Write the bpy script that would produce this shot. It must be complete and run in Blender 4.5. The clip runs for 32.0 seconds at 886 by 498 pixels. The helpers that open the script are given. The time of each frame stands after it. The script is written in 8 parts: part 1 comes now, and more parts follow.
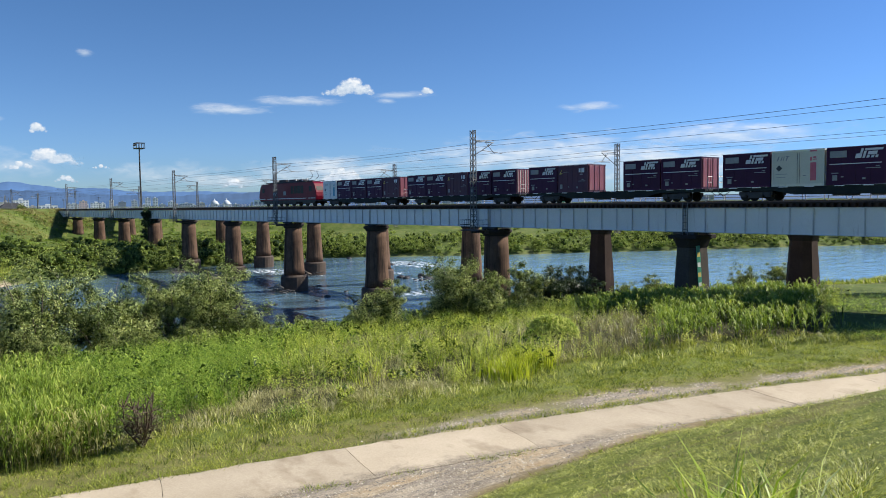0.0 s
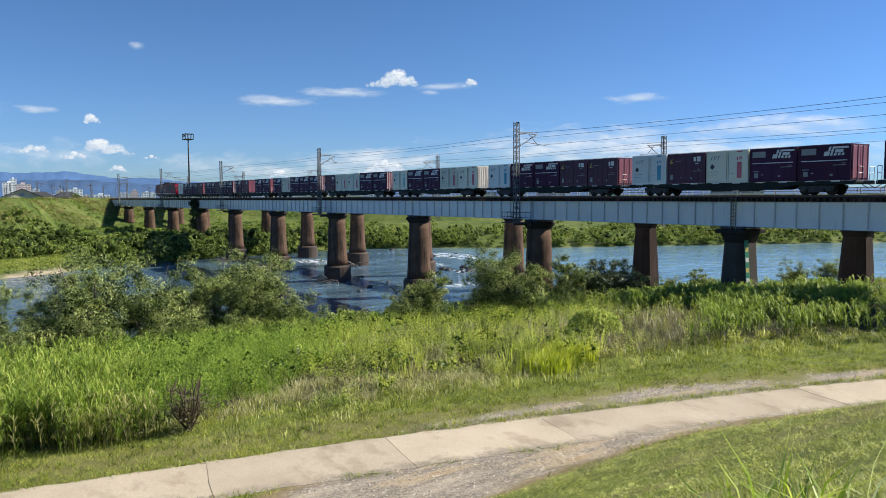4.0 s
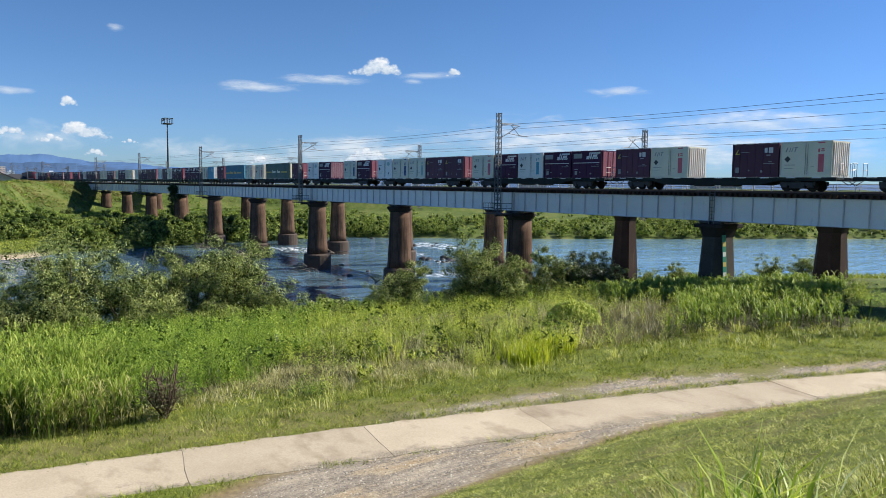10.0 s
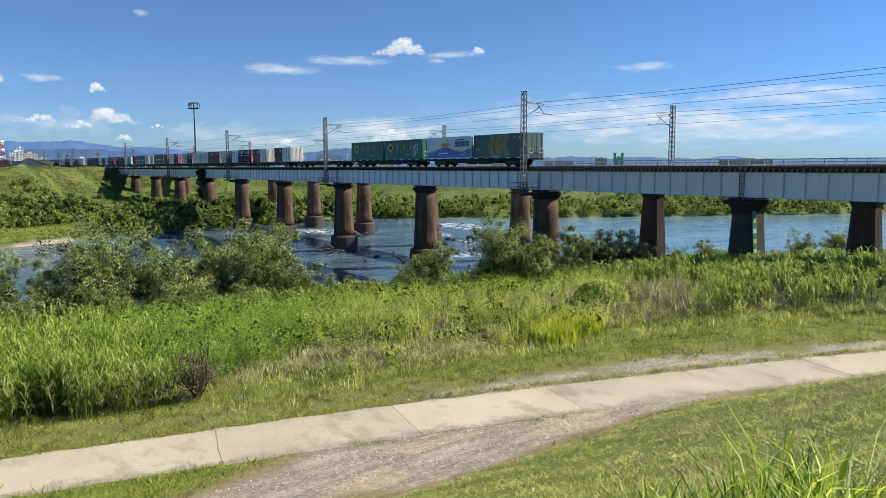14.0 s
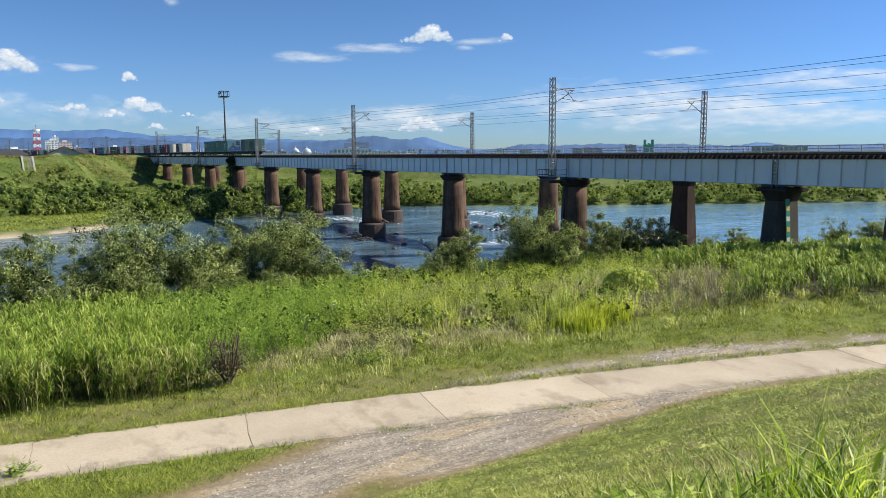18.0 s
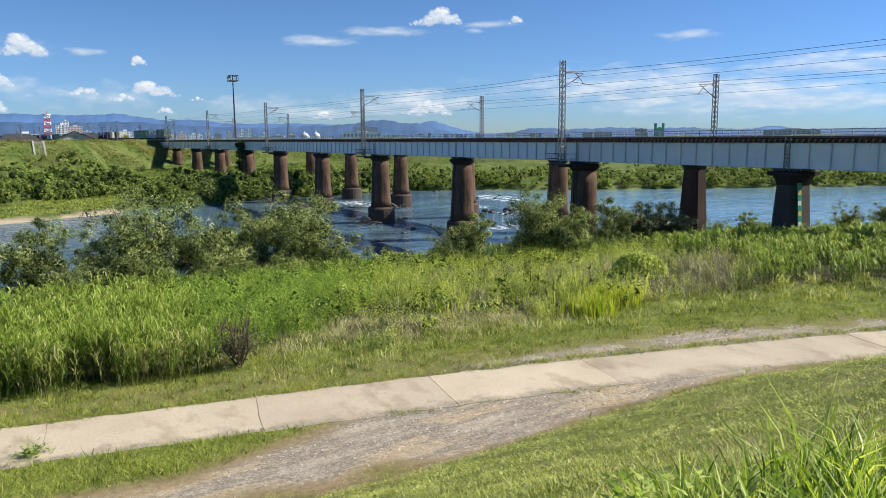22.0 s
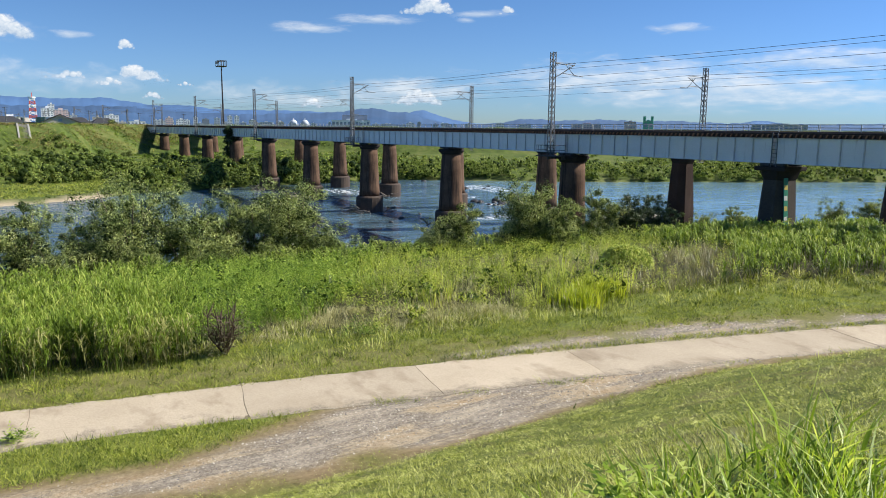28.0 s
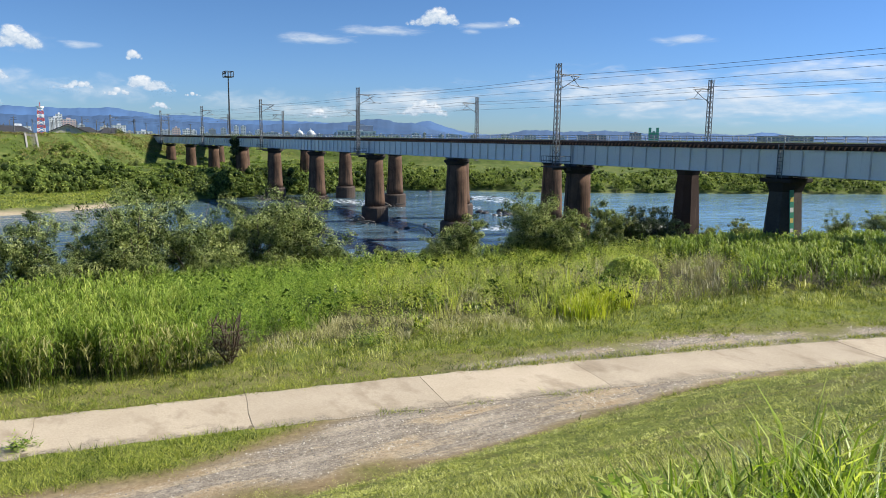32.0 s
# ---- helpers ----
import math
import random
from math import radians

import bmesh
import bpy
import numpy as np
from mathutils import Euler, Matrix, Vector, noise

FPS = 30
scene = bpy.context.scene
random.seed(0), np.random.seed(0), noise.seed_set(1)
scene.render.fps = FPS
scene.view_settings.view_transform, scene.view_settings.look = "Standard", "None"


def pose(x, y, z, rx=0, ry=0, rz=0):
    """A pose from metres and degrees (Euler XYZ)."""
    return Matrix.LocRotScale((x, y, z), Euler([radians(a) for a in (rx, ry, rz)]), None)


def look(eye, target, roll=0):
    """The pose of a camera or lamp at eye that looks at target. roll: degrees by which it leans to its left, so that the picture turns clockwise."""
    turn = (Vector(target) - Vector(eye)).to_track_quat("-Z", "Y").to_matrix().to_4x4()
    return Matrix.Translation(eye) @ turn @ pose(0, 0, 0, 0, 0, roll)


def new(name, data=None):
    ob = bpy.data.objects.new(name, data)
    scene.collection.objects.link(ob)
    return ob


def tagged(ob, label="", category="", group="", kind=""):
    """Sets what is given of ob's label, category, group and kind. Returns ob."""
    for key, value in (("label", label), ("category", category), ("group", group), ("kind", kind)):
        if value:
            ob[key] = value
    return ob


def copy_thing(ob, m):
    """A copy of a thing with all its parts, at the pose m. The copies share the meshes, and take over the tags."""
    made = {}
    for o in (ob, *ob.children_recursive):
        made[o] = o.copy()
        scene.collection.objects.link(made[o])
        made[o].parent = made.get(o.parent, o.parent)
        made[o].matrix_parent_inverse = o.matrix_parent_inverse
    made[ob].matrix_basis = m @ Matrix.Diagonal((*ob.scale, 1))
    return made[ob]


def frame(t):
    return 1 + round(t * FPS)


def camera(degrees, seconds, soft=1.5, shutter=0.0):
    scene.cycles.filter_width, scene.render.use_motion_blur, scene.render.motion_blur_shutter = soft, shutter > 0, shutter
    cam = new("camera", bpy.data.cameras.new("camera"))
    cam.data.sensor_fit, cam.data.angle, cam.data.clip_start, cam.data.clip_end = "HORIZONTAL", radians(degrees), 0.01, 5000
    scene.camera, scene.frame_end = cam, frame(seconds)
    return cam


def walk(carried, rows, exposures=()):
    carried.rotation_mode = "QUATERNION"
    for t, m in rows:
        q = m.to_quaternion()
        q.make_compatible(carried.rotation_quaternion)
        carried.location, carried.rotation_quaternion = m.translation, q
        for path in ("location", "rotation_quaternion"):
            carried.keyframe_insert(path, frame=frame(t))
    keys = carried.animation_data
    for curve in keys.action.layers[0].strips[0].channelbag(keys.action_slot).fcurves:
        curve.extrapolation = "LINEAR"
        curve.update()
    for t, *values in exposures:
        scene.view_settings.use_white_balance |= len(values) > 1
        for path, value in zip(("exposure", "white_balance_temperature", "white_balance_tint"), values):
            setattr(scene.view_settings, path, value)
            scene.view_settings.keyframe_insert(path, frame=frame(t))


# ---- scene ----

EYE = Vector((0.0, 0.0, 13.4))          # about 13 m over the river, on the levee's shoulder
TURNS = [                                # seconds, yaw to the left of +y, pitch, roll
    (0, 52.44, -3.53, -0.78), (0.5, 53.61, -3.74, -0.76), (1, 54.39, -3.94, -0.79), (1.5, 54.83, -4.13, -0.75),
    (2, 55.01, -4.28, -0.64), (2.5, 55.13, -4.32, -0.49), (3, 55.30, -4.27, -0.43), (3.5, 55.54, -4.20, -0.38),
    (5.5, 55.96, -4.02, -0.42), (6, 55.82, -4.07, -0.37), (6.5, 55.60, -4.19, -0.37), (7, 55.31, -4.29, -0.46),
    (7.5, 54.97, -4.40, -0.39), (8, 54.67, -4.41, -0.25), (8.5, 54.47, -4.39, -0.05), (9, 54.41, -4.47, 0.23),
    (9.5, 54.34, -4.63, 0.45), (10, 54.21, -4.91, 0.64), (10.5, 54.09, -5.13, 0.70), (11, 54.03, -5.32, 0.71),
    (11.5, 54.14, -5.38, 0.68), (12, 54.39, -5.51, 0.53), (12.5, 54.74, -5.70, 0.26), (13, 55.16, -5.97, 0.07),
    (13.5, 55.69, -6.25, -0.11), (14, 56.25, -6.45, -0.26), (14.5, 56.76, -6.59, -0.37), (16.5, 57.72, -7.07, -0.28),
    (17, 57.94, -7.13, -0.27), (17.5, 58.17, -7.22, -0.29), (18, 58.42, -7.40, -0.40), (18.5, 58.68, -7.64, -0.55),
    (19, 58.90, -7.90, -0.65), (19.5, 59.05, -8.13, -0.77), (20, 59.12, -8.32, -0.79), (20.5, 59.15, -8.45, -0.77),
    (21, 59.19, -8.50, -0.69), (21.5, 59.21, -8.54, -0.57), (22, 59.15, -8.61, -0.47), (22.5, 58.98, -8.70, -0.38),
    (23, 58.70, -8.83, -0.32), (23.5, 58.37, -8.98, -0.23), (24, 58.13, -9.11, -0.11), (24.5, 58.05, -9.14, -0.07),
    (25, 58.07, -9.12, -0.03), (25.5, 58.18, -9.05, 0.03), (27.5, 58.15, -9.31, 0.42), (28, 58.19, -9.40, 0.47),
    (28.5, 58.23, -9.41, 0.51), (29, 58.17, -9.36, 0.69), (29.5, 58.09, -9.21, 0.79), (30, 58.00, -9.10, 0.93),
    (30.5, 58.00, -8.96, 0.94), (31, 58.13, -8.82, 0.79), (31.5, 58.34, -8.65, 0.66), (32, 58.59, -8.59, 0.64),
]


def aim(yaw, pitch, roll):
    a, b = radians(yaw), radians(pitch)
    ahead = Vector((-math.sin(a) * math.cos(b), math.cos(a) * math.cos(b), math.sin(b)))
    return look(EYE, EYE + 2 * ahead, roll)


cam = camera(62.1, 32.0, soft=0.7)
walk(cam, [(t, aim(*turn)) for t, *turn in TURNS])

# ---- light ----
SUN_DIR = Vector((0.29, 0.71, 0.64)).normalized()      # towards the sun
elev = math.asin(SUN_DIR.z)
world = bpy.data.worlds.new("sky")
scene.world = world
world.use_nodes = True
wn = world.node_tree
sky = wn.nodes.new("ShaderNodeTexSky")
sky.sky_type, sky.sun_disc = "NISHITA", False
sky.sun_elevation, sky.sun_rotation = elev, math.atan2(SUN_DIR.x, SUN_DIR.y)
sky.altitude, sky.air_density, sky.dust_density, sky.ozone_density = 20, 1.0, 0.15, 1.6
hue = wn.nodes.new("ShaderNodeHueSaturation")
hue.inputs["Saturation"].default_value = 1.2
wn.links.new(sky.outputs["Color"], hue.inputs["Color"])
tint = wn.nodes.new("ShaderNodeMix")
tint.data_type, tint.blend_type = "RGBA", "MULTIPLY"
tint.inputs["Factor"].default_value = 1.0
tint.inputs[7].default_value = (0.80, 0.985, 1.29, 1)
wn.links.new(hue.outputs["Color"], tint.inputs[6])
# the bright haze low in the sky is bluish white, not yellow
level = wn.nodes.new("ShaderNodeRGBToBW")
wn.links.new(tint.outputs[2], level.inputs["Color"])
low = wn.nodes.new("ShaderNodeMapRange")
low.inputs["From Min"].default_value, low.inputs["From Max"].default_value = 2.5, 8.0
wn.links.new(level.outputs[0], low.inputs["Value"])
haze = wn.nodes.new("ShaderNodeMix")
haze.data_type, haze.blend_type = "RGBA", "MULTIPLY"
haze.inputs[7].default_value = (0.62, 0.87, 1.31, 1)
wn.links.new(low.outputs["Result"], haze.inputs["Factor"])
wn.links.new(tint.outputs[2], haze.inputs[6])
wn.links.new(haze.outputs[2], wn.nodes["Background"].inputs["Color"])
wn.nodes["Background"].inputs["Strength"].default_value = 0.05
sun_data = bpy.data.lights.new("sun", "SUN")
sun_data.energy, sun_data.angle, sun_data.color = 5.0, radians(0.55), (1.0, 0.93, 0.82)
sun = new("sun", sun_data)
sun.matrix_world = look(SUN_DIR * 100, (0, 0, 0))
scene.view_settings.exposure = 0.75

# ---- materials ----
def nodes_of(name):
    m = bpy.data.materials.new(name)
    m.use_nodes = True
    nt = m.node_tree
    return m, nt, nt.nodes["Principled BSDF"]


def noise_node(nt, scale, detail=6.0, rough=0.6, coord="Object", stretch=None, distort=0.0):
    tc = nt.nodes.new("ShaderNodeTexCoord")
    out = tc.outputs[coord]
    if stretch:
        mp = nt.nodes.new("ShaderNodeMapping")
        mp.inputs["Scale"].default_value = stretch
        nt.links.new(out, mp.inputs["Vector"])
        out = mp.outputs["Vector"]
    n = nt.nodes.new("ShaderNodeTexNoise")
    n.inputs["Scale"].default_value, n.inputs["Detail"].default_value = scale, detail
    n.inputs["Roughness"].default_value, n.inputs["Distortion"].default_value = rough, distort
    nt.links.new(out, n.inputs["Vector"])
    return n.outputs["Fac"]


def ramp(nt, fac, stops):
    r = nt.nodes.new("ShaderNodeValToRGB")
    while len(r.color_ramp.elements) < len(stops):
        r.color_ramp.elements.new(0.5)
    for e, (pos, col) in zip(r.color_ramp.elements, stops):
        e.position, e.color = pos, (*col, 1)
    nt.links.new(fac, r.inputs["Fac"])
    return r.outputs["Color"]


def mix(nt, fac, a, b, kind="MIX"):
    m = nt.nodes.new("ShaderNodeMix")
    m.data_type, m.blend_type = "RGBA", kind
    for sock, v in ((m.inputs["Factor"], fac), (m.inputs[6], a), (m.inputs[7], b)):
        if hasattr(v, "links"):
            nt.links.new(v, sock)
        elif isinstance(v, (int, float)):
            sock.default_value = v
        else:
            sock.default_value = (*v, 1)
    return m.outputs[2]


def bump(nt, bsdf, height, strength, dist):
    b = nt.nodes.new("ShaderNodeBump")
    b.inputs["Strength"].default_value, b.inputs["Distance"].default_value = strength, dist
    nt.links.new(height, b.inputs["Height"])
    nt.links.new(b.outputs["Normal"], bsdf.inputs["Normal"])


def paint(name, a, b, rough=0.6, scale=1.2, metal=0.0, streak=None, bump_by=0.0, grain=30.0, rnd=0.0):
    """Two tones of one surface at two scales, with optional vertical streaks of a third tone."""
    m, nt, p = nodes_of(name)
    big = noise_node(nt, scale)
    col = ramp(nt, big, [(0.3, a), (0.7, b)])
    fine = noise_node(nt, grain, 3.0)
    col = mix(nt, 0.35, col, ramp(nt, fine, [(0.3, tuple(c * 0.75 for c in a)), (0.7, tuple(min(1, c * 1.15) for c in b))]))
    if streak:
        s = noise_node(nt, 1.0, 4.0, 0.6, stretch=streak[1])
        msk = nt.nodes.new("ShaderNodeMapRange")
        msk.inputs["From Min"].default_value, msk.inputs["From Max"].default_value = streak[2], streak[2] + 0.2
        nt.links.new(s, msk.inputs["Value"])
        col = mix(nt, msk.outputs["Result"], col, streak[0])
    if rnd:
        oi = nt.nodes.new("ShaderNodeObjectInfo")
        h = nt.nodes.new("ShaderNodeHueSaturation")
        mr = nt.nodes.new("ShaderNodeMapRange")
        mr.inputs["To Min"].default_value, mr.inputs["To Max"].default_value = 1 - rnd, 1 + rnd
        nt.links.new(oi.outputs["Random"], mr.inputs["Value"])
        nt.links.new(mr.outputs["Result"], h.inputs["Value"])
        nt.links.new(col, h.inputs["Color"])
        col = h.outputs["Color"]
    nt.links.new(col, p.inputs["Base Color"])
    p.inputs["Roughness"].default_value, p.inputs["Metallic"].default_value = rough, metal
    if bump_by:
        bump(nt, p, fine, 0.5, bump_by)
    return m


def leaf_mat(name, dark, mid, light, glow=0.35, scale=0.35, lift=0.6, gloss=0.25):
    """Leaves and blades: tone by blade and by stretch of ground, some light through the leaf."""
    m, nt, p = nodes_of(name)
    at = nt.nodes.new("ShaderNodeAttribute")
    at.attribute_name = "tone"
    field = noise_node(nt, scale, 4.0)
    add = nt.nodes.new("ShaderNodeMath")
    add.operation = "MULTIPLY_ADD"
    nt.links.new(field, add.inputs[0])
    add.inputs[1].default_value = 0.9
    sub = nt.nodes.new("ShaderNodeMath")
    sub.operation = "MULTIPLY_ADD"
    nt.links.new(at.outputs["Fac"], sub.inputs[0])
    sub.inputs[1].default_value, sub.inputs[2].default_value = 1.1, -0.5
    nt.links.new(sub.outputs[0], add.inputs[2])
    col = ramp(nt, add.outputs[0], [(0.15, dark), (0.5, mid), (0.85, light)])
    nt.links.new(col, p.inputs["Base Color"])
    p.inputs["Roughness"].default_value = 0.42
    p.inputs["Specular IOR Level"].default_value = gloss
    t = nt.nodes.new("ShaderNodeBsdfTranslucent")
    # blades are curved and rough: their light spreads as if they faced half upwards
    geo = nt.nodes.new("ShaderNodeNewGeometry")
    up = nt.nodes.new("ShaderNodeVectorMath")
    up.operation = "ADD"
    up.inputs[1].default_value = (0, 0, lift)
    nt.links.new(geo.outputs["Normal"], up.inputs[0])
    unit = nt.nodes.new("ShaderNodeVectorMath")
    unit.operation = "NORMALIZE"
    nt.links.new(up.outputs[0], unit.inputs[0])
    nt.links.new(unit.outputs[0], p.inputs["Normal"])
    nt.links.new(mix(nt, 1.0, col, (1.35, 1.3, 0.6), "MULTIPLY"), t.inputs["Color"])
    ms = nt.nodes.new("ShaderNodeMixShader")
    ms.inputs["Fac"].default_value = glow
    nt.links.new(p.outputs[0], ms.inputs[1])
    nt.links.new(t.outputs[0], ms.inputs[2])
    nt.links.new(ms.outputs[0], nt.nodes["Material Output"].inputs["Surface"])
    return m


def ground_mat():
    m, nt, p = nodes_of("river_flat_soil")
    green = ramp(nt, noise_node(nt, 0.5, 8.0, coord="Object"), [(0.3, (0.025, 0.038, 0.012)), (0.52, (0.062, 0.095, 0.022)), (0.72, (0.14, 0.135, 0.058))])
    far = ramp(nt, noise_node(nt, 0.12, 12.0, 0.8), [(0.36, (0.03, 0.05, 0.012)), (0.5, (0.11, 0.155, 0.032)), (0.64, (0.21, 0.21, 0.075))])
    green = mix(nt, 0.55, green, far)
    # short turf of the near slope: lit and shaded blades painted as fine-grained carpet
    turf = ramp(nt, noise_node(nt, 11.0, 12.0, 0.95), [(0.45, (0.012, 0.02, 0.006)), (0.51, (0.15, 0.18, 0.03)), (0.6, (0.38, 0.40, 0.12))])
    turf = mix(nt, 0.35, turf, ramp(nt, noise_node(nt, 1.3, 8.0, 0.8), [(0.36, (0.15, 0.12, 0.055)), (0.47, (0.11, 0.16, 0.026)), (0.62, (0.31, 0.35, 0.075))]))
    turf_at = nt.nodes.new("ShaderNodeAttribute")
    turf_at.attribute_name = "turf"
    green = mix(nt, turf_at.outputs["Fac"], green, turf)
    grit = noise_node(nt, 16.0, 8.0, 0.9)
    gravel = ramp(nt, grit, [(0.40, (0.05, 0.042, 0.032)), (0.5, (0.30, 0.26, 0.20)), (0.61, (0.66, 0.60, 0.50))])
    gravel = mix(nt, 0.55, gravel, ramp(nt, noise_node(nt, 0.8, 9.0, 0.7, stretch=(1.3, 0.3, 1.0)), [(0.34, (0.42, 0.29, 0.15)), (0.44, (0.45, 0.37, 0.25)), (0.5, (0.18, 0.16, 0.14)), (0.56, (0.34, 0.305, 0.255)), (0.66, (0.52, 0.45, 0.34))]))
    pebbles = noise_node(nt, 7.0, 6.0, 0.8)
    gravel = mix(nt, 0.22, gravel, ramp(nt, pebbles, [(0.42, (0.05, 0.045, 0.04)), (0.5, (0.3, 0.27, 0.22)), (0.6, (0.6, 0.56, 0.48))]), "OVERLAY")
    dirt = ramp(nt, noise_node(nt, 6.0), [(0.3, (0.15, 0.105, 0.06)), (0.7, (0.3, 0.23, 0.13))])
    col = green
    # litter under the tall growth, with the shade down there put into its colour
    for name, tone in (("shaded_litter", ramp(nt, noise_node(nt, 9.0), [(0.3, (0.022, 0.02, 0.012)), (0.7, (0.06, 0.05, 0.028))])), ("dirt", dirt), ("gravel", gravel), ("sand", ramp(nt, noise_node(nt, 2.0), [(0.3, (0.32, 0.26, 0.17)), (0.7, (0.45, 0.38, 0.27))]))):
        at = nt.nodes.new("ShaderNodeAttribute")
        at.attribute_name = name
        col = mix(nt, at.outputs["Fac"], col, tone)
    nt.links.new(col, p.inputs["Base Color"])
    p.inputs["Roughness"].default_value = 0.95
    p.inputs["Specular IOR Level"].default_value = 0.15
    bump(nt, p, grit, 0.7, 0.03)
    return m


def water_mat():
    m, nt, p = nodes_of("river_water")
    a = noise_node(nt, 0.9, 5.0, 0.6, stretch=(1.0, 0.45, 1.0), distort=0.6)
    b = noise_node(nt, 0.10, 4.0, 0.6, stretch=(1.0, 0.35, 1.0), distort=1.0)
    c = noise_node(nt, 0.34, 3.0, 0.55, stretch=(1.0, 0.6, 1.0), distort=0.8)
    ripple = nt.nodes.new("ShaderNodeMath")
    ripple.operation = "MULTIPLY_ADD"
    nt.links.new(a, ripple.inputs[0])
    ripple.inputs[1].default_value = 0.3
    nt.links.new(c, ripple.inputs[2])
    add = nt.nodes.new("ShaderNodeMath")
    add.operation = "MULTIPLY_ADD"
    nt.links.new(b, add.inputs[0])
    add.inputs[1].default_value = 0.8
    nt.links.new(ripple.outputs[0], add.inputs[2])
    foam_at = nt.nodes.new("ShaderNodeAttribute")
    foam_at.attribute_name = "foam"
    # the riffles are rougher than the calm reaches
    rough_by = nt.nodes.new("ShaderNodeMapRange")
    rough_by.inputs["From Max"].default_value = 0.6
    rough_by.inputs["To Min"].default_value, rough_by.inputs["To Max"].default_value = 0.4, 1.0
    nt.links.new(foam_at.outputs["Fac"], rough_by.inputs["Value"])
    bump(nt, p, add.outputs[0], 0.3, 0.7)
    nt.links.new(rough_by.outputs["Result"], p.inputs["Normal"].links[0].from_node.inputs["Strength"])
    streaks = noise_node(nt, 0.7, 10.0, 0.8, stretch=(0.55, 1.5, 1.0), distort=0.7)
    mul = nt.nodes.new("ShaderNodeMath")
    mul.operation = "MULTIPLY"
    nt.links.new(foam_at.outputs["Fac"], mul.inputs[0])
    nt.links.new(streaks, mul.inputs[1])
    mr = nt.nodes.new("ShaderNodeMapRange")
    mr.inputs["From Min"].default_value, mr.inputs["From Max"].default_value = 0.455, 0.58
    nt.links.new(mul.outputs[0], mr.inputs["Value"])
    # dark over the shallows, reflected sky put into the wide calm reach's blue
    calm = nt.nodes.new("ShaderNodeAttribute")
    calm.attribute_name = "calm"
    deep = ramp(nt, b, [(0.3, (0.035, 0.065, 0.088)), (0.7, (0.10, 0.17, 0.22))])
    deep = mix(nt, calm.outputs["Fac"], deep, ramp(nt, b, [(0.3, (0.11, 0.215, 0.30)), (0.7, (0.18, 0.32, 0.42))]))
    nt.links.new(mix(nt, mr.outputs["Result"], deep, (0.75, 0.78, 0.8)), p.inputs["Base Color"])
    r2 = nt.nodes.new("ShaderNodeMapRange")
    r2.inputs["To Min"].default_value, r2.inputs["To Max"].default_value = 0.06, 0.7
    nt.links.new(mr.outputs["Result"], r2.inputs["Value"])
    nt.links.new(r2.outputs["Result"], p.inputs["Roughness"])
    p.inputs["IOR"].default_value = 1.333
    return m


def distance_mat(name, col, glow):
    """Far ridges, a plain backdrop: kilometres of blue haze put into colour and glow."""
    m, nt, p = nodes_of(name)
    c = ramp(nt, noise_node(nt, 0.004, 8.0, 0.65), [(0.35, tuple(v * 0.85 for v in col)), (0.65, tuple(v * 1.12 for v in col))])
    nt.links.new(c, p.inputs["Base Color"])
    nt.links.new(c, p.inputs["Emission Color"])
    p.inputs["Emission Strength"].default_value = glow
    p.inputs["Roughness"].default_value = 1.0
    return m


GROUND = ground_mat()
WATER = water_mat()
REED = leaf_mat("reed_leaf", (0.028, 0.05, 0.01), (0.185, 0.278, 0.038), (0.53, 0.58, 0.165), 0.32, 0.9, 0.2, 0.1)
FEATHER = leaf_mat("feathery_weed_leaf", (0.026, 0.055, 0.009), (0.17, 0.285, 0.036), (0.42, 0.53, 0.11), 0.33, 0.6, 0.4, 0.1)
FRESH = leaf_mat("fresh_grass_blade", (0.09, 0.16, 0.016), (0.29, 0.42, 0.045), (0.54, 0.62, 0.17), 0.45, 2.0, 0.9, 0.25)
VERGE = leaf_mat("verge_grass", (0.036, 0.066, 0.01), (0.215, 0.288, 0.034), (0.47, 0.50, 0.12), 0.33, 0.5, 0.9, 0.15)
MEADOW = leaf_mat("meadow_grass", (0.03, 0.055, 0.012), (0.13, 0.175, 0.038), (0.29, 0.30, 0.09), 0.25, 0.12, 0.8, 0.05)
STONEMAT = leaf_mat("loose_stone", (0.13, 0.125, 0.12), (0.33, 0.29, 0.225), (0.52, 0.48, 0.40), 0.0, 1.5, 0.0, 0.1)
DRYREED = leaf_mat("dry_reed_leaf", (0.12, 0.12, 0.035), (0.31, 0.32, 0.10), (0.54, 0.52, 0.25), 0.25, 0.8, 0.3, 0.5)
MUGWORT = leaf_mat("weed_leaf", (0.035, 0.06, 0.01), (0.275, 0.365, 0.042), (0.60, 0.64, 0.14), 0.34, 0.9, 0.45, 0.15)
CREEPWEED = leaf_mat("trailing_weed_leaf", (0.022, 0.045, 0.008), (0.13, 0.215, 0.032), (0.30, 0.39, 0.08), 0.28, 0.12, 0.5, 0.05)
STRAW = leaf_mat("straw_grass", (0.16, 0.165, 0.06), (0.36, 0.35, 0.15), (0.64, 0.61, 0.37), 0.25, 0.8, 0.8)
YELLOWREED = leaf_mat("yellow_reed_leaf", (0.11, 0.17, 0.013), (0.38, 0.46, 0.03), (0.58, 0.62, 0.085), 0.36, 0.8, 0.4)
GREYWEED = leaf_mat("greyish_seeding_weed", (0.13, 0.13, 0.06), (0.24, 0.23, 0.115), (0.36, 0.33, 0.2), 0.25)
SEEDGRASS = leaf_mat("brown_seeding_grass", (0.09, 0.075, 0.028), (0.19, 0.175, 0.06), (0.30, 0.27, 0.11), 0.2, 0.2, 0.8, 0.05)
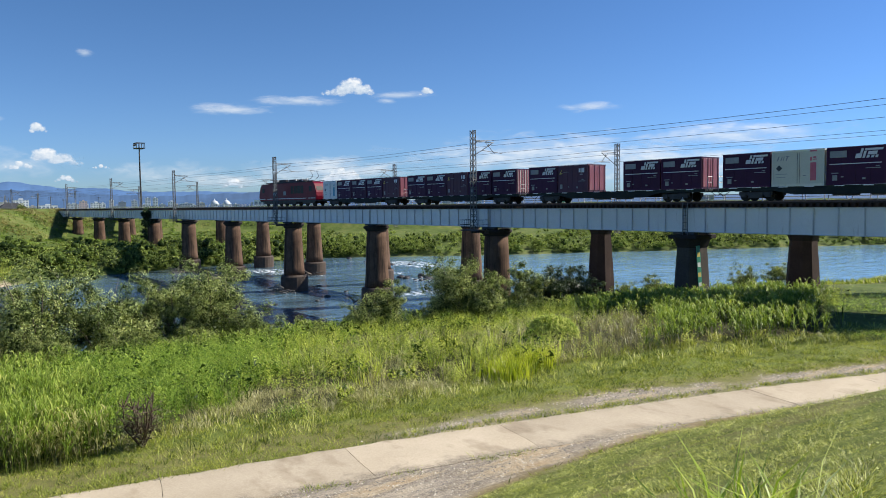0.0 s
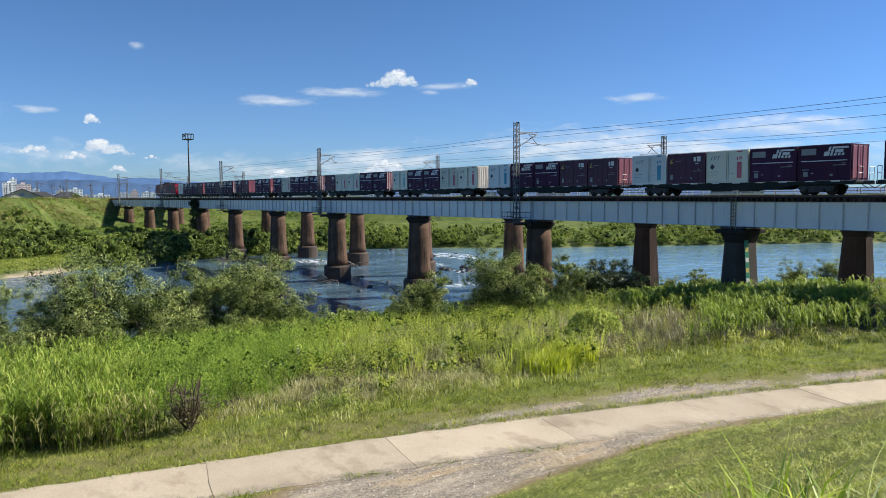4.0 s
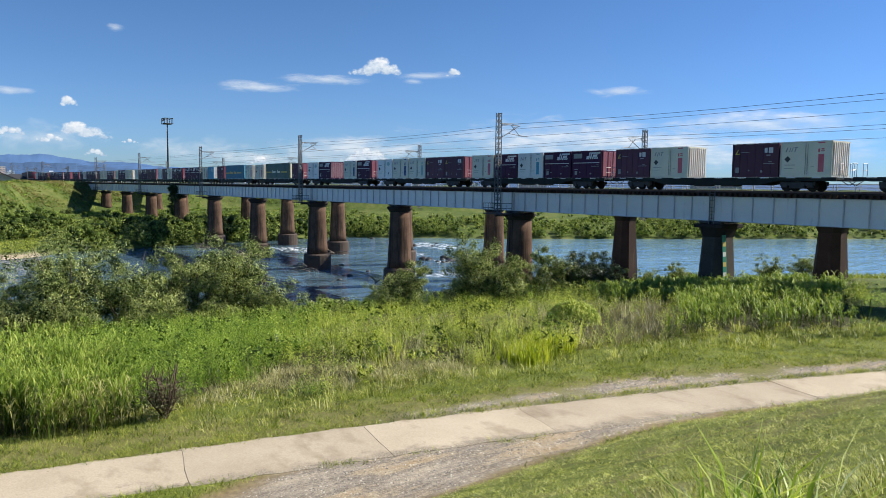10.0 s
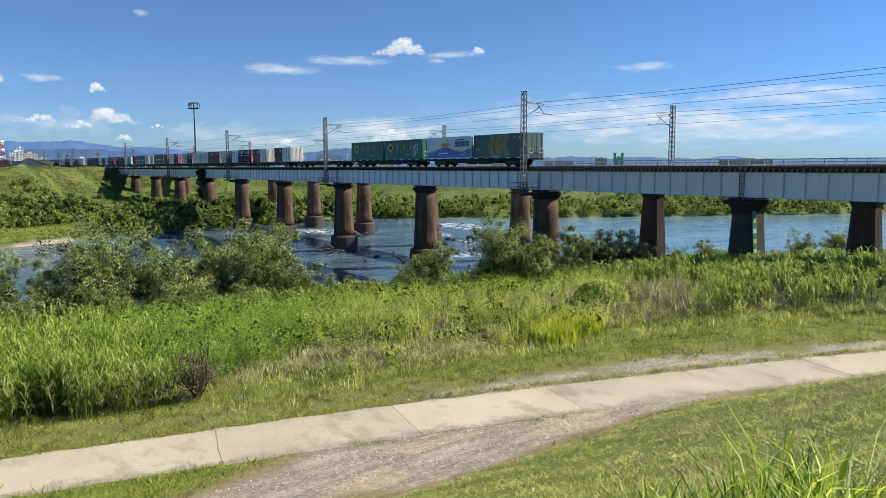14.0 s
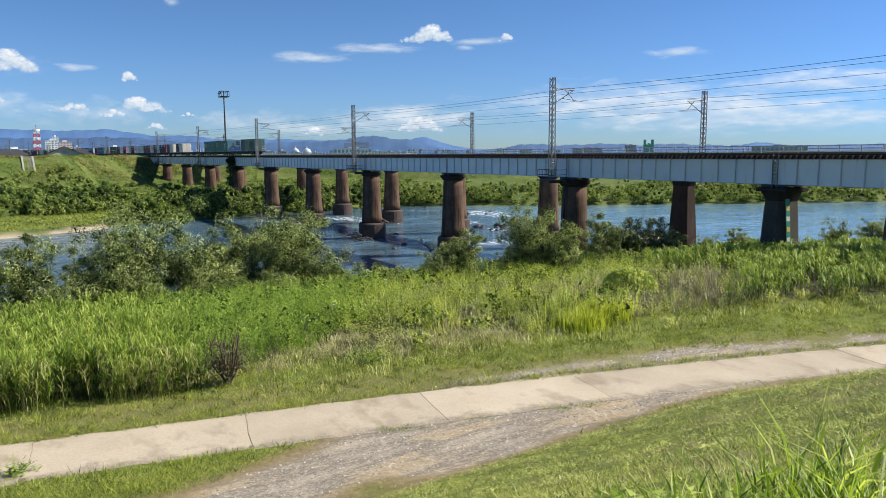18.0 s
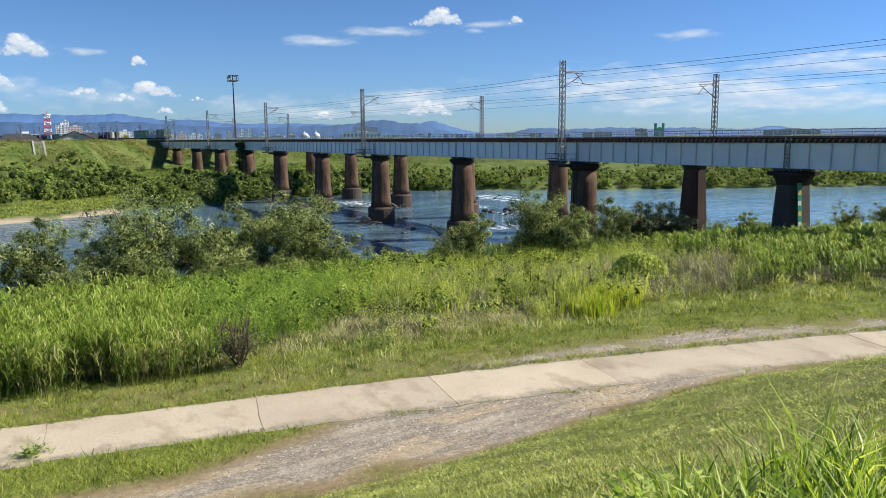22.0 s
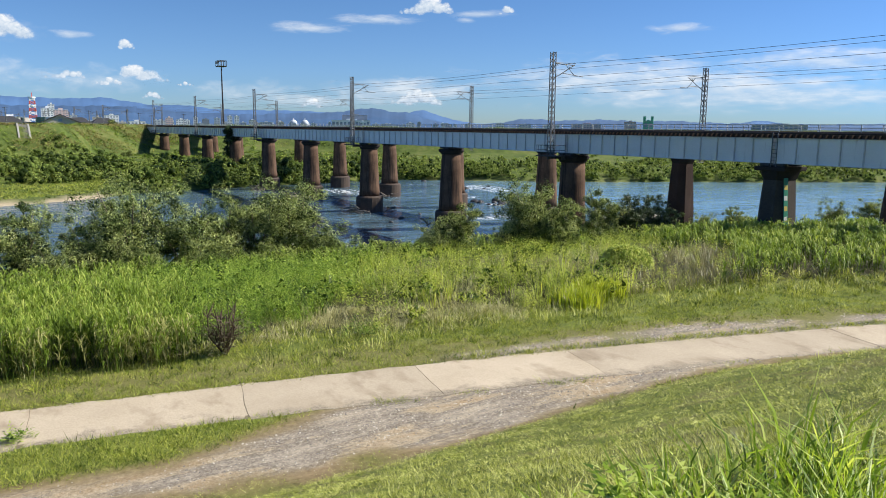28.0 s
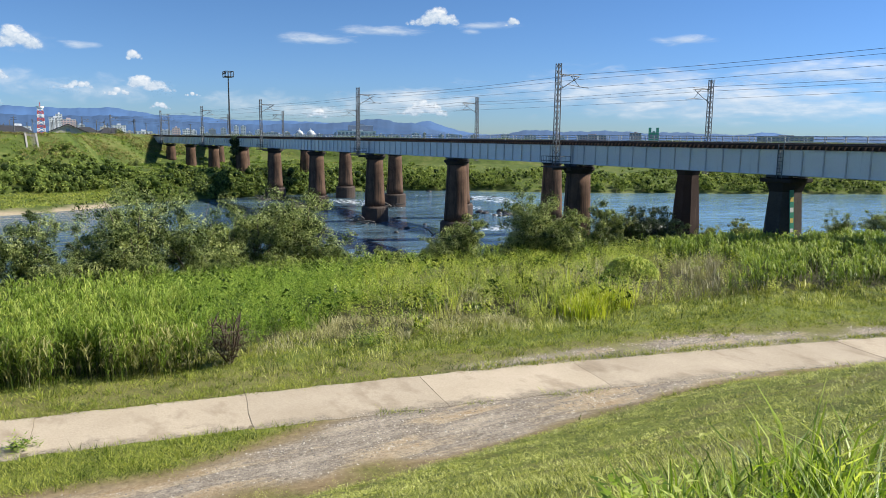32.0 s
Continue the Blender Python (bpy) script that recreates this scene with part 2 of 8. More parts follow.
TURF = leaf_mat("mown_grass", (0.04, 0.065, 0.01), (0.31, 0.355, 0.05), (0.62, 0.64, 0.23), 0.28, 1.1, 0.7, 0.25)
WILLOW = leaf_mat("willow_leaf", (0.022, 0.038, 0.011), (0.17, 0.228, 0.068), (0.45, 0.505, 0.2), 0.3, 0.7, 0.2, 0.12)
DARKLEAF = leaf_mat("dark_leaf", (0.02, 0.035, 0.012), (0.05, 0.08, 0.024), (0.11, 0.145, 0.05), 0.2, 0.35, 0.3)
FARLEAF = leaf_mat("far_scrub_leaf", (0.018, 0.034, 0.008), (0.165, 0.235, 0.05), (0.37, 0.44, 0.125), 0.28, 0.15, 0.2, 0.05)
BARK = paint("bark", (0.09, 0.07, 0.05), (0.19, 0.15, 0.11), 0.9, 3.0, bump_by=0.02)
DEADWOOD = paint("dead_stalks", (0.055, 0.038, 0.026), (0.12, 0.08, 0.055), 0.9, 3.0)
DRIFTWOOD = paint("driftwood", (0.12, 0.10, 0.08), (0.28, 0.24, 0.2), 0.9, 2.0)
JOINTMAT = paint("joint_dirt", (0.10, 0.08, 0.055), (0.22, 0.18, 0.12), 0.95, 3.0)
CONCRETE = paint("path_concrete", (0.345, 0.287, 0.202), (0.48, 0.412, 0.308), 0.9, 0.45, streak=((0.24, 0.19, 0.125), (0.5, 0.9, 1.0), 0.54), bump_by=0.006, grain=26, rnd=0.09)


def dusty_rims(m):
    """Soil and grit creep over the slabs from their rims in uneven tongues."""
    nt = m.node_tree
    p = nt.nodes["Principled BSDF"]
    under = p.inputs["Base Color"].links[0].from_socket
    at = nt.nodes.new("ShaderNodeAttribute")
    at.attribute_name = "rim"
    mad = nt.nodes.new("ShaderNodeMath")
    mad.operation = "MULTIPLY_ADD"
    nt.links.new(noise_node(nt, 1.6, 8.0, 0.7), mad.inputs[0])
    mad.inputs[1].default_value = 1.6
    nt.links.new(at.outputs["Fac"], mad.inputs[2])
    mr = nt.nodes.new("ShaderNodeMapRange")
    mr.inputs["From Min"].default_value, mr.inputs["From Max"].default_value = 1.2, 1.5
    nt.links.new(mad.outputs[0], mr.inputs["Value"])
    soil = ramp(nt, noise_node(nt, 24.0, 5.0, 0.75), [(0.3, (0.10, 0.085, 0.06)), (0.5, (0.25, 0.21, 0.15)), (0.7, (0.45, 0.41, 0.34))])
    nt.links.new(mix(nt, mr.outputs["Result"], under, soil), p.inputs["Base Color"])


dusty_rims(CONCRETE)
GIRDER = paint("pale_girder_paint", (0.68, 0.68, 0.66), (0.78, 0.78, 0.76), 0.5, 0.5, streak=((0.30, 0.27, 0.24), (2.2, 2.2, 0.25), 0.6), rnd=0.03)
GIRDERLINE = paint("pale_stiffener_paint", (0.44, 0.45, 0.45), (0.58, 0.59, 0.58), 0.55, 1.5, streak=((0.25, 0.18, 0.13), (3, 3, 0.3), 0.6))
PIERMAT = paint("rust_stained_pier_concrete", (0.055, 0.034, 0.024), (0.18, 0.115, 0.08), 0.9, 0.6, streak=((0.022, 0.018, 0.016), (2.4, 2.4, 0.10), 0.5), bump_by=0.02, grain=9)
FOOTMAT = paint("wet_footing_concrete", (0.035, 0.024, 0.018), (0.085, 0.06, 0.045), 0.85, 0.9, bump_by=0.02, grain=8)
# darker copies of the pier concrete, with shaded faces put into their colour
BROWNPIER = paint("shaded_brown_pier_concrete", (0.032, 0.022, 0.018), (0.068, 0.048, 0.04), 0.9, 0.5, streak=((0.16, 0.12, 0.1), (1.6, 1.6, 0.12), 0.62), bump_by=0.02, grain=9)
DARKPIER = paint("shaded_weathered_concrete", (0.045, 0.04, 0.036), (0.09, 0.08, 0.07), 0.9, 0.5, streak=((0.2, 0.18, 0.15), (1.6, 1.6, 0.12), 0.62), bump_by=0.02, grain=9)
CAPMAT = paint("sooty_cap_concrete", (0.022, 0.020, 0.019), (0.05, 0.045, 0.042), 0.95, 0.8)
TIMBER = paint("creosoted_timber", (0.022, 0.016, 0.013), (0.075, 0.05, 0.04), 0.9, 2.0, rnd=0.3)
RAILMAT = paint("rusty_rail_steel", (0.10, 0.055, 0.035), (0.18, 0.11, 0.08), 0.6, 2.0, 0.4)
STEEL = paint("galvanised_steel", (0.09, 0.095, 0.10), (0.17, 0.18, 0.18), 0.6, 2.0, 0.3)
DARKSTEEL = paint("dark_steel", (0.035, 0.037, 0.04), (0.08, 0.08, 0.085), 0.6, 2.0, 0.2)
STEELWHEEL = paint("grimy_wheel_steel", (0.018, 0.015, 0.014), (0.04, 0.034, 0.03), 0.6, 2.0, 0.2)
WIRE = paint("overhead_wire", (0.05, 0.055, 0.06), (0.09, 0.095, 0.10), 0.6, 2.0, 0.3)
RAILING = paint("pale_railing_paint", (0.34, 0.36, 0.37), (0.44, 0.46, 0.46), 0.5, 1.0)
for mt, level in ((TIMBER, 0.12), (DARKSTEEL, 0.2), (STEELWHEEL, 0.15), (CAPMAT, 0.1), (PIERMAT, 0.12), (DARKPIER, 0.12), (BROWNPIER, 0.12)):
    mt.node_tree.nodes["Principled BSDF"].inputs["Specular IOR Level"].default_value = level

# ---- tools for meshes ----
def fast_mesh(name, verts, tris, material, attrs=None, smooth=False):
    me = bpy.data.meshes.new(name)
    verts, tris = np.asarray(verts, np.float32), np.asarray(tris, np.int32)
    me.vertices.add(len(verts))
    me.vertices.foreach_set("co", verts.ravel())
    k = tris.shape[1]
    me.loops.add(tris.size)
    me.loops.foreach_set("vertex_index", tris.ravel())
    me.polygons.add(len(tris))
    me.polygons.foreach_set("loop_start", np.arange(0, tris.size, k, dtype=np.int32))
    if smooth:
        me.polygons.foreach_set("use_smooth", np.ones(len(tris), bool))
    for key, values in (attrs or {}).items():
        at = me.attributes.new(key, "FLOAT", "POINT")
        at.data.foreach_set("value", np.asarray(values, np.float32))
    me.materials.append(material)
    me.update(calc_edges=True)
    return me


def box(bm, x0, y0, z0, x1, y1, z1, bevel=0.0):
    m = Matrix.LocRotScale(((x0 + x1) / 2, (y0 + y1) / 2, (z0 + z1) / 2), None, (abs(x1 - x0), abs(y1 - y0), abs(z1 - z0)))
    made = bmesh.ops.create_cube(bm, size=1, matrix=m)["verts"]
    if bevel:
        edges = {e for v in made for e in v.link_edges}
        bmesh.ops.bevel(bm, geom=list(edges), offset=bevel, segments=1, affect="EDGES")


def bar(bm, a, b, r, sides=4, r2=None):
    """A straight rod from a to b."""
    a, b = Vector(a), Vector(b)
    d = b - a
    q = d.to_track_quat("Z", "Y").to_matrix().to_4x4()
    bmesh.ops.create_cone(bm, cap_ends=True, segments=sides, radius1=r, radius2=r if r2 is None else r2, depth=d.length,
                          matrix=Matrix.Translation((a + b) / 2) @ q)


def lathe(bm, profile, sides=20, at=(0, 0), squash=1.0):
    """A turned body: profile of (radius, z); squash narrows it along x."""
    rings = []
    for r, z in profile:
        rings.append([bm.verts.new((at[0] + r * squash * math.cos(2 * math.pi * i / sides), at[1] + r * math.sin(2 * math.pi * i / sides), z)) for i in range(sides)])
    for lo, hi in zip(rings, rings[1:]):
        for i in range(sides):
            bm.faces.new((lo[i], lo[(i + 1) % sides], hi[(i + 1) % sides], hi[i]))
    bm.faces.new(rings[0][::-1])
    bm.faces.new(rings[-1])


def mesh_from(name, bm, material, smooth=False):
    me = bpy.data.meshes.new(name)
    bm.normal_update()
    bm.to_mesh(me)
    bm.free()
    for mt in material if isinstance(material, (list, tuple)) else (material,):
        me.materials.append(mt)
    if smooth:
        for poly in me.polygons:
            poly.use_smooth = True
    return me


def part(name, bm, material, parent, label="", smooth=False):
    if isinstance(bm, list):
        return [part(name, one, material, parent, label, smooth) for one in bm][0]
    ob = new(name, bm if isinstance(bm, bpy.types.Mesh) else mesh_from(name, bm, material, smooth))
    ob.parent = parent
    return tagged(ob, label)


def thing(name, label, category, group="", kind="", at=None, data=None):
    ob = new(name, data)
    if at is not None:
        ob.matrix_basis = at
    return tagged(ob, label, category, group, kind)


# ---- land ----
def smooth01(v):
    v = np.clip(v, 0, 1)
    return v * v * (3 - 2 * v)


def wobble(x, y, size, seed=0):
    """Cheap smooth noise in -1..1 on arrays."""
    x, y = np.asarray(x, float) / size, np.asarray(y, float) / size
    out = np.zeros(np.broadcast(x, y).shape)
    for k, (a, b, c, w) in enumerate(((1.0, 0.3, 1.7, 0.4), (-0.6, 1.1, 0.4, 0.3), (1.9, -1.3, 2.9, 0.18), (2.3, 2.6, 5.1, 0.12))):
        out = out + w * np.sin(a * x * 2.1 + b * y * 2.3 + c + seed * 1.7 * (k + 1) + 1.3 * np.sin(b * x + a * y + seed))
    return out


def path_x(y):
    """The path's edge on the river's side."""
    yc = np.clip(y, -25, 45)
    return -20.45 + 0.17 * yc + 0.0028 * yc * yc - 0.012 * np.clip(y - 5, 0, 22) + (0.03 * (np.minimum(y, -25) + 25)) + 0.42 * (np.maximum(y, 45) - 45)


def near_bank(y):
    return np.interp(y, [-4600, -300, -40, 0, 40, 60, 80, 96, 104, 112, 122, 138, 160, 200, 4600], [-400, -120, -74, -70, -69, -66, -63, -54, -48, -49, -53, -52, -32, 0, 900])


def far_bank(y):
    return np.interp(y, [-4600, -300, -60, 0, 8, 16, 25, 42, 88, 135, 190, 300, 500, 4600], [-700, -170, -124, -139, -142.5, -146.5, -156, -160, -168, -136, -109, -50, 60, 1500])


def levee_line(y):
    """The farther levee keeps its own line behind the bank."""
    return np.interp(y, [-4600, -300, -60, 0, 18, 26, 38, 44, 60, 70, 88, 135, 190, 300, 500, 4600], [-700, -170, -112, -121, -127, -146, -156, -164, -168, -167, -168, -136, -109, -50, 60, 1500])


TRACK_Y, FAR_Y, CURVE_AT, CURVE_R = 52.37, 67.2, -150.0, 1660.0


def track_at(s):
    """The near track's middle at s metres along it (s = x as far as the curve): x, y, turn."""
    th = np.maximum(CURVE_AT - np.asarray(s, float), 0) / CURVE_R
    return np.where(th > 0, CURVE_AT - CURVE_R * np.sin(th), s), TRACK_Y - CURVE_R * (1 - np.cos(th)), th


def ground_z(x, y):
    x, y = np.asarray(x, float), np.asarray(y, float)
    d, e, u = x - near_bank(y), far_bank(y) - x, x - path_x(y)
    near = np.interp(d, [-14, -5, 0, 3, 8, 15, 22, 32, 40, 48], [-2.2, -1.3, 0, 0.6, 1.3, 2.4, 3.6, 5.0, 5.9, 6.35])
    near = near + 0.18 * wobble(x, y, 3.5) * smooth01((d - 4) / 6) * smooth01((-u - 1.2) / 2)
    lip = np.exp(-((u - 3.15) / 0.3) ** 2) + np.exp(-((u + 0.4) / 0.2) ** 2)
    near = near + 0.016 * lip - 0.05 * smooth01(u / 0.3) * smooth01((2.45 - u) / 0.3)
    foot = np.interp(y, [-5, 0, 8, 16, 40], [7.8, 7.6, 6.0, 3.6, 3.0])
    near = np.where(u > foot - 0.6, np.maximum(near, np.minimum(6.4 + np.interp(y, [2, 10, 25], [0.5, 0.435, 0.41]) * (u - foot) + 0.05 * wobble(x, y, 1.1), 11.78)), near)
    e = e + 1.5 * wobble(x, y, 18)
    back = levee_line(y) - x + 3 * wobble(x, y, 25)
    spit = smooth01((30 - y) / 8)
    low_far = np.interp(e, [-14, -4, 0, 4, 15, 40, 80], [-2.2, -1.0, 0, 1.2, 2.4, 3.6, 4.6])
    low_far = low_far * (1 - spit) + spit * np.interp(e, [-14, -4, 0, 2, 8, 29, 44, 80], [-2.2, -0.8, 0, 0.35, 0.7, 1.1, 3.4, 4.4])
    far = np.maximum(low_far * (back < 115), np.interp(back, [60, 80, 101, 108, 135, 400], [-3, 4.6, 13.2, 13.2, 8.5, 9]))
    far = far + 0.5 * wobble(x, y, 14) * smooth01((e - 5) / 20) * (1 - 0.7 * spit * (e < 29))
    z = np.where(d > e, near, far)
    # the railway's bank behind the levee
    th = np.arctan2(CURVE_AT - x, CURVE_R - (TRACK_Y - y))
    off = np.abs(np.hypot(x - CURVE_AT, y - (TRACK_Y - CURVE_R)) - CURVE_R)
    bank = np.where((x < -268) & (y > -900), 12.75 - np.maximum(off - 3.5, 0) / 1.6, -99)
    off2 = np.abs(np.hypot(x - CURVE_AT, y - (FAR_Y - CURVE_R)) - CURVE_R)
    bank = np.maximum(bank, np.where((x < -268) & (y > -900), 12.75 - np.maximum(off2 - 3.5, 0) / 1.6, -99))
    return np.maximum(z, bank)


def lines(*stretches):
    out = []
    for a, b, step in stretches:
        out += list(np.arange(a, b, step))
    return np.array(out + [stretches[-1][1]])


def sheet(xs, ys, z):
    X, Y = np.meshgrid(xs, ys, indexing="ij")
    nx, ny = X.shape
    i = np.arange(nx * ny).reshape(nx, ny)
    quads = np.stack([i[:-1, :-1], i[1:, :-1], i[1:, 1:], i[:-1, 1:]], -1).reshape(-1, 4)
    return X.ravel(), Y.ravel(), quads


def gravel_at(X, Y):
    """The gravel track beside the path, and the worn strip on its river side."""
    u = X - path_x(Y)
    wob = 0.5 * wobble(X, Y, 0.9, 3) + 0.5 * wobble(X, Y, 2.6, 5)
    lo, hi = np.interp(Y, [-8, 2.8, 5.6, 8], [4.6, 4.6, 3.2, 2.1]), np.interp(Y, [-8, 2, 9, 14, 18, 24, 30], [6.8, 6.2, 5.6, 4.3, 3.2, 2.7, 2.1])
    track = smooth01((u - lo + 0.35 * wob) / 0.5) * smooth01((hi - u + 0.5 * wob) / 0.5)
    strip = smooth01((u + np.interp(Y, [8, 13, 20, 34], [0.1, 0.9, 1.9, 1.6]) + 0.5 * wob) / 0.5) * (u < 0.6) * smooth01((Y - 9) / 4)
    return np.clip(track + strip * smooth01(0.75 + 1.2 * wob), 0, 1)


def tall_line(y):
    """How far from the path the tall growth begins."""
    return np.interp(y, [-20, -2, 2.6, 5, 8, 12, 16, 22, 27, 31, 35, 45, 60], [3.2, 3.0, 2.1, 2.7, 3.4, 4.6, 5.5, 6.0, 7.4, 7.2, 7.4, 8.2, 10.0])


def make_ground():
    xs = lines((-4600, -400, 140), (-400, -100, 3.5), (-100, -32, 1.2), (-32, 2, 0.3), (2, 60, 3), (60, 4600, 300))
    ys = lines((-4600, -200, 200), (-200, -15, 4), (-15, 45, 0.4), (45, 110, 1.4), (110, 320, 4), (320, 4600, 150))
    X, Y, quads = sheet(xs, ys, 0)
    Z = ground_z(X, Y)
    u, d, e = X - path_x(Y), X - near_bank(Y), far_bank(Y) - X
    wob = 0.5 * wobble(X, Y, 0.9, 3) + 0.5 * wobble(X, Y, 2.6, 5)
    lo, hi = np.interp(Y, [-8, 2.8, 5.6, 8], [4.6, 4.6, 3.2, 2.1]), np.interp(Y, [-8, 2, 9, 14, 18, 24, 30], [6.8, 6.2, 5.6, 4.3, 3.2, 2.7, 2.1])
    gravel = gravel_at(X, Y)
    dirt = np.clip(smooth01((u - lo + 0.5) / 0.6) * smooth01((hi + 1.2 - u + 1.3 * wob) / 1.2) * 0.9 + smooth01((u + 3.2 + wob) / 1.2) * (u < 0) * 0.35 + 0.35 * smooth01((wob - 0.1) * 3) * (u > 5), 0, 1)
    sand = smooth01((5.0 - e + 2.2 * wobble(X, Y, 7)) / 3) * smooth01((e + 4) / 3) * smooth01((22 - Y) / 6) * (d < -20) + smooth01((1.2 - e + 2 * wobble(X, Y, 6)) / 2) * smooth01((e + 3) / 2) * smooth01((Y - 85) / 20) * 0.15
    sand = np.clip(sand + smooth01((1.2 - d) / 2) * (d > -30) * 0.5, 0, 1) * (Z < 6)
    me = fast_mesh("ground", np.stack([X, Y, Z], 1), quads, GROUND, {"gravel": gravel, "dirt": dirt * (X > -40), "sand": sand, "turf": np.clip(smooth01((u - 2.1) / 0.4) * (X > -40) * smooth01((60 - np.abs(Y)) / 10) + smooth01((u + 12) / 3) * (u < 0.3) * 0.7 * smooth01((60 - np.abs(Y)) / 10), 0, 1), "shaded_litter": smooth01((-u - tall_line(Y) + 0.3 * wob) / 1.2) * smooth01((d - 4) / 4) * smooth01((90 - Y) / 20) * smooth01((Y + 60) / 20) * 0.85 * smooth01((2.3 - Y / np.maximum(-X, 1.0)) / 0.2)}, True)
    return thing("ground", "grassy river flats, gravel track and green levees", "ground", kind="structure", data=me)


def make_water():
    xs = lines((-900, -200, 20), (-200, -40, 2.0), (-40, 400, 20))
    ys = lines((-700, -40, 20), (-40, 200, 2.0), (200, 900, 20))
    X, Y, quads = sheet(xs, ys, 0)

    def blob(cx, cy, rx, ry, amp):
        return amp * np.exp(-((X - cx) / rx) ** 2 - ((Y - cy) / ry) ** 2)
    foam = blob(-152, 86, 9, 10, 0.8) + blob(-138, 98, 12, 9, 0.85) + blob(-118, 80, 10, 5, 0.9) + blob(-104, 76, 6, 3, 1.0) + blob(-128, 92, 14, 6, 0.8)
    foam = foam + blob(-125, 66, 16, 10, 0.75) + blob(-145, 62, 14, 12, 0.8) + blob(-88, 70, 10, 6, 0.85) + blob(-107, 44, 5, 8, 0.75) + blob(-130, 45, 5, 9, 0.7) + blob(-90, 62, 5, 5, 0.7) + blob(-100, 58, 12, 10, 0.55)
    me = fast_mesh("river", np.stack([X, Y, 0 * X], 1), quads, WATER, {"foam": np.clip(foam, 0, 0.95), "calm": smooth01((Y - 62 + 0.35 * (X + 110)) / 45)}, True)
    return thing("river", "blue rippled river with white riffles at its piers", "river", kind="structure", data=me)


make_ground()
make_water()


WIDTHS = (0.0, 0.18, 0.7, 1.5, 2.2, 2.62)


def make_path():
    """A concrete farm path of cast slabs, each a little out of true."""
    road = thing("concrete_path", "pale worn concrete path of long slabs", "path", kind="structure")
    rng = random.Random(4)
    joints = [-29.3 + 4.97 * k for k in range(18)]
    def stagger(k, w):
        """How far a joint strays from its straight line, w metres across the path."""
        return 0.03 * math.sin(2.1 * w + 1.9 * k) + 0.014 * math.sin(7.3 * w + 2.7 * k) + 0.007 * math.sin(19 * w + k)

    for k, (y0, y1) in enumerate(zip(joints, joints[1:])):
        bm = bmesh.new()
        rows = []
        n = 13
        for i in range(n):
            y = y0 + 0.004 + (y1 - y0 - 0.008) * i / (n - 1)
            slope = float(path_x(y + 0.1) - path_x(y - 0.1)) / 0.2
            nx, ny = 1 / math.hypot(1, slope), -slope / math.hypot(1, slope)
            row = []
            for w in WIDTHS:
                stray = (0.04 * math.sin(3.1 * y + 3 * w) + 0.03 * math.sin(9 * y + w)) * (1 if w in (WIDTHS[0], WIDTHS[-1]) else 0)
                chip = stagger(k, w) * (i == 0) + stagger(k + 1, w) * (i == n - 1) + rng.uniform(0, 0.005) * ((i == 0) - (i == n - 1))
                row.append((float(path_x(y)) + (w + stray) * nx, y + chip + (w + stray) * ny))
            rows.append(row)
        dz = rng.uniform(-0.006, 0.006)
        rim = bm.verts.layers.float.new("rim")
        top = [[bm.verts.new((px, py, 6.366 + dz - (0.012 if j in (0, 5) else 0))) for j, (px, py) in enumerate(row)] for row in rows]
        low = [[bm.verts.new((px, py, 6.2)) for px, py in row] for row in rows]
        for row in top:
            for v, share in zip(row, (0.55, 0.15, 0.0, 0.1, 0.4, 0.85)):
                v[rim] = share
        for i in range(n - 1):
            for j in range(5):
                bm.faces.new((top[i][j], top[i][j + 1], top[i + 1][j + 1], top[i + 1][j]))
            bm.faces.new((low[i][0], top[i][0], top[i + 1][0], low[i + 1][0]))
            bm.faces.new((top[i][5], low[i][5], low[i + 1][5], top[i + 1][5]))
        for i in (0, n - 1):
            for j in range(5):
                bm.faces.new((low[i][j], low[i][j + 1], top[i][j + 1], top[i][j]))
        bmesh.ops.recalc_face_normals(bm, faces=bm.faces)
        part("slab", bm, CONCRETE, road)
        bm = bmesh.new()
        strip = [[bm.verts.new((float(path_x(y1)) + w, y1 + dy - w * float(path_x(y1 + 0.1) - path_x(y1 - 0.1)) / 0.2, 6.3565)) for dy in (-0.12, 0.12)] for w in (0.05, 1.3, 2.5)]
        for (a, b), (c, d) in zip(strip, strip[1:]):
            bm.faces.new((a, c, d, b))
        part("joint_filling", bm, JOINTMAT, road, "sandy dirt in a joint")


make_path()

# ---- the two railway bridges ----
SPAN, JOINT0, RAIL_Z, GIRDER_TOP, GIRDER_LOW = 23.79, -34.94, 13.28, 12.80, 10.86


def joint(n):
    return JOINT0 - SPAN * n


def easing(s):
    """The near track begins to swing before the bend proper."""
    return 0.75 * float(smooth01((-80 - s) / 55) * (1 - smooth01((-200 - s) / 65)))


def on_track(s, side=0.0, z=0.0, dy=0.0):
    """A pose on the near track (dy: on the far one) at s metres, turned along it."""
    x, y, th = (float(v) for v in track_at(s))
    if dy == 0.0:
        y -= easing(s)
        th += (easing(s - 1.0) - easing(s + 1.0)) / 2
    m = pose(x, y + dy, z, 0, 0, math.degrees(th))
    return m @ Matrix.Translation((0, side, 0))


def span_mesh(half):
    """One deck plate girder, seen from its outer side; local x along the bridge, the web at y = 0."""
    bm = bmesh.new()
    box(bm, -half, -0.012, GIRDER_LOW + 0.04, half, 0.012, GIRDER_TOP - 0.04)
    return mesh_from("web", bm, GIRDER)


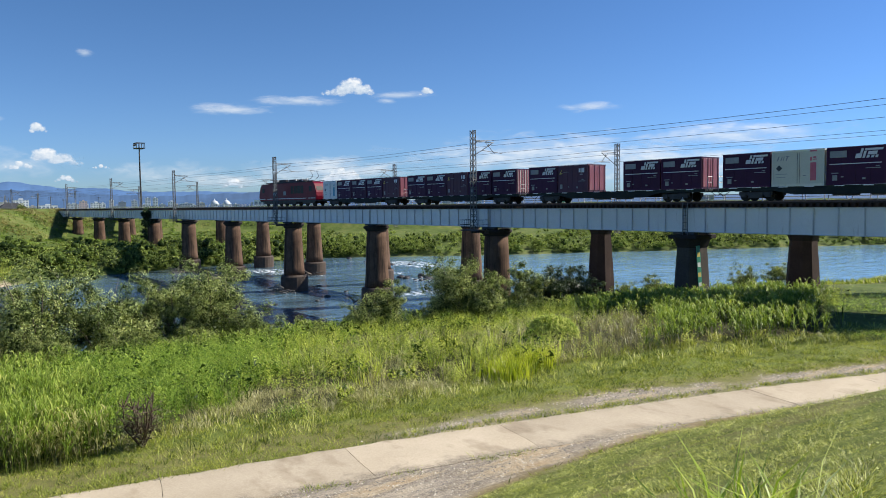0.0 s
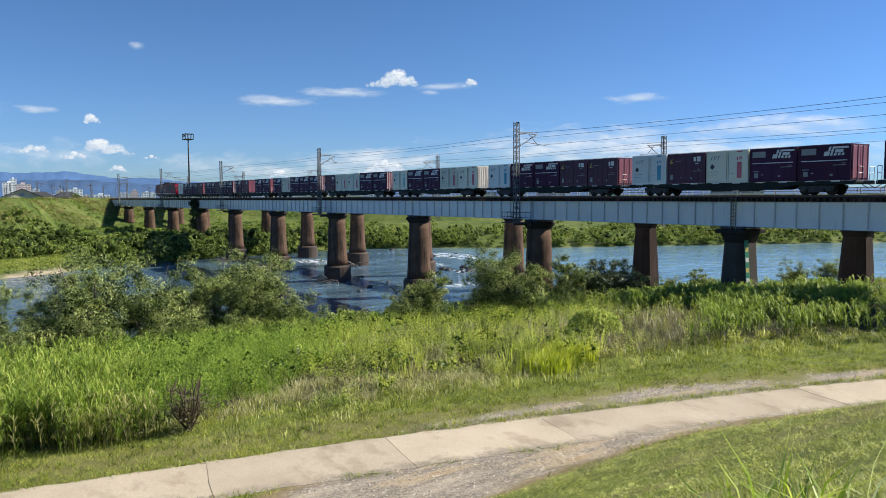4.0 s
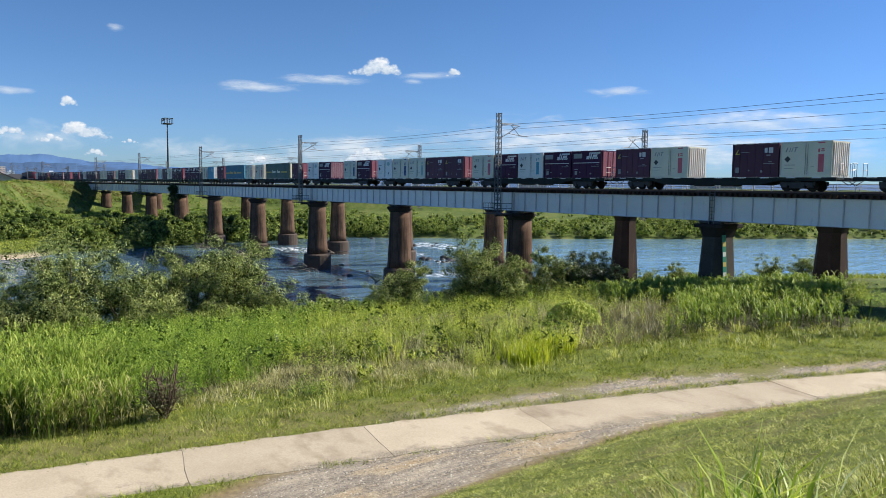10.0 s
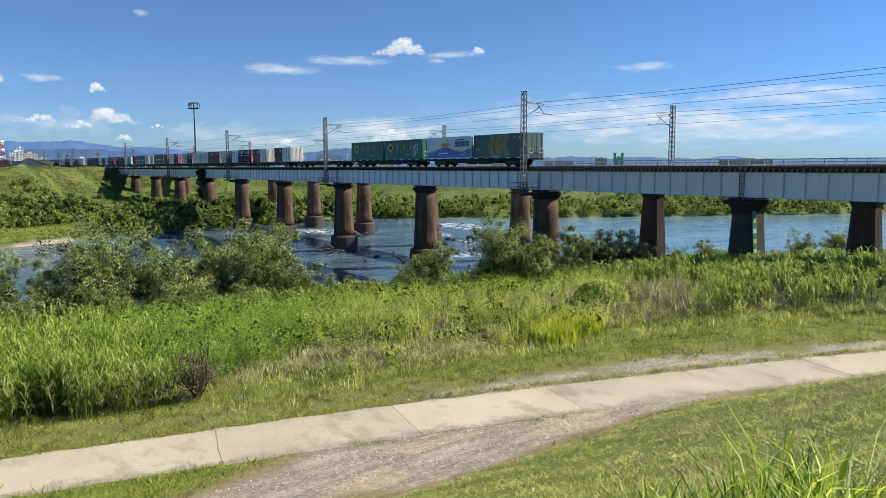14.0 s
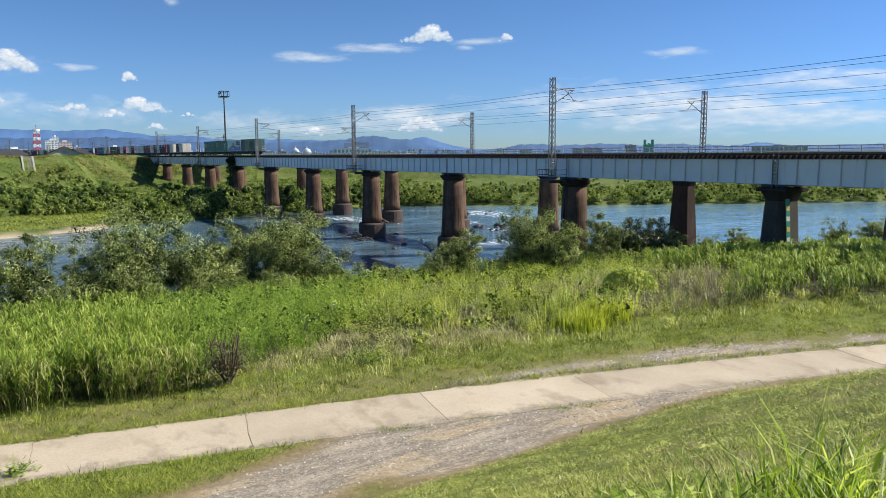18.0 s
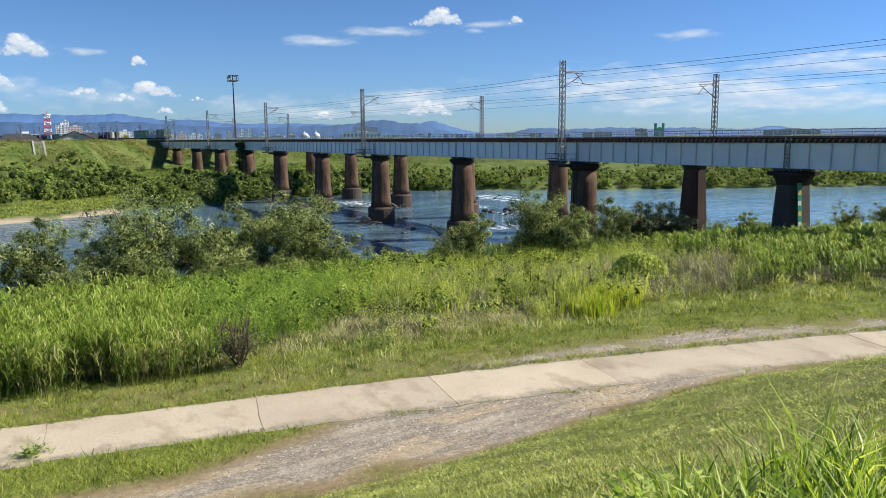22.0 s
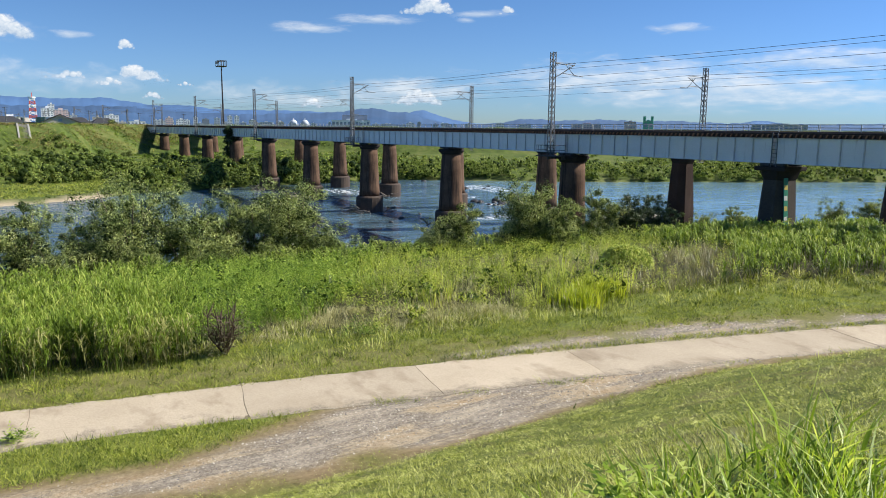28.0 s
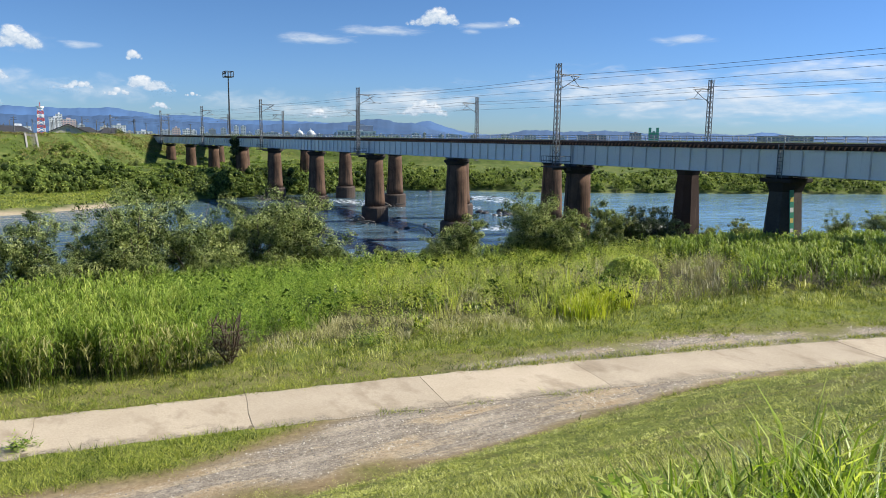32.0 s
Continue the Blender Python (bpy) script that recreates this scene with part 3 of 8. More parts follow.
HALF = SPAN / 2 - 0.06
bm = bmesh.new()
box(bm, -HALF, -0.17, 0, HALF, 0.17, 0.045)
FLANGE = mesh_from("flange", bm, GIRDERLINE)
bm = bmesh.new()
box(bm, -0.035, -0.13, GIRDER_LOW + 0.045, 0.035, 0.0, GIRDER_TOP - 0.05)
STIFF = mesh_from("stiffener", bm, GIRDERLINE)
bm = bmesh.new()
box(bm, -0.02, 0.0, GIRDER_LOW + 0.06, 0.02, 1.86, GIRDER_TOP - 0.06)
FRAME = mesh_from("cross_frame", bm, GIRDER)
WEB = span_mesh(HALF)
bm = bmesh.new()
box(bm, -0.42, -0.3, 0, 0.42, 0.3, 0.2, 0.03)
BEARING = mesh_from("bearing", bm, DARKSTEEL)


def make_span(n, dy=0.0, near=True, offset=0.0):
    s = joint(n) - SPAN / 2 + offset
    span = thing("girder_span", "pale grey painted steel plate girder span on concrete piers" if near else "pale grey steel girder span of the farther bridge", "bridge span",
                 "spans of the near bridge" if near else "spans of the far bridge", at=on_track(s, dy=dy))
    for side in (-0.93, 0.93):
        w = part("web", WEB, None, span)
        w.location.y = side
        for z in (GIRDER_LOW, GIRDER_TOP - 0.045):
            f = part("flange", FLANGE, None, span)
            f.location = (0, side, z)
        if side < 0 and near:
            for k in range(15):
                st = part("stiffener", STIFF, None, span)
                st.location = (-HALF + 0.1 + (2 * HALF - 0.2) * k / 14, side, 0)
    for k in (0, 5, 9, 14) if near else (0, 14):
        f = part("cross_frame", FRAME, None, span)
        f.location = (-HALF + 0.1 + (2 * HALF - 0.2) * k / 14, -0.93, 0)
    for x in (-HALF + 0.5, HALF - 0.5):
        for side in (-0.93, 0.93):
            b = part("bearing", BEARING, None, span)
            b.location = (x, side, GIRDER_LOW - 0.2)
    return span


for n in range(-3, 10):
    make_span(n)
FAR_OFF = 1.73
for n in range(-3, 10):
    make_span(n, FAR_Y - TRACK_Y, False, FAR_OFF)


def pier_mesh(top, low, r0, r1, squash=0.9):
    bm = bmesh.new()
    steps = 7
    lathe(bm, [(r1 + (r0 - r1) * (i / steps) ** 0.85, low + (top - low) * i / steps) for i in range(steps + 1)], 22, squash=squash)
    return bm


def make_pier(n, dy=0.0, offset=0.0):
    """A tapered round shaft on a wider footing, with a dark spreading cap."""
    s = joint(n) + offset
    m = on_track(s, dy=dy)
    gz = float(ground_z(m.translation.x, m.translation.y))
    near = dy == 0
    dark = n <= (0 if near else 1)
    label = "weathered concrete pier with tapering sides, shade in its dark colour" if dark else "rust-brown stained round concrete bridge pier"
    pier = thing("bridge_pier", label, "bridge pier", "piers of the near bridge" if near else "piers of the far bridge", at=m)
    low = min(gz, 0.2) - 1.0 if gz < 2.2 else gz - 0.6
    foot = 2.5 if gz < 0.3 else low
    if dark:
        bm = bmesh.new()
        pts = [(-0.98, -0.55), (-0.5, -1.1), (0.5, -1.1), (0.98, -0.55), (0.98, 0.55), (0.5, 1.1), (-0.5, 1.1), (-0.98, 0.55)]
        rings = []
        for z, k in ((low, 1.42), (4.0, 1.37), (7.5, 1.16), (10.0, 1.0)):
            rings.append([bm.verts.new((x * k, y * k, z)) for x, y in pts])
        for a, b in zip(rings, rings[1:]):
            for i in range(8):
                bm.faces.new((a[i], a[(i + 1) % 8], b[(i + 1) % 8], b[i]))
        bm.faces.new(rings[-1])
        part("shaft", bm, DARKPIER if near else BROWNPIER, pier)
        bm = bmesh.new()
        box(bm, -1.3, -1.45, 10.3, 1.3, 1.45, 10.62, 0.05)
        rings = [[bm.verts.new((x * k, y * j, z)) for x, y in pts] for z, k, j in ((9.6, 1.05, 1.03), (10.3, 1.3, 1.25))]
        for i in range(8):
            bm.faces.new((rings[0][i], rings[0][(i + 1) % 8], rings[1][(i + 1) % 8], rings[1][i]))
        part("cap", bm, CAPMAT, pier, "sooty spreading pier cap")
        return pier
    part("shaft", pier_mesh(10.1, foot, 1.3, 1.7 if foot > 0 else 1.8), PIERMAT, pier, smooth=True)
    if foot > low:
        bm = bmesh.new()
        lathe(bm, [(2.2, low), (2.16, foot - 0.25), (1.95, foot)], 22, squash=0.95)
        part("footing", bm, FOOTMAT, pier, "wet wider pier footing")
    bm = bmesh.new()
    lathe(bm, [(1.4, 9.9), (1.5, 10.1), (1.72, 10.3), (1.75, 10.5), (1.6, 10.62)], 22, squash=0.92)
    part("cap", bm, CAPMAT, pier, "sooty spreading pier cap")
    return pier


for n in range(-3, 11):
    make_pier(n)
for n in range(-3, 11):
    make_pier(n, FAR_Y - TRACK_Y, FAR_OFF)


def make_track(dy, label):
    """Rails on open bridge timbers; beyond the bridge on the bank."""
    track = thing("railway_track", label, "railway track", kind="structure")
    ss = list(np.arange(40, -150, -6.0)) + list(np.arange(-150, -980, -8.0))
    for side in (-0.567, 0.567):
        bm = bmesh.new()
        ring0 = None
        for s in ss:
            m = on_track(s, side, 0, dy)
            ring = [bm.verts.new(m @ Vector((0, y, z))) for y, z in ((-0.06, 13.08), (0.06, 13.08), (0.035, RAIL_Z), (-0.035, RAIL_Z))]
            if ring0:
                for i in range(4):
                    bm.faces.new((ring0[i], ring0[(i + 1) % 4], ring[(i + 1) % 4], ring[i]))
            ring0 = ring
        part("rail", bm, RAILMAT, track)
    return track


near_track = make_track(0.0, "two rusty rails on dark open bridge timbers")
far_track = make_track(FAR_Y - TRACK_Y, "two rusty rails of the farther bridge")
bm = bmesh.new()
box(bm, -0.1, -1.2, GIRDER_TOP + 0.003, 0.1, 1.2, 13.07, 0.012)
SLEEPER = mesh_from("sleeper", bm, TIMBER)
s = -14.0
for k in range(300):
    sl = part("sleeper", SLEEPER, None, near_track)
    sl.matrix_basis = on_track(s + 0.01 * math.sin(k * 5.1))
    s -= 0.47
far_sleepers = bmesh.new()
while s > -275:
    m = on_track(s)
    c = [m @ Vector(v) for v in ((-0.1, -1.2, GIRDER_TOP + 0.003), (0.1, -1.2, GIRDER_TOP + 0.003), (0.1, 1.2, GIRDER_TOP + 0.003), (-0.1, 1.2, GIRDER_TOP + 0.003))]
    lo = [far_sleepers.verts.new(v) for v in c]
    hi = [far_sleepers.verts.new(v + Vector((0, 0, 0.267))) for v in c]
    far_sleepers.faces.new(hi)
    for i in range(4):
        far_sleepers.faces.new((lo[i], lo[(i + 1) % 4], hi[(i + 1) % 4], hi[i]))
    s -= 0.47
tagged(part("distant_sleepers", far_sleepers, TIMBER, near_track), kind="stuff")
# dark guard timbers and a plank walk between the rails close the open deck
for n in range(-3, 10):
    bm = bmesh.new()
    box(bm, -SPAN / 2 + 0.02, -1.16, 13.074, SPAN / 2 - 0.02, -1.02, 13.17)
    box(bm, -SPAN / 2 + 0.02, 1.02, 13.074, SPAN / 2 - 0.02, 1.16, 13.17)
    box(bm, -SPAN / 2 + 0.02, -0.3, 13.074, SPAN / 2 - 0.02, 0.3, 13.11)
    # dark plank added behind the sleeper ends to blacken the gaps between them
    box(bm, -SPAN / 2 + 0.02, -0.9, 12.81, SPAN / 2 - 0.02, -0.86, 13.05)
    g = part("guard_timber", bm, TIMBER, near_track)
    g.matrix_basis = on_track(joint(n) - SPAN / 2)

# the farther bridge: a deck and a pale walkway railing along its near side
bm = bmesh.new()
box(bm, -SPAN / 2, -1.35, GIRDER_TOP + 0.004, SPAN / 2, 1.35, 13.07)
FARDECK = mesh_from("deck", bm, TIMBER)
bm = bmesh.new()
box(bm, -SPAN / 2, -0.03, -0.03, SPAN / 2, 0.03, 0.03)
RAILS = mesh_from("rail_bar", bm, RAILING)
bm = bmesh.new()
box(bm, -0.035, -0.035, 12.9, 0.035, 0.035, 13.93)
POST = mesh_from("post", bm, RAILING)
for n in range(-3, 10):
    s = joint(n) - SPAN / 2 + FAR_OFF
    dk = part("deck", FARDECK, None, far_track)
    dk.matrix_basis = on_track(s, dy=FAR_Y - TRACK_Y)
    for y in (-1.75, 1.75):
        fence = thing("walkway_railing", "pale painted steel walkway railing", "railing", "railings of the far bridge", at=on_track(s, y, dy=FAR_Y - TRACK_Y))
        for z in (13.35, 13.62, 13.9):
            part("rail_bar", RAILS, None, fence).location.z = z
        for k in range(12):
            p = part("post", POST, None, fence)
            p.location.x = -SPAN / 2 + 1 + 1.98 * k
        bm = bmesh.new()
        box(bm, -SPAN / 2, -0.35, 12.86, SPAN / 2, 0.35, 12.9)
        part("walkway", bm, DARKSTEEL, fence)


def lattice(bm, z0, z1, w0, w1):
    """Four angle posts laced with crossing bars."""
    def corner(z, i):
        w = w0 + (w1 - w0) * (z - z0) / (z1 - z0)
        return Vector(((-w, w, w, -w)[i], (-w, -w, w, w)[i], z))
    for i in range(4):
        bar(bm, corner(z0, i), corner(z1, i), 0.045)
    n = int((z1 - z0) / 0.55)
    for k in range(n):
        a, b = z0 + (z1 - z0) * k / n, z0 + (z1 - z0) * (k + 1) / n
        for i in range(4):
            bar(bm, corner(a, i), corner(b, (i + 1) % 4), 0.022, 3)
            bar(bm, corner(a, (i + 1) % 4), corner(b, i), 0.022, 3)
        if k % 3 == 0:
            for i in range(4):
                bar(bm, corner(a, i), corner(a, (i + 1) % 4), 0.022, 3)


bm = bmesh.new()
bar(bm, (0, 0, 10.6), (0, 0, 11.67), 0.018)
PLATPOST = mesh_from("platform_post", bm, DARKSTEEL)


def make_mast(s, side, dy, top):
    """A lattice mast with its bracket reaching over the track (towards +side in its own space)."""
    m = on_track(s, side, 0, dy)
    near = dy == 0
    mast = thing("catenary_mast", "galvanised steel lattice mast carrying overhead wires", "mast", "overhead line masts", at=m)
    foot = 10.66 if near else 9.6
    bm = bmesh.new()
    lattice(bm, foot, top, 0.24, 0.2)
    part("lattice_post", bm, STEEL, mast)
    k = 1 if side < 0 else -1
    arm = bmesh.new()
    bar(arm, (0, 0.2 * k, top - 1.1), (0, 2.9 * k, top - 1.2), 0.045)
    bar(arm, (0, 0.2 * k, top - 2.6), (0, 2.7 * k, top - 1.25), 0.045)
    bar(arm, (0, 1.7 * k, top - 1.2), (0, 2.9 * k, top - 2.25), 0.04)
    bar(arm, (0, 1.3 * k, top - 2.05), (0, 4.1 * k, top - 2.3), 0.035)
    bar(arm, (-0.3, 0.15 * k, top - 0.05), (0.3, 0.15 * k, top - 0.05), 0.04)
    bar(arm, (0, 0.2 * k, top - 1.05), (0, 3.0 * k, top - 0.98), 0.03)
    part("bracket_arm", arm, STEEL, mast)
    for y, z in ((0.55, top - 1.18), (0.6, top - 2.3), (2.15, top - 1.42)):
        bm = bmesh.new()
        for j in range(3):
            lathe(bm, [(0.03, z - 0.12 + 0.08 * j), (0.075, z - 0.09 + 0.08 * j), (0.03, z - 0.05 + 0.08 * j)], 8, (0, y * k))
        part("insulator", bm, RAILING, mast)
    if near:
        bm = bmesh.new()
        box(bm, -1.5, -0.7, 10.5, 1.5, 0.75, 10.62)
        box(bm, -1.2, 0.6, 10.2, -1.0, 2.2, 10.45)
        box(bm, 1.0, 0.6, 10.2, 1.2, 2.2, 10.45)
        part("platform", bm, DARKSTEEL, mast)
        for z in (11.15, 11.65):
            bm = bmesh.new()
            for a, b in (((-1.48, -0.68), (1.48, -0.68)), ((-1.48, -0.68), (-1.48, 0.7)), ((1.48, -0.68), (1.48, 0.7))):
                bar(bm, (*a, z), (*b, z), 0.025)
            part("platform_handrail", bm, DARKSTEEL, mast)
        for x, y in [(x, -0.68) for x in np.linspace(-1.48, 1.48, 9)] + [(x, y) for y in (0.0, 0.7) for x in (-1.48, 1.48)]:
            part("platform_post", PLATPOST, None, mast).location = (x, y, 0)
    return m


MAST_TOP = 21.0
near_masts = [joint(n) - 0.6 for n in (-1, 1, 3, 5, 7, 9)] + [joint(10) - 48.0 * k for k in range(1, 9)]
far_masts = [joint(n) + FAR_OFF - 0.2 for n in (-1, 1, 3, 5, 7, 9)] + [joint(10) - 48.0 * k + 5 for k in range(1, 9)]
for s in near_masts:
    make_mast(s, -2.62, 0.0, MAST_TOP)
for s in far_masts:
    make_mast(s, 3.2, FAR_Y - TRACK_Y, MAST_TOP - 0.75)


def wire(name, label, points, r):
    cu = bpy.data.curves.new(name, "CURVE")
    cu.dimensions, cu.bevel_depth, cu.bevel_resolution = "3D", r, 1
    sp = cu.splines.new("POLY")
    sp.points.add(len(points) - 1)
    for p, v in zip(sp.points, points):
        p.co = (*v, 1)
    cu.materials.append(WIRE)
    return thing(name, label, "overhead wire", "overhead wires", data=cu)


def strung(masts, side, z, sag, dy, ahead=60.0):
    pts = []
    stations = [masts[0] + 47.6] + masts
    for a, b in zip(stations, stations[1:]):
        for k in range(12):
            f = k / 12
            pts.append(on_track(a + (b - a) * f, side, z - sag * 4 * f * (1 - f), dy).translation)
    return pts


for masts, dy, sg, drop in ((near_masts, 0.0, -1, 0.0), (far_masts, FAR_Y - TRACK_Y, 1, 0.75)):
    wire("contact_wire", "thin dark contact wire over the track", strung(masts, 0.0, MAST_TOP - drop - 2.35, 0.03, dy), 0.014)
    wire("messenger_wire", "sagging dark messenger wire over the track", strung(masts, 0.0, MAST_TOP - drop - 0.98, 0.28, dy), 0.017)
    wire("auxiliary_wire", "dark auxiliary wire between messenger and contact wire", strung(masts, 0.0, MAST_TOP - drop - 1.5, 0.1, dy), 0.015)


def make_ladder(n):
    m = on_track(joint(n) + 0.25, -1.3, 0)
    lad = thing("steel_ladder", "pale steel access ladder down the girder joint", "ladder", "girder ladders", at=m)
    for x in (-0.22, 0.22):
        bm = bmesh.new()
        box(bm, x - 0.025, -0.05, 10.62, x + 0.025, 0.0, 13.2)
        part("stile", bm, STEEL, lad)
    for k in range(9):
        bm = bmesh.new()
        bar(bm, (-0.22, -0.02, 10.8 + 0.28 * k), (0.22, -0.02, 10.8 + 0.28 * k), 0.015)
        part("rung", bm, STEEL, lad)


make_ladder(0)
# water gauge board down the sunlit edge of the near pier
m = on_track(joint(0))
gauge = thing("water_gauge", "green, white and yellow water level board on the pier", "gauge board", at=m)
mats = [paint("gauge_green", (0.03, 0.22, 0.14), (0.05, 0.28, 0.18), 0.5), paint("gauge_white", (0.65, 0.65, 0.58), (0.75, 0.75, 0.7), 0.5), paint("gauge_yellow", (0.6, 0.45, 0.1), (0.7, 0.55, 0.15), 0.5)]
lean = math.atan(0.06)
bm = bmesh.new()
box(bm, -0.2, -0.03, 0, 0.2, 0.03, 4.6)
board = part("board", bm, mats[0], gauge)
board.matrix_basis = pose(1.30, -0.64, 5.2, 0, 0, 80) @ pose(0, 0, 0, -3, -2, 0)
for k, (z, c) in enumerate(((0.5, 2), (1.3, 1), (2.1, 2), (2.9, 1), (3.7, 2))):
    bm = bmesh.new()
    box(bm, -0.18, -0.036, z, 0.14, -0.032, z + 0.36)
    part("stripe", bm, mats[c], gauge).matrix_basis = board.matrix_basis
# abutment
bm = bmesh.new()
am = on_track(joint(10))
box(bm, -6.0, -3.5, 3.0, -0.15, 17.5, 12.7, 0.1)
box(bm, -0.9, -3.2, 3.0, 0.9, 3.2, 10.6, 0.1)
wing = [bm.verts.new(p) for p in ((-5.0, -3.5, 3.0), (0.4, -3.5, 3.0), (0.4, -9.5, 3.0), (-5.0, -9.5, 3.0), (-5.0, -3.5, 12.4), (0.4, -3.5, 12.4), (0.4, -9.5, 8.2), (-5.0, -9.5, 8.2))]
for f in ((3, 2, 1, 0), (4, 5, 6, 7), (0, 1, 5, 4), (1, 2, 6, 5), (2, 3, 7, 6), (3, 0, 4, 7)):
    bm.faces.new([wing[q] for q in f])
thing("abutment", "dark weathered concrete bridge abutment", "abutment", kind="structure", at=am, data=mesh_from("abutment", bm, CAPMAT))

# ---- the goods train ----
SPEED = 24.36
GAIN_AT, GAIN = (0, 12, 14, 16, 18, 20, 24, 32), (0, 0, 0.9, 2.4, 4.0, 5.0, 6.4, 8.5)   # metres gained on the even pace
START = [-94.3, -73.4, -52.45, -31.5, -10.55, 10.3, 31.6, 52.45, 73.7, 95.1, 115.4, 136.4, 157.35, 178.1, 198.9, 219.8, 241.0, 262.0]
MOVERS = []                              # things of the train and their place along the track at the start
VIOLET = paint("violet_container_paint", (0.040, 0.008, 0.034), (0.062, 0.014, 0.052), 0.6, 0.6, streak=((0.10, 0.045, 0.05), (2, 2, 0.3), 0.66), rnd=0.15)
# sunlight on the end faces is put into this brighter violet
VIOLETEND = paint("sunlit_violet_door_paint", (0.19, 0.05, 0.08), (0.28, 0.09, 0.12), 0.5, 0.7, streak=((0.38, 0.24, 0.2), (3, 3, 0.3), 0.62))
MAROON = paint("maroon_container_paint", (0.062, 0.011, 0.032), (0.09, 0.018, 0.048), 0.55, 0.6, streak=((0.13, 0.05, 0.06), (2, 2, 0.3), 0.66), rnd=0.15)
RIBWHITE = paint("pale_rib_paint", (0.55, 0.5, 0.5), (0.68, 0.62, 0.6), 0.5)
PALE = paint("off_white_container_paint", (0.62, 0.60, 0.48), (0.74, 0.71, 0.58), 0.45, 0.6, streak=((0.42, 0.29, 0.16), (1.4, 1.4, 0.25), 0.6), rnd=0.12)
RUSTYEND = paint("rust_streaked_white_end", (0.68, 0.64, 0.56), (0.78, 0.75, 0.68), 0.5, 0.7, streak=((0.50, 0.27, 0.10), (2.2, 2.2, 0.22), 0.54))
MARKGREY = paint("faded_grey_marking", (0.22, 0.23, 0.24), (0.32, 0.33, 0.33), 0.6, 2.0)
PALEBLUE = paint("light_grey_container_paint", (0.68, 0.69, 0.67), (0.77, 0.78, 0.75), 0.45, 0.6, rnd=0.06)
BLUE = paint("blue_container_paint", (0.014, 0.135, 0.225), (0.026, 0.185, 0.29), 0.45, 0.5)
LIGHTBLUE = paint("pale_blue_container_paint", (0.06, 0.29, 0.45), (0.10, 0.37, 0.54), 0.45, 0.5)
GREEN = paint("green_container_paint", (0.02, 0.12, 0.085), (0.035, 0.17, 0.12), 0.5, 0.5, streak=((0.08, 0.16, 0.13), (2, 2, 0.3), 0.62))
DULLGREEN = paint("dull_green_container_paint", (0.06, 0.12, 0.10), (0.09, 0.155, 0.13), 0.5, 0.5, streak=((0.14, 0.17, 0.15), (2, 2, 0.3), 0.62))
MARKWHITE = paint("white_marking", (0.62, 0.62, 0.64), (0.74, 0.74, 0.75), 0.5, 2.0)
MARKPINK = paint("pink_marking", (0.55, 0.10, 0.14), (0.65, 0.16, 0.2), 0.5, 2.0)
MARKBLUE = paint("blue_marking", (0.05, 0.28, 0.42), (0.08, 0.35, 0.5), 0.5, 2.0)
MARKNAVY = paint("navy_marking", (0.02, 0.05, 0.16), (0.04, 0.08, 0.22), 0.5, 2.0)
MARKTEAL = paint("teal_marking", (0.22, 0.45, 0.45), (0.3, 0.52, 0.5), 0.5, 2.0)
MARKYELLOW = paint("yellow_marking", (0.55, 0.42, 0.06), (0.65, 0.5, 0.1), 0.5, 2.0)
MARKDARK = paint("dark_marking", (0.03, 0.035, 0.035), (0.06, 0.06, 0.06), 0.6, 2.0)
FRAMEMAT = paint("grimy_wagon_paint", (0.012, 0.018, 0.018), (0.03, 0.038, 0.038), 0.7, 0.6, streak=((0.06, 0.045, 0.032), (3, 3, 0.4), 0.62))
LOCORED = paint("faded_red_engine_paint", (0.125, 0.002, 0.014), (0.175, 0.004, 0.021), 0.42, 0.5)
DARKGLASS = paint("dark_window_glass", (0.004, 0.005, 0.006), (0.008, 0.009, 0.01), 0.4, 1.0)
for mt, level in ((DARKGLASS, 0.2), (LOCORED, 0.2), (VIOLET, 0.25), (FRAMEMAT, 0.15)):
    mt.node_tree.nodes["Principled BSDF"].inputs["Specular IOR Level"].default_value = level
DECK, CWIDE = 0.994, 2.45                 # deck over the rail, width of the containers


SHARED = {}


def ribbed(parent, length, high, ribs, material, depth=0.03):
    """A container body: sunken panels between posts, rails and ribs; x along, base at z = 0."""
    hw = CWIDE / 2

    def piece(name, x0, y0, z0, x1, y1, z1, repeat=None):
        key = (name, material.name, round(x1 - x0, 3), round(z1 - z0, 3), high)
        if key not in SHARED:
            bm = bmesh.new()
            box(bm, 0, 0, 0, x1 - x0, y1 - y0, z1 - z0)
            SHARED[key] = mesh_from(name, bm, material)
        part(name, SHARED[key], None, parent).location = (x0, y0, z0)

    bm = bmesh.new()
    box(bm, 0.03, -hw + depth, 0.06, length - 0.03, hw, high - 0.03)
    part("body", bm, material, parent)
    y, t = -hw, depth + 0.01
    piece("bottom_rail", 0, y, 0, length, y + t, 0.16)
    piece("top_rail", 0, y, high - 0.11, length, y + t, high)
    for x in (0, length - 0.11):
        piece("corner_post", x, y, 0.16, x + 0.11, y + t, high - 0.11)
    for k in range(1, ribs):
        x = length * k / ribs
        piece("rib", x - 0.018, y + 0.008, 0.16, x + 0.018, y + t - 0.005, high - 0.11)
    piece("end_sill", length - 0.05, -hw + depth + 0.01, 0, length, hw, 0.14)
    piece("end_header", length - 0.05, -hw + depth + 0.01, high - 0.1, length, hw, high)


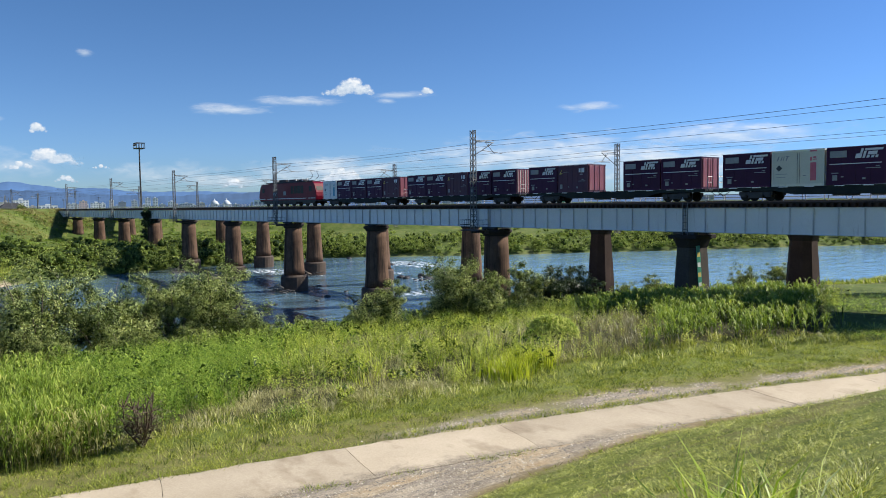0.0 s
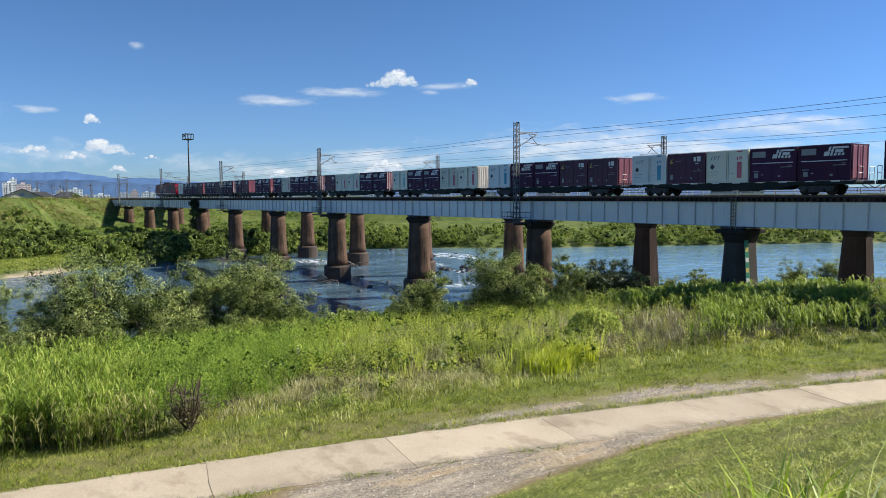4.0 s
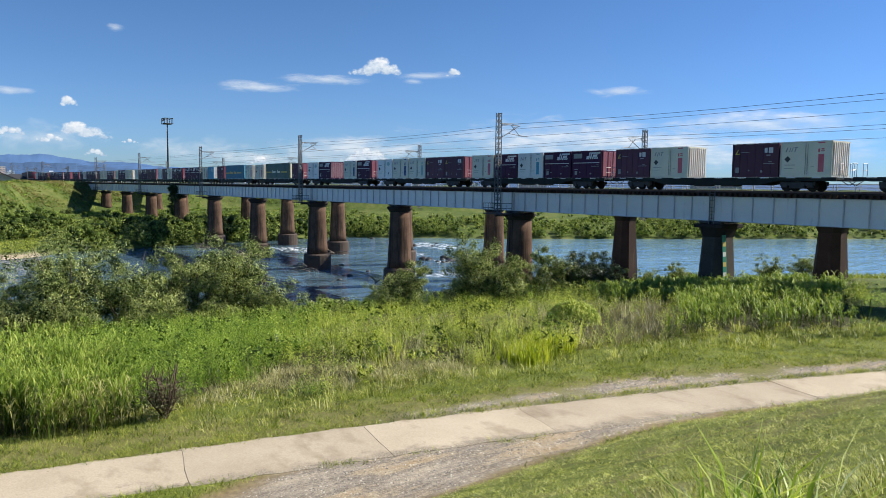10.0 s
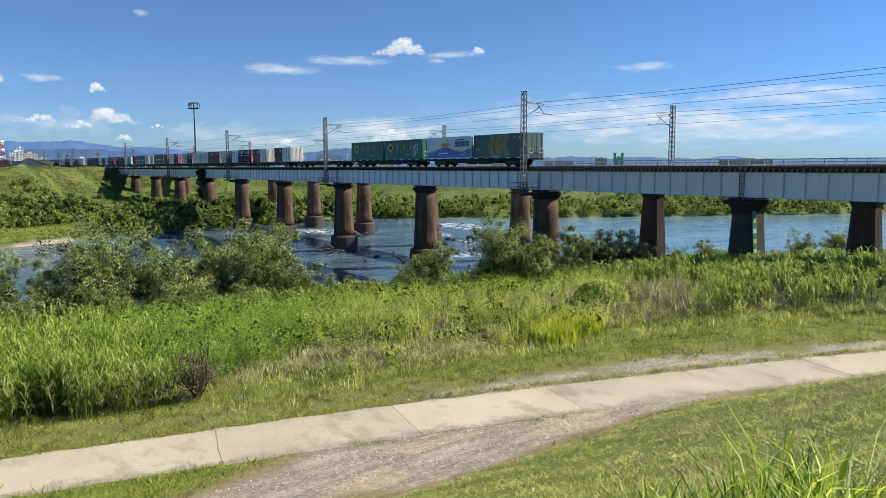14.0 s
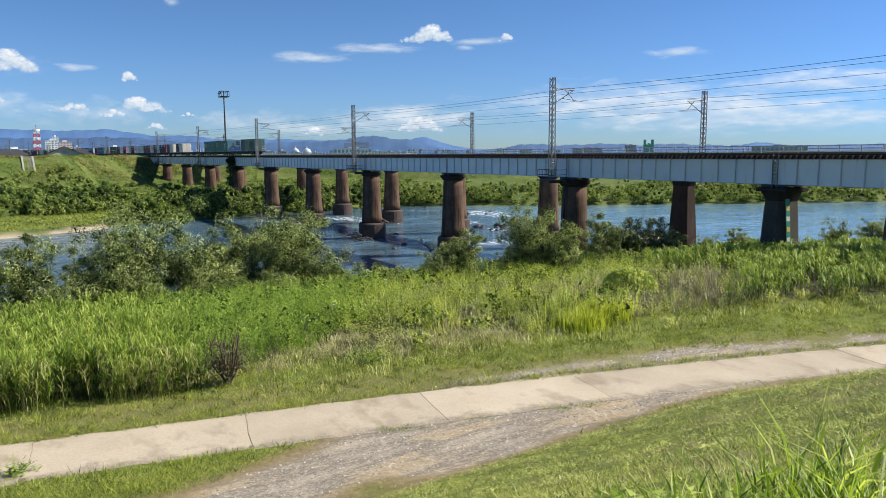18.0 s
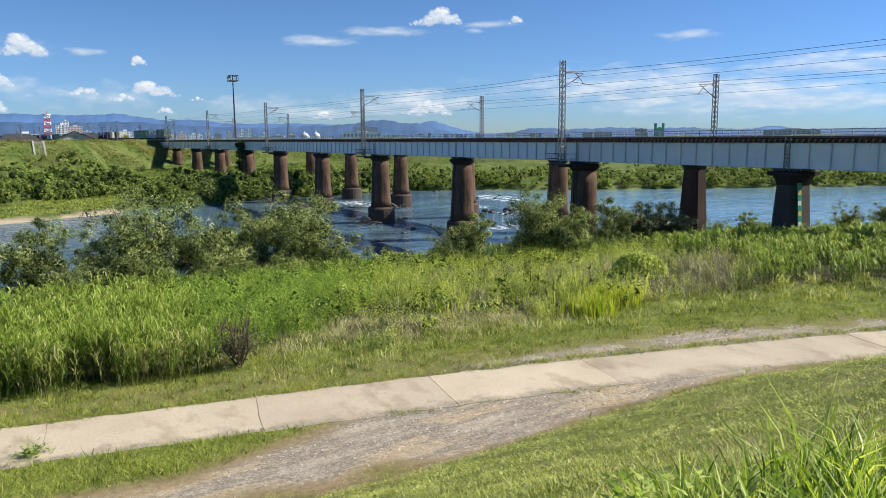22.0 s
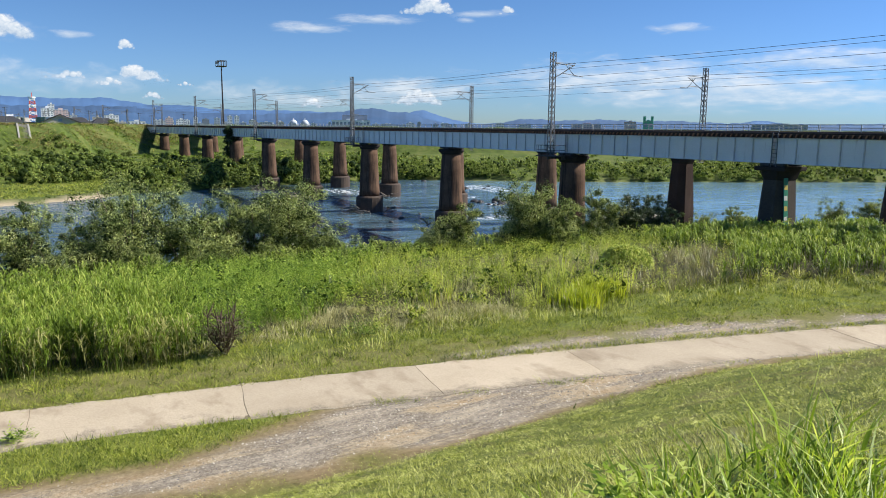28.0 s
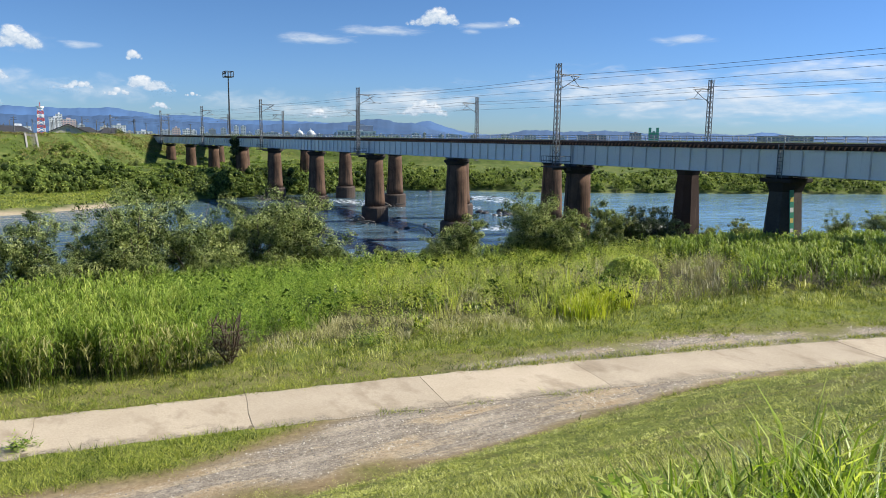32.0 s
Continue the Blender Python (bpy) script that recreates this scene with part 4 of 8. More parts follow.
def slab_mesh(name, rects, material, y, t=0.006):
    """Flat painted markings: rectangles (x0, z0, x1, z1) a few mm proud of the side at y."""
    out = []
    for x0, z0, x1, z1 in rects:
        bm = bmesh.new()
        box(bm, x0, y - t, z0, x1, y, z1)
        out.append(mesh_from(name, bm, material))
    return out


def slanted(name, polys, material, y, t=0.006, joined_up=False):
    """Painted shapes of any outline, each a piece of its own unless they run on as one band."""
    if not joined_up and len(polys) > 1:
        return [slanted(name, [pts], material, y, t) for pts in polys]
    bm = bmesh.new()
    for pts in polys:
        a = [bm.verts.new((x, y - t, z)) for x, z in pts]
        b = [bm.verts.new((x, y, z)) for x, z in pts]
        bm.faces.new(a)
        for i in range(len(pts)):
            j = (i + 1) % len(pts)
            bm.faces.new((a[j], a[i], b[i], b[j]))
    bmesh.ops.recalc_face_normals(bm, faces=bm.faces)
    return mesh_from(name, bm, material)


def disc(cx, cz, rx, rz, n=20):
    return [(cx + rx * math.cos(2 * math.pi * i / n), cz + rz * math.sin(2 * math.pi * i / n)) for i in range(n)]


L12, H12, L31, H31 = 3.715, 2.5, 9.41, 2.6
FACE = -CWIDE / 2


def end_doors(parent, length, high, material, bars, barmat, label):
    """The end that looks back along the train: two door leaves with locking rods or ribs."""
    bm = bmesh.new()
    for y in (-1.1, 0.02):
        box(bm, length - 0.004, y, 0.16, length + 0.022, y + 1.08, high - 0.12, 0.008)
    part("end_door", bm, material, parent, label)
    bm = bmesh.new()
    for k in range(bars):
        y = -1.02 + 2.04 * k / (bars - 1)
        box(bm, length + 0.02, y - 0.028, 0.12, length + 0.06, y + 0.028, high - 0.1)
    part("end_rib", bm, barmat, parent)


def logo_block(x, z, w):
    """A maker's slanting block mark, as plain shapes; w is its width."""
    k = w / 1.75
    shapes = (((0.02, 0.0), (0.4, 0.0), (0.48, 0.3), (0.1, 0.3)), ((0.34, 0.34), (0.5, 0.34), (0.58, 0.62), (0.42, 0.62)), ((0.47, 0), (0.63, 0), (0.76, 0.45), (0.60, 0.45)), ((0.63, 0.48), (1.72, 0.48), (1.76, 0.62), (0.66, 0.62)),
              ((0.80, 0.2), (1.36, 0.2), (1.42, 0.42), (0.86, 0.42)), ((0.72, 0), (0.90, 0), (0.95, 0.17), (0.77, 0.17)), ((1.0, 0), (1.18, 0), (1.23, 0.17), (1.05, 0.17)), ((1.26, 0), (1.42, 0), (1.47, 0.17), (1.31, 0.17)))
    return [[(x + px * k, z + pz * k) for px, pz in shape] for shape in shapes]


def brush_sign(x, z, w, h, seed):
    """A heap of crossing strokes the size of a written sign, not to be read."""
    rng = random.Random(seed)
    out = []
    for j in range(4):
        zz = z + h * (0.1 + 0.26 * j) + rng.uniform(-0.03, 0.03)
        x0, x1 = x + w * rng.uniform(0, 0.2), x + w * rng.uniform(0.75, 1)
        out.append([(x0, zz), (x1, zz + 0.03), (x1, zz + 0.11), (x0, zz + 0.08)])
    for j in range(2):
        xx = x + w * (0.3 + 0.35 * j) + rng.uniform(-0.05, 0.05)
        out.append([(xx, z), (xx + 0.09, z), (xx + 0.11, z + h), (xx + 0.02, z + h)])
    return out


def base_container(kind):
    """One container of each kind, at the place where the first one stands."""
    name = "freight_container"
    if kind in ("V", "VJ", "VR"):
        c = thing(name, {"V": "violet steel container with a white stripe and pale mark", "VJ": "violet steel container with a plain side and small white mark",
                         "VR": "violet container with pale ribbed end and white mark"}[kind], "container", "containers on the train")
        ribbed(c, L12, H12, 4 if kind != "VJ" else 6, VIOLET if kind != "VJ" else MAROON)
        end_doors(c, L12, H12, VIOLETEND, 7 if kind == "VR" else 4, RIBWHITE if kind == "VR" else VIOLETEND, "violet end doors with sunlight in their paint")
        if kind != "VJ":
            part("stripe", slab_mesh("stripe", [(0.2, 1.36, L12 - 0.25, 1.42)], MARKWHITE, FACE), None, c)
            part("mark", slanted("mark", logo_block(1.8, 1.72, 1.75), MARKWHITE, FACE), None, c)
            part("lettering_bar", slab_mesh("lettering_bar", [(0.22, 1.82, 1.3, 2.26), (0.4, 0.3, 0.72, 0.66), (0.3, 0.76, 0.8, 0.82), (2.5, 1.04, 3.4, 1.09), (3.1, 1.16, 3.35, 1.21), (2.3, 0.34, 2.5, 0.46), (0.95, 0.5, 1.12, 0.57)], MARKGREY, FACE), None, c)
        else:
            part("mark", slab_mesh("mark", [(2.62, 1.80, 2.84, 2.16), (2.94, 1.78, 3.28, 2.18), (2.75, 1.6, 3.1, 1.65)], MARKWHITE, FACE), None, c)
            part("lettering_bar", slab_mesh("lettering_bar", [(2.95, 1.12, 3.2, 1.17), (2.55, 0.98, 3.4, 1.03), (0.3, 0.35, 0.6, 0.75), (1.35, 0.45, 1.45, 0.55), (2.35, 0.35, 2.5, 0.52), (0.75, 1.86, 1.4, 1.9)], MARKGREY, FACE), None, c)
            part("yellow_mark", slanted("yellow_mark", [[(0.22, 1.7), (0.34, 1.7), (0.52, 2.08), (0.46, 2.08)], [(0.34, 1.7), (0.6, 1.72), (0.6, 1.79), (0.38, 1.78)]], MARKYELLOW, FACE), None, c)
            part("roof_edge_mark", slab_mesh("roof_edge_mark", [(0.15 + 0.95 * k, H12 - 0.06, 0.75 + 0.95 * k, H12 - 0.02) for k in range(4)], MARKGREY, FACE), None, c)
    elif kind in ("JP", "JB", "JN", "JT", "JG"):
        c = thing(name, {"JP": "off-white insulated container with a pink side bar", "JB": "off-white insulated container with a blue side bar", "JN": "off-white insulated container with a navy side bar",
                         "JT": "weathered cream container with a teal side bar", "JG": "light grey insulated container with a round mark"}[kind], "container", "containers on the train")
        ribbed(c, L12, H12, 2, PALEBLUE if kind in ("JB", "JG") else PALE, 0.022)
        end_doors(c, L12, H12, PALEBLUE if kind in ("JB", "JG") else RUSTYEND, 9, PALEBLUE if kind in ("JB", "JG") else RUSTYEND, "pale ribbed end wall streaked with rust")
        for x in (1.86, 2.02):
            bm = bmesh.new()
            bar(bm, (x, FACE - 0.02, 0.2), (x, FACE - 0.02, H12 - 0.2), 0.013)
            part("locking_rod", bm, STEEL, c)
        part("diamond_mark", slanted("diamond_mark", [[(0.55, 1.05), (0.78, 1.28), (0.55, 1.51), (0.32, 1.28)]], MARKDARK, FACE), None, c)
        if kind != "JG":
            part("side_bar", slab_mesh("side_bar", [(2.76, 0.36, 3.16, 1.6), (2.74, 1.72, 2.86, 1.98), (2.93, 1.78, 3.2, 1.84), (2.96, 1.9, 3.16, 2.0), (2.72, 2.34, 3.2, 2.44)], {"JP": MARKPINK, "JB": MARKBLUE, "JN": MARKNAVY, "JT": MARKTEAL}[kind], FACE), None, c)
            part("mark", slanted("mark", [[(0.36, 1.80), (0.46, 1.80), (0.58, 2.12), (0.50, 2.12)], [(0.64, 1.82), (0.70, 1.80), (0.80, 2.10), (0.74, 2.12)], [(0.80, 1.80), (0.86, 1.82), (0.96, 2.12), (0.90, 2.10)], [(1.02, 1.80), (1.10, 1.80), (1.20, 2.12), (1.12, 2.12)], [(1.02, 2.08), (1.28, 2.08), (1.29, 2.13), (1.03, 2.13)]], MARKGREY, FACE), None, c)
        else:
            part("mark", slanted("mark", [disc(2.75, 1.9, 0.34, 0.28)], MARKTEAL, FACE), None, c)
            part("lettering_bar", slab_mesh("lettering_bar", [(0.3, 1.72, 1.2, 1.78), (2.75, 0.55, 2.95, 0.8)], MARKNAVY, FACE), None, c)
        part("lettering_bar", slab_mesh("lettering_bar", [(0.3, 0.85, 1.15, 0.89), (0.32, 0.62, 1.0, 0.65), (2.25, 0.7, 2.5, 0.74)], MARKGREY, FACE), None, c)
    elif kind == "LB":
        c = thing(name, "pale blue container with a ribbed light end", "container", "containers on the train")
        ribbed(c, L12, H12, 9, LIGHTBLUE)
        end_doors(c, L12, H12, PALEBLUE, 9, PALEBLUE, "pale ribbed end")
        part("mark", slab_mesh("mark", [(2.6, 1.5, 3.0, 2.2)], PALEBLUE, FACE), None, c)
    else:
        label = {"FB": "long blue container with a broken yellow stripe", "FG": "long dull green container with a broken yellow stripe", "GK": "long green container with five yellow round marks",
                 "GD": "long green container with yellow marks and a white outline sign", "RT": "long white and blue container with a yellow wave", "GA": "long weathered green container with three yellow chevrons"}[kind]
        c = thing(name, label, "container", "containers on the train")
        ribbed(c, L31, H31, 26 if kind in ("GA", "FB", "FG") else 12, {"FB": BLUE, "FG": DULLGREEN, "RT": PALEBLUE}.get(kind, GREEN if kind != "GA" else DULLGREEN), 0.035)
        end_doors(c, L31, H31, {"FB": LIGHTBLUE, "RT": PALEBLUE, "GA": DULLGREEN, "FG": PALE}.get(kind, GREEN), 4, STEEL if kind == "GA" else GREEN, "end doors with locking rods")
        if kind in ("FB", "FG"):
            part("yellow_stripe", slab_mesh("yellow_stripe", [(0.35, 1.02, 2.4, 1.22), (6.3, 1.02, 8.6, 1.22)], MARKYELLOW, FACE), None, c)
            word = [[(x, 0.98), (x + w, 0.98), (x + w + 0.1, 0.98 + h), (x + 0.1, 0.98 + h)] for x, w, h in ((2.65, 0.3, 0.5), (3.02, 0.95, 0.3), (4.6, 0.3, 0.5), (4.97, 0.9, 0.3))]
            part("word_bar", slanted("word_bar", word, MARKYELLOW if kind == "FB" else PALE, FACE), None, c)
        elif kind in ("GK", "GD"):
            part("round_mark", slanted("round_mark", [disc(1.6, 1.62, 0.7, 0.52)], MARKYELLOW, FACE), None, c)
            part("dark_mark", slanted("dark_mark", [disc(1.62, 1.6, 0.46, 0.3, 7)], MARKDARK, FACE, 0.012), None, c)
            for k in range(3):
                part("brush_sign", slanted("brush_sign", brush_sign(3.0 + 1.75 * k, 1.25, 0.85, 0.85, k), paint("dull_gold_marking", (0.36, 0.27, 0.05), (0.44, 0.34, 0.08), 0.5, 2.0), FACE, joined_up=True), None, c)
            part("lettering_bar", slab_mesh("lettering_bar", [(0.3, 0.4, 0.8, 0.46), (0.3, 0.28, 0.8, 0.34), (5.4, 0.55, 6.7, 0.66), (4.3, 2.3, 5.4, 2.36), (3.6, 0.08, 5.4, 0.13)], MARKGREY, FACE), None, c)
            if kind == "GD":
                for dx, dz in ((0.0, 0.0), (-0.42, -0.28)):      # two nested outlines
                    ring = [((7.75, 0.8), (7.98, 1.95)), ((7.98, 1.95), (8.68, 1.95)), ((8.68, 1.95), (8.45, 0.8)), ((8.45, 0.8), (7.75, 0.8))]
                    sign = []
                    for (ax, az), (bx, bz) in ring:
                        ln = math.hypot(bx - ax, bz - az)
                        nx, nz = -(bz - az) / ln * 0.05, (bx - ax) / ln * 0.05
                        sign.append([(ax + dx - nx, az + dz - nz), (bx + dx - nx, bz + dz - nz), (bx + dx + nx, bz + dz + nz), (ax + dx + nx, az + dz + nz)])
                    part("outline_sign", slanted("outline_sign", sign, MARKWHITE, FACE, joined_up=True), None, c)
        elif kind == "RT":
            wave = [(0.1 + 9.2 * i / 24, 1.02 + 0.42 * math.exp(-((i / 24 - 0.42) / 0.16) ** 2) - 0.16 * math.exp(-((i / 24 - 0.8) / 0.1) ** 2) - 0.22 * max(0, 0.25 - i / 24) / 0.25 + 0.2 * max(0, i / 24 - 0.85) / 0.15) for i in range(25)]
            part("blue_field", slanted("blue_field", [[(0.06, 0.1)] + [(9.3, 0.1)] + [(9.3, wave[-1][1] - 0.08)] + [(x, z - 0.1) for x, z in wave[::-1]] + [(0.06, wave[0][1] - 0.1)]], paint("sign_blue", (0.02, 0.12, 0.42), (0.03, 0.16, 0.5), 0.4), FACE), None, c)
            part("yellow_wave", slanted("yellow_wave", [[(a[0], a[1] - 0.1), (b[0], b[1] - 0.1), (b[0], b[1] + 0.03), (a[0], a[1] + 0.03)] for a, b in zip(wave, wave[1:])], MARKYELLOW, FACE, 0.01, True), None, c)
            part("yellow_disc", slanted("yellow_disc", [disc(4.0, 1.66, 1.0, 0.27)], MARKYELLOW, FACE), None, c)
            part("orange_bar", slab_mesh("orange_bar", [(3.45, 1.7, 4.55, 1.8), (3.35, 1.52, 4.65, 1.62)], paint("orange_marking", (0.5, 0.22, 0.03), (0.6, 0.28, 0.05), 0.5, 2.0), FACE, 0.012), None, c)
            part("word_bar", slanted("word_bar", [[(x + dx0, z0), (x + dx1, z0), (x + dx1 + (z1 - z0) * 0.3, z1), (x + dx0 + (z1 - z0) * 0.3, z1)] for x in (6.0, 6.5, 7.0, 7.5, 8.0, 8.5) for dx0, dx1, z0, z1 in ((0.0, 0.2, 1.4, 1.66), (0.26, 0.42, 1.4, 1.66), (0.08, 0.28, 1.70, 2.02), (0.32, 0.48, 1.74, 2.02))] + [[(6.3, 2.14), (8.0, 2.14), (8.04, 2.26), (6.34, 2.26)]], MARKNAVY, FACE), None, c)
            part("lettering_bar", slab_mesh("lettering_bar", [(2.6, 0.58, 3.4, 0.68), (3.5, 0.54, 4.6, 0.72), (2.6, 0.42, 3.2, 0.47), (7.2, 0.42, 7.5, 0.5), (7.6, 0.44, 8.5, 0.48), (8.0, 0.6, 8.3, 0.68)], MARKWHITE, FACE, 0.012), None, c)
        else:
            chev = []
            for x in (2.6, 3.86, 5.05):
                chev.append([(x, 1.34), (x + 0.62, 2.48), (x + 1.62, 2.48), (x + 1.08, 1.34)])
                chev.append([(x, 1.34), (x + 1.08, 1.34), (x + 1.62, 0.22), (x + 0.62, 0.22)])
            part("chevron", slanted("chevron", chev, paint("faded_yellow_marking", (0.20, 0.19, 0.07), (0.36, 0.31, 0.12), 0.6, 0.7, streak=((0.10, 0.14, 0.09), (2, 2, 0.4), 0.5)), FACE), None, c)
            part("mark", slanted("mark", [[(7.3, 2.0), (7.4, 2.0), (7.6, 2.32), (7.5, 2.32)], [(7.6, 2.22), (7.9, 2.22), (7.95, 2.32), (7.65, 2.32)], [(8.0, 2.0), (8.4, 2.0), (8.55, 2.3), (8.45, 2.3)]], MARKYELLOW, FACE), None, c)
            part("lettering_bar", slab_mesh("lettering_bar", [(0.4, 0.9, 1.2, 0.96), (3.5, 0.12, 5.2, 0.2)], PALEBLUE, FACE), None, c)
            for y in (-0.9, 0.9):
                bm = bmesh.new()
                lathe(bm, [(0.09, 0), (0.11, 0.03), (0.09, 0.06)], 12)
                lamp = part("tail_lamp", bm, MARKPINK, c)
                lamp.matrix_basis = pose(L31 + 0.12, y, -0.05, 0, 90, 0)
    return c


LOADS = [   # by wagon: slots of short containers (. is empty), or long ones at their place in metres
    "JB V V V VJ", "V V VJ V VR", "V VJ . V V", "V JP V V VR", "VJ JP JP V VR", "JT V V JP JP", "JB V V VJ VJ", "JB VJ JP V V",
    "V V V JP LB", "VJ @FB JP", "JP @FG VJ", "JG VR . JN V", "JG JN JT VJ VJ", "JP V JB V V", "VJ JP . VJ JP", "", "@GK @GD", "@RT @GA"]
FIRST = {}


def place_container(kind, s):
    if kind not in FIRST:
        FIRST[kind] = base_container(kind)
        ob = FIRST[kind]
    else:
        ob = copy_thing(FIRST[kind], Matrix())
    MOVERS.append((ob, s, RAIL_Z + DECK + (0.012 if kind else 0)))


def wagon_base():
    w = thing("container_wagon", "low grimy steel container wagon on two bogies", "wagon", "wagons of the train")
    bm = bmesh.new()
    box(bm, -0.35, -1.1, 0.82, 19.45, 1.1, 0.99, 0.02)
    for y in (-1.18, 1.06):      # fish-bellied side sills
        pts = [(-0.35, 1.0), (19.45, 1.0), (19.45, 0.74), (15.2, 0.74), (13.6, 0.42), (5.5, 0.42), (3.9, 0.74), (-0.35, 0.74)]
        a = [bm.verts.new((x, y, z)) for x, z in pts]
        c = [bm.verts.new((x, y + 0.12, z)) for x, z in pts]
        bm.faces.new(a)
        bm.faces.new(c[::-1])
        for i in range(len(pts)):
            j = (i + 1) % len(pts)
            bm.faces.new((a[j], a[i], c[i], c[j]))
    bmesh.ops.recalc_face_normals(bm, faces=bm.faces)
    part("underframe", bm, FRAMEMAT, w)
    bm = bmesh.new()
    box(bm, -0.32, -1.235, 0.935, 0.32, -1.185, 0.995)
    lock = mesh_from("container_lock", bm, MARKWHITE)
    for k in range(5):
        for dx in (0.85, 2.7):
            part("container_lock", lock, None, w).location.x = 3.85 * k + dx
    for name, x0, y0, x1, y1 in (("brake_cylinder", 8.0, -1.0, 9.6, -0.4), ("air_tank", 10.4, -0.9, 11.6, 0.2)):
        bm = bmesh.new()
        box(bm, x0, y0, 0.32, x1, y1, 0.71, 0.05)
        part(name, bm, DARKSTEEL, w)
    for x in (2.5, 16.6):
        bm = bmesh.new()
        for y in (-0.98, 0.9):
            box(bm, x - 1.3, y, 0.40, x + 1.3, y + 0.1, 0.70, 0.03)
            box(bm, x - 0.55, y - 0.03, 0.2, x + 0.55, y + 0.13, 0.68, 0.03)
            for dx in (-0.95, 0.95):
                box(bm, x + dx - 0.22, y - 0.05, 0.26, x + dx + 0.22, y + 0.12, 0.66, 0.03)
        box(bm, x - 0.2, -0.9, 0.45, x + 0.2, 0.9, 0.8)
        bogie = part("bogie", bm, DARKSTEEL, w)
        for dx in (-0.95, 0.95):
            for y in (-0.62, 0.56):
                bm = bmesh.new()
                bmesh.ops.create_cone(bm, cap_ends=True, segments=18, radius1=0.43, radius2=0.41, depth=0.13, matrix=Matrix.Translation((x + dx, y, 0.41)) @ Matrix.Rotation(math.pi / 2, 4, "X"))
                part("wheel", bm, STEELWHEEL, bogie)
    for x, k in ((-0.35, -1), (19.45, 1)):
        bm = bmesh.new()
        box(bm, min(x, x + 0.66 * k), -0.12, 0.72, max(x, x + 0.66 * k), 0.12, 0.98, 0.03)
        part("coupler", bm, DARKSTEEL, w)
        xr = x + 0.12 * k
        for y in (-1.05, 0.45):
            bm = bmesh.new()
            for yy in (y, y + 0.6):
                bar(bm, (xr, yy, 0.85), (xr, yy, 1.95), 0.022)
            for z in (1.5, 1.94):
                bar(bm, (xr, y, z), (xr, y + 0.6, z), 0.022)
            part("end_handrail", bm, RIBWHITE, w)
        for y in (-0.5, 0.42):
            bm = bmesh.new()
            bar(bm, (x, y, 0.8), (x + 0.5 * k, y, 0.45), 0.03)
            part("air_hose", bm, DARKSTEEL, w)
    return w


first_wagon = wagon_base()
for k, (s, load) in enumerate(zip(START, LOADS)):
    w = first_wagon if k == 0 else copy_thing(first_wagon, Matrix())
    MOVERS.append((w, s, RAIL_Z))
    at = 0.0
    for slot in load.split():
        if slot[0] == "@":
            pair = len(load.split()) == 2
            place_container(slot[1:], s + at + (0.0 if pair else 1.07))
            at += 9.9 if pair else 11.55
        else:
            if slot != ".":
                place_container(slot, s + at)
            at += 3.85


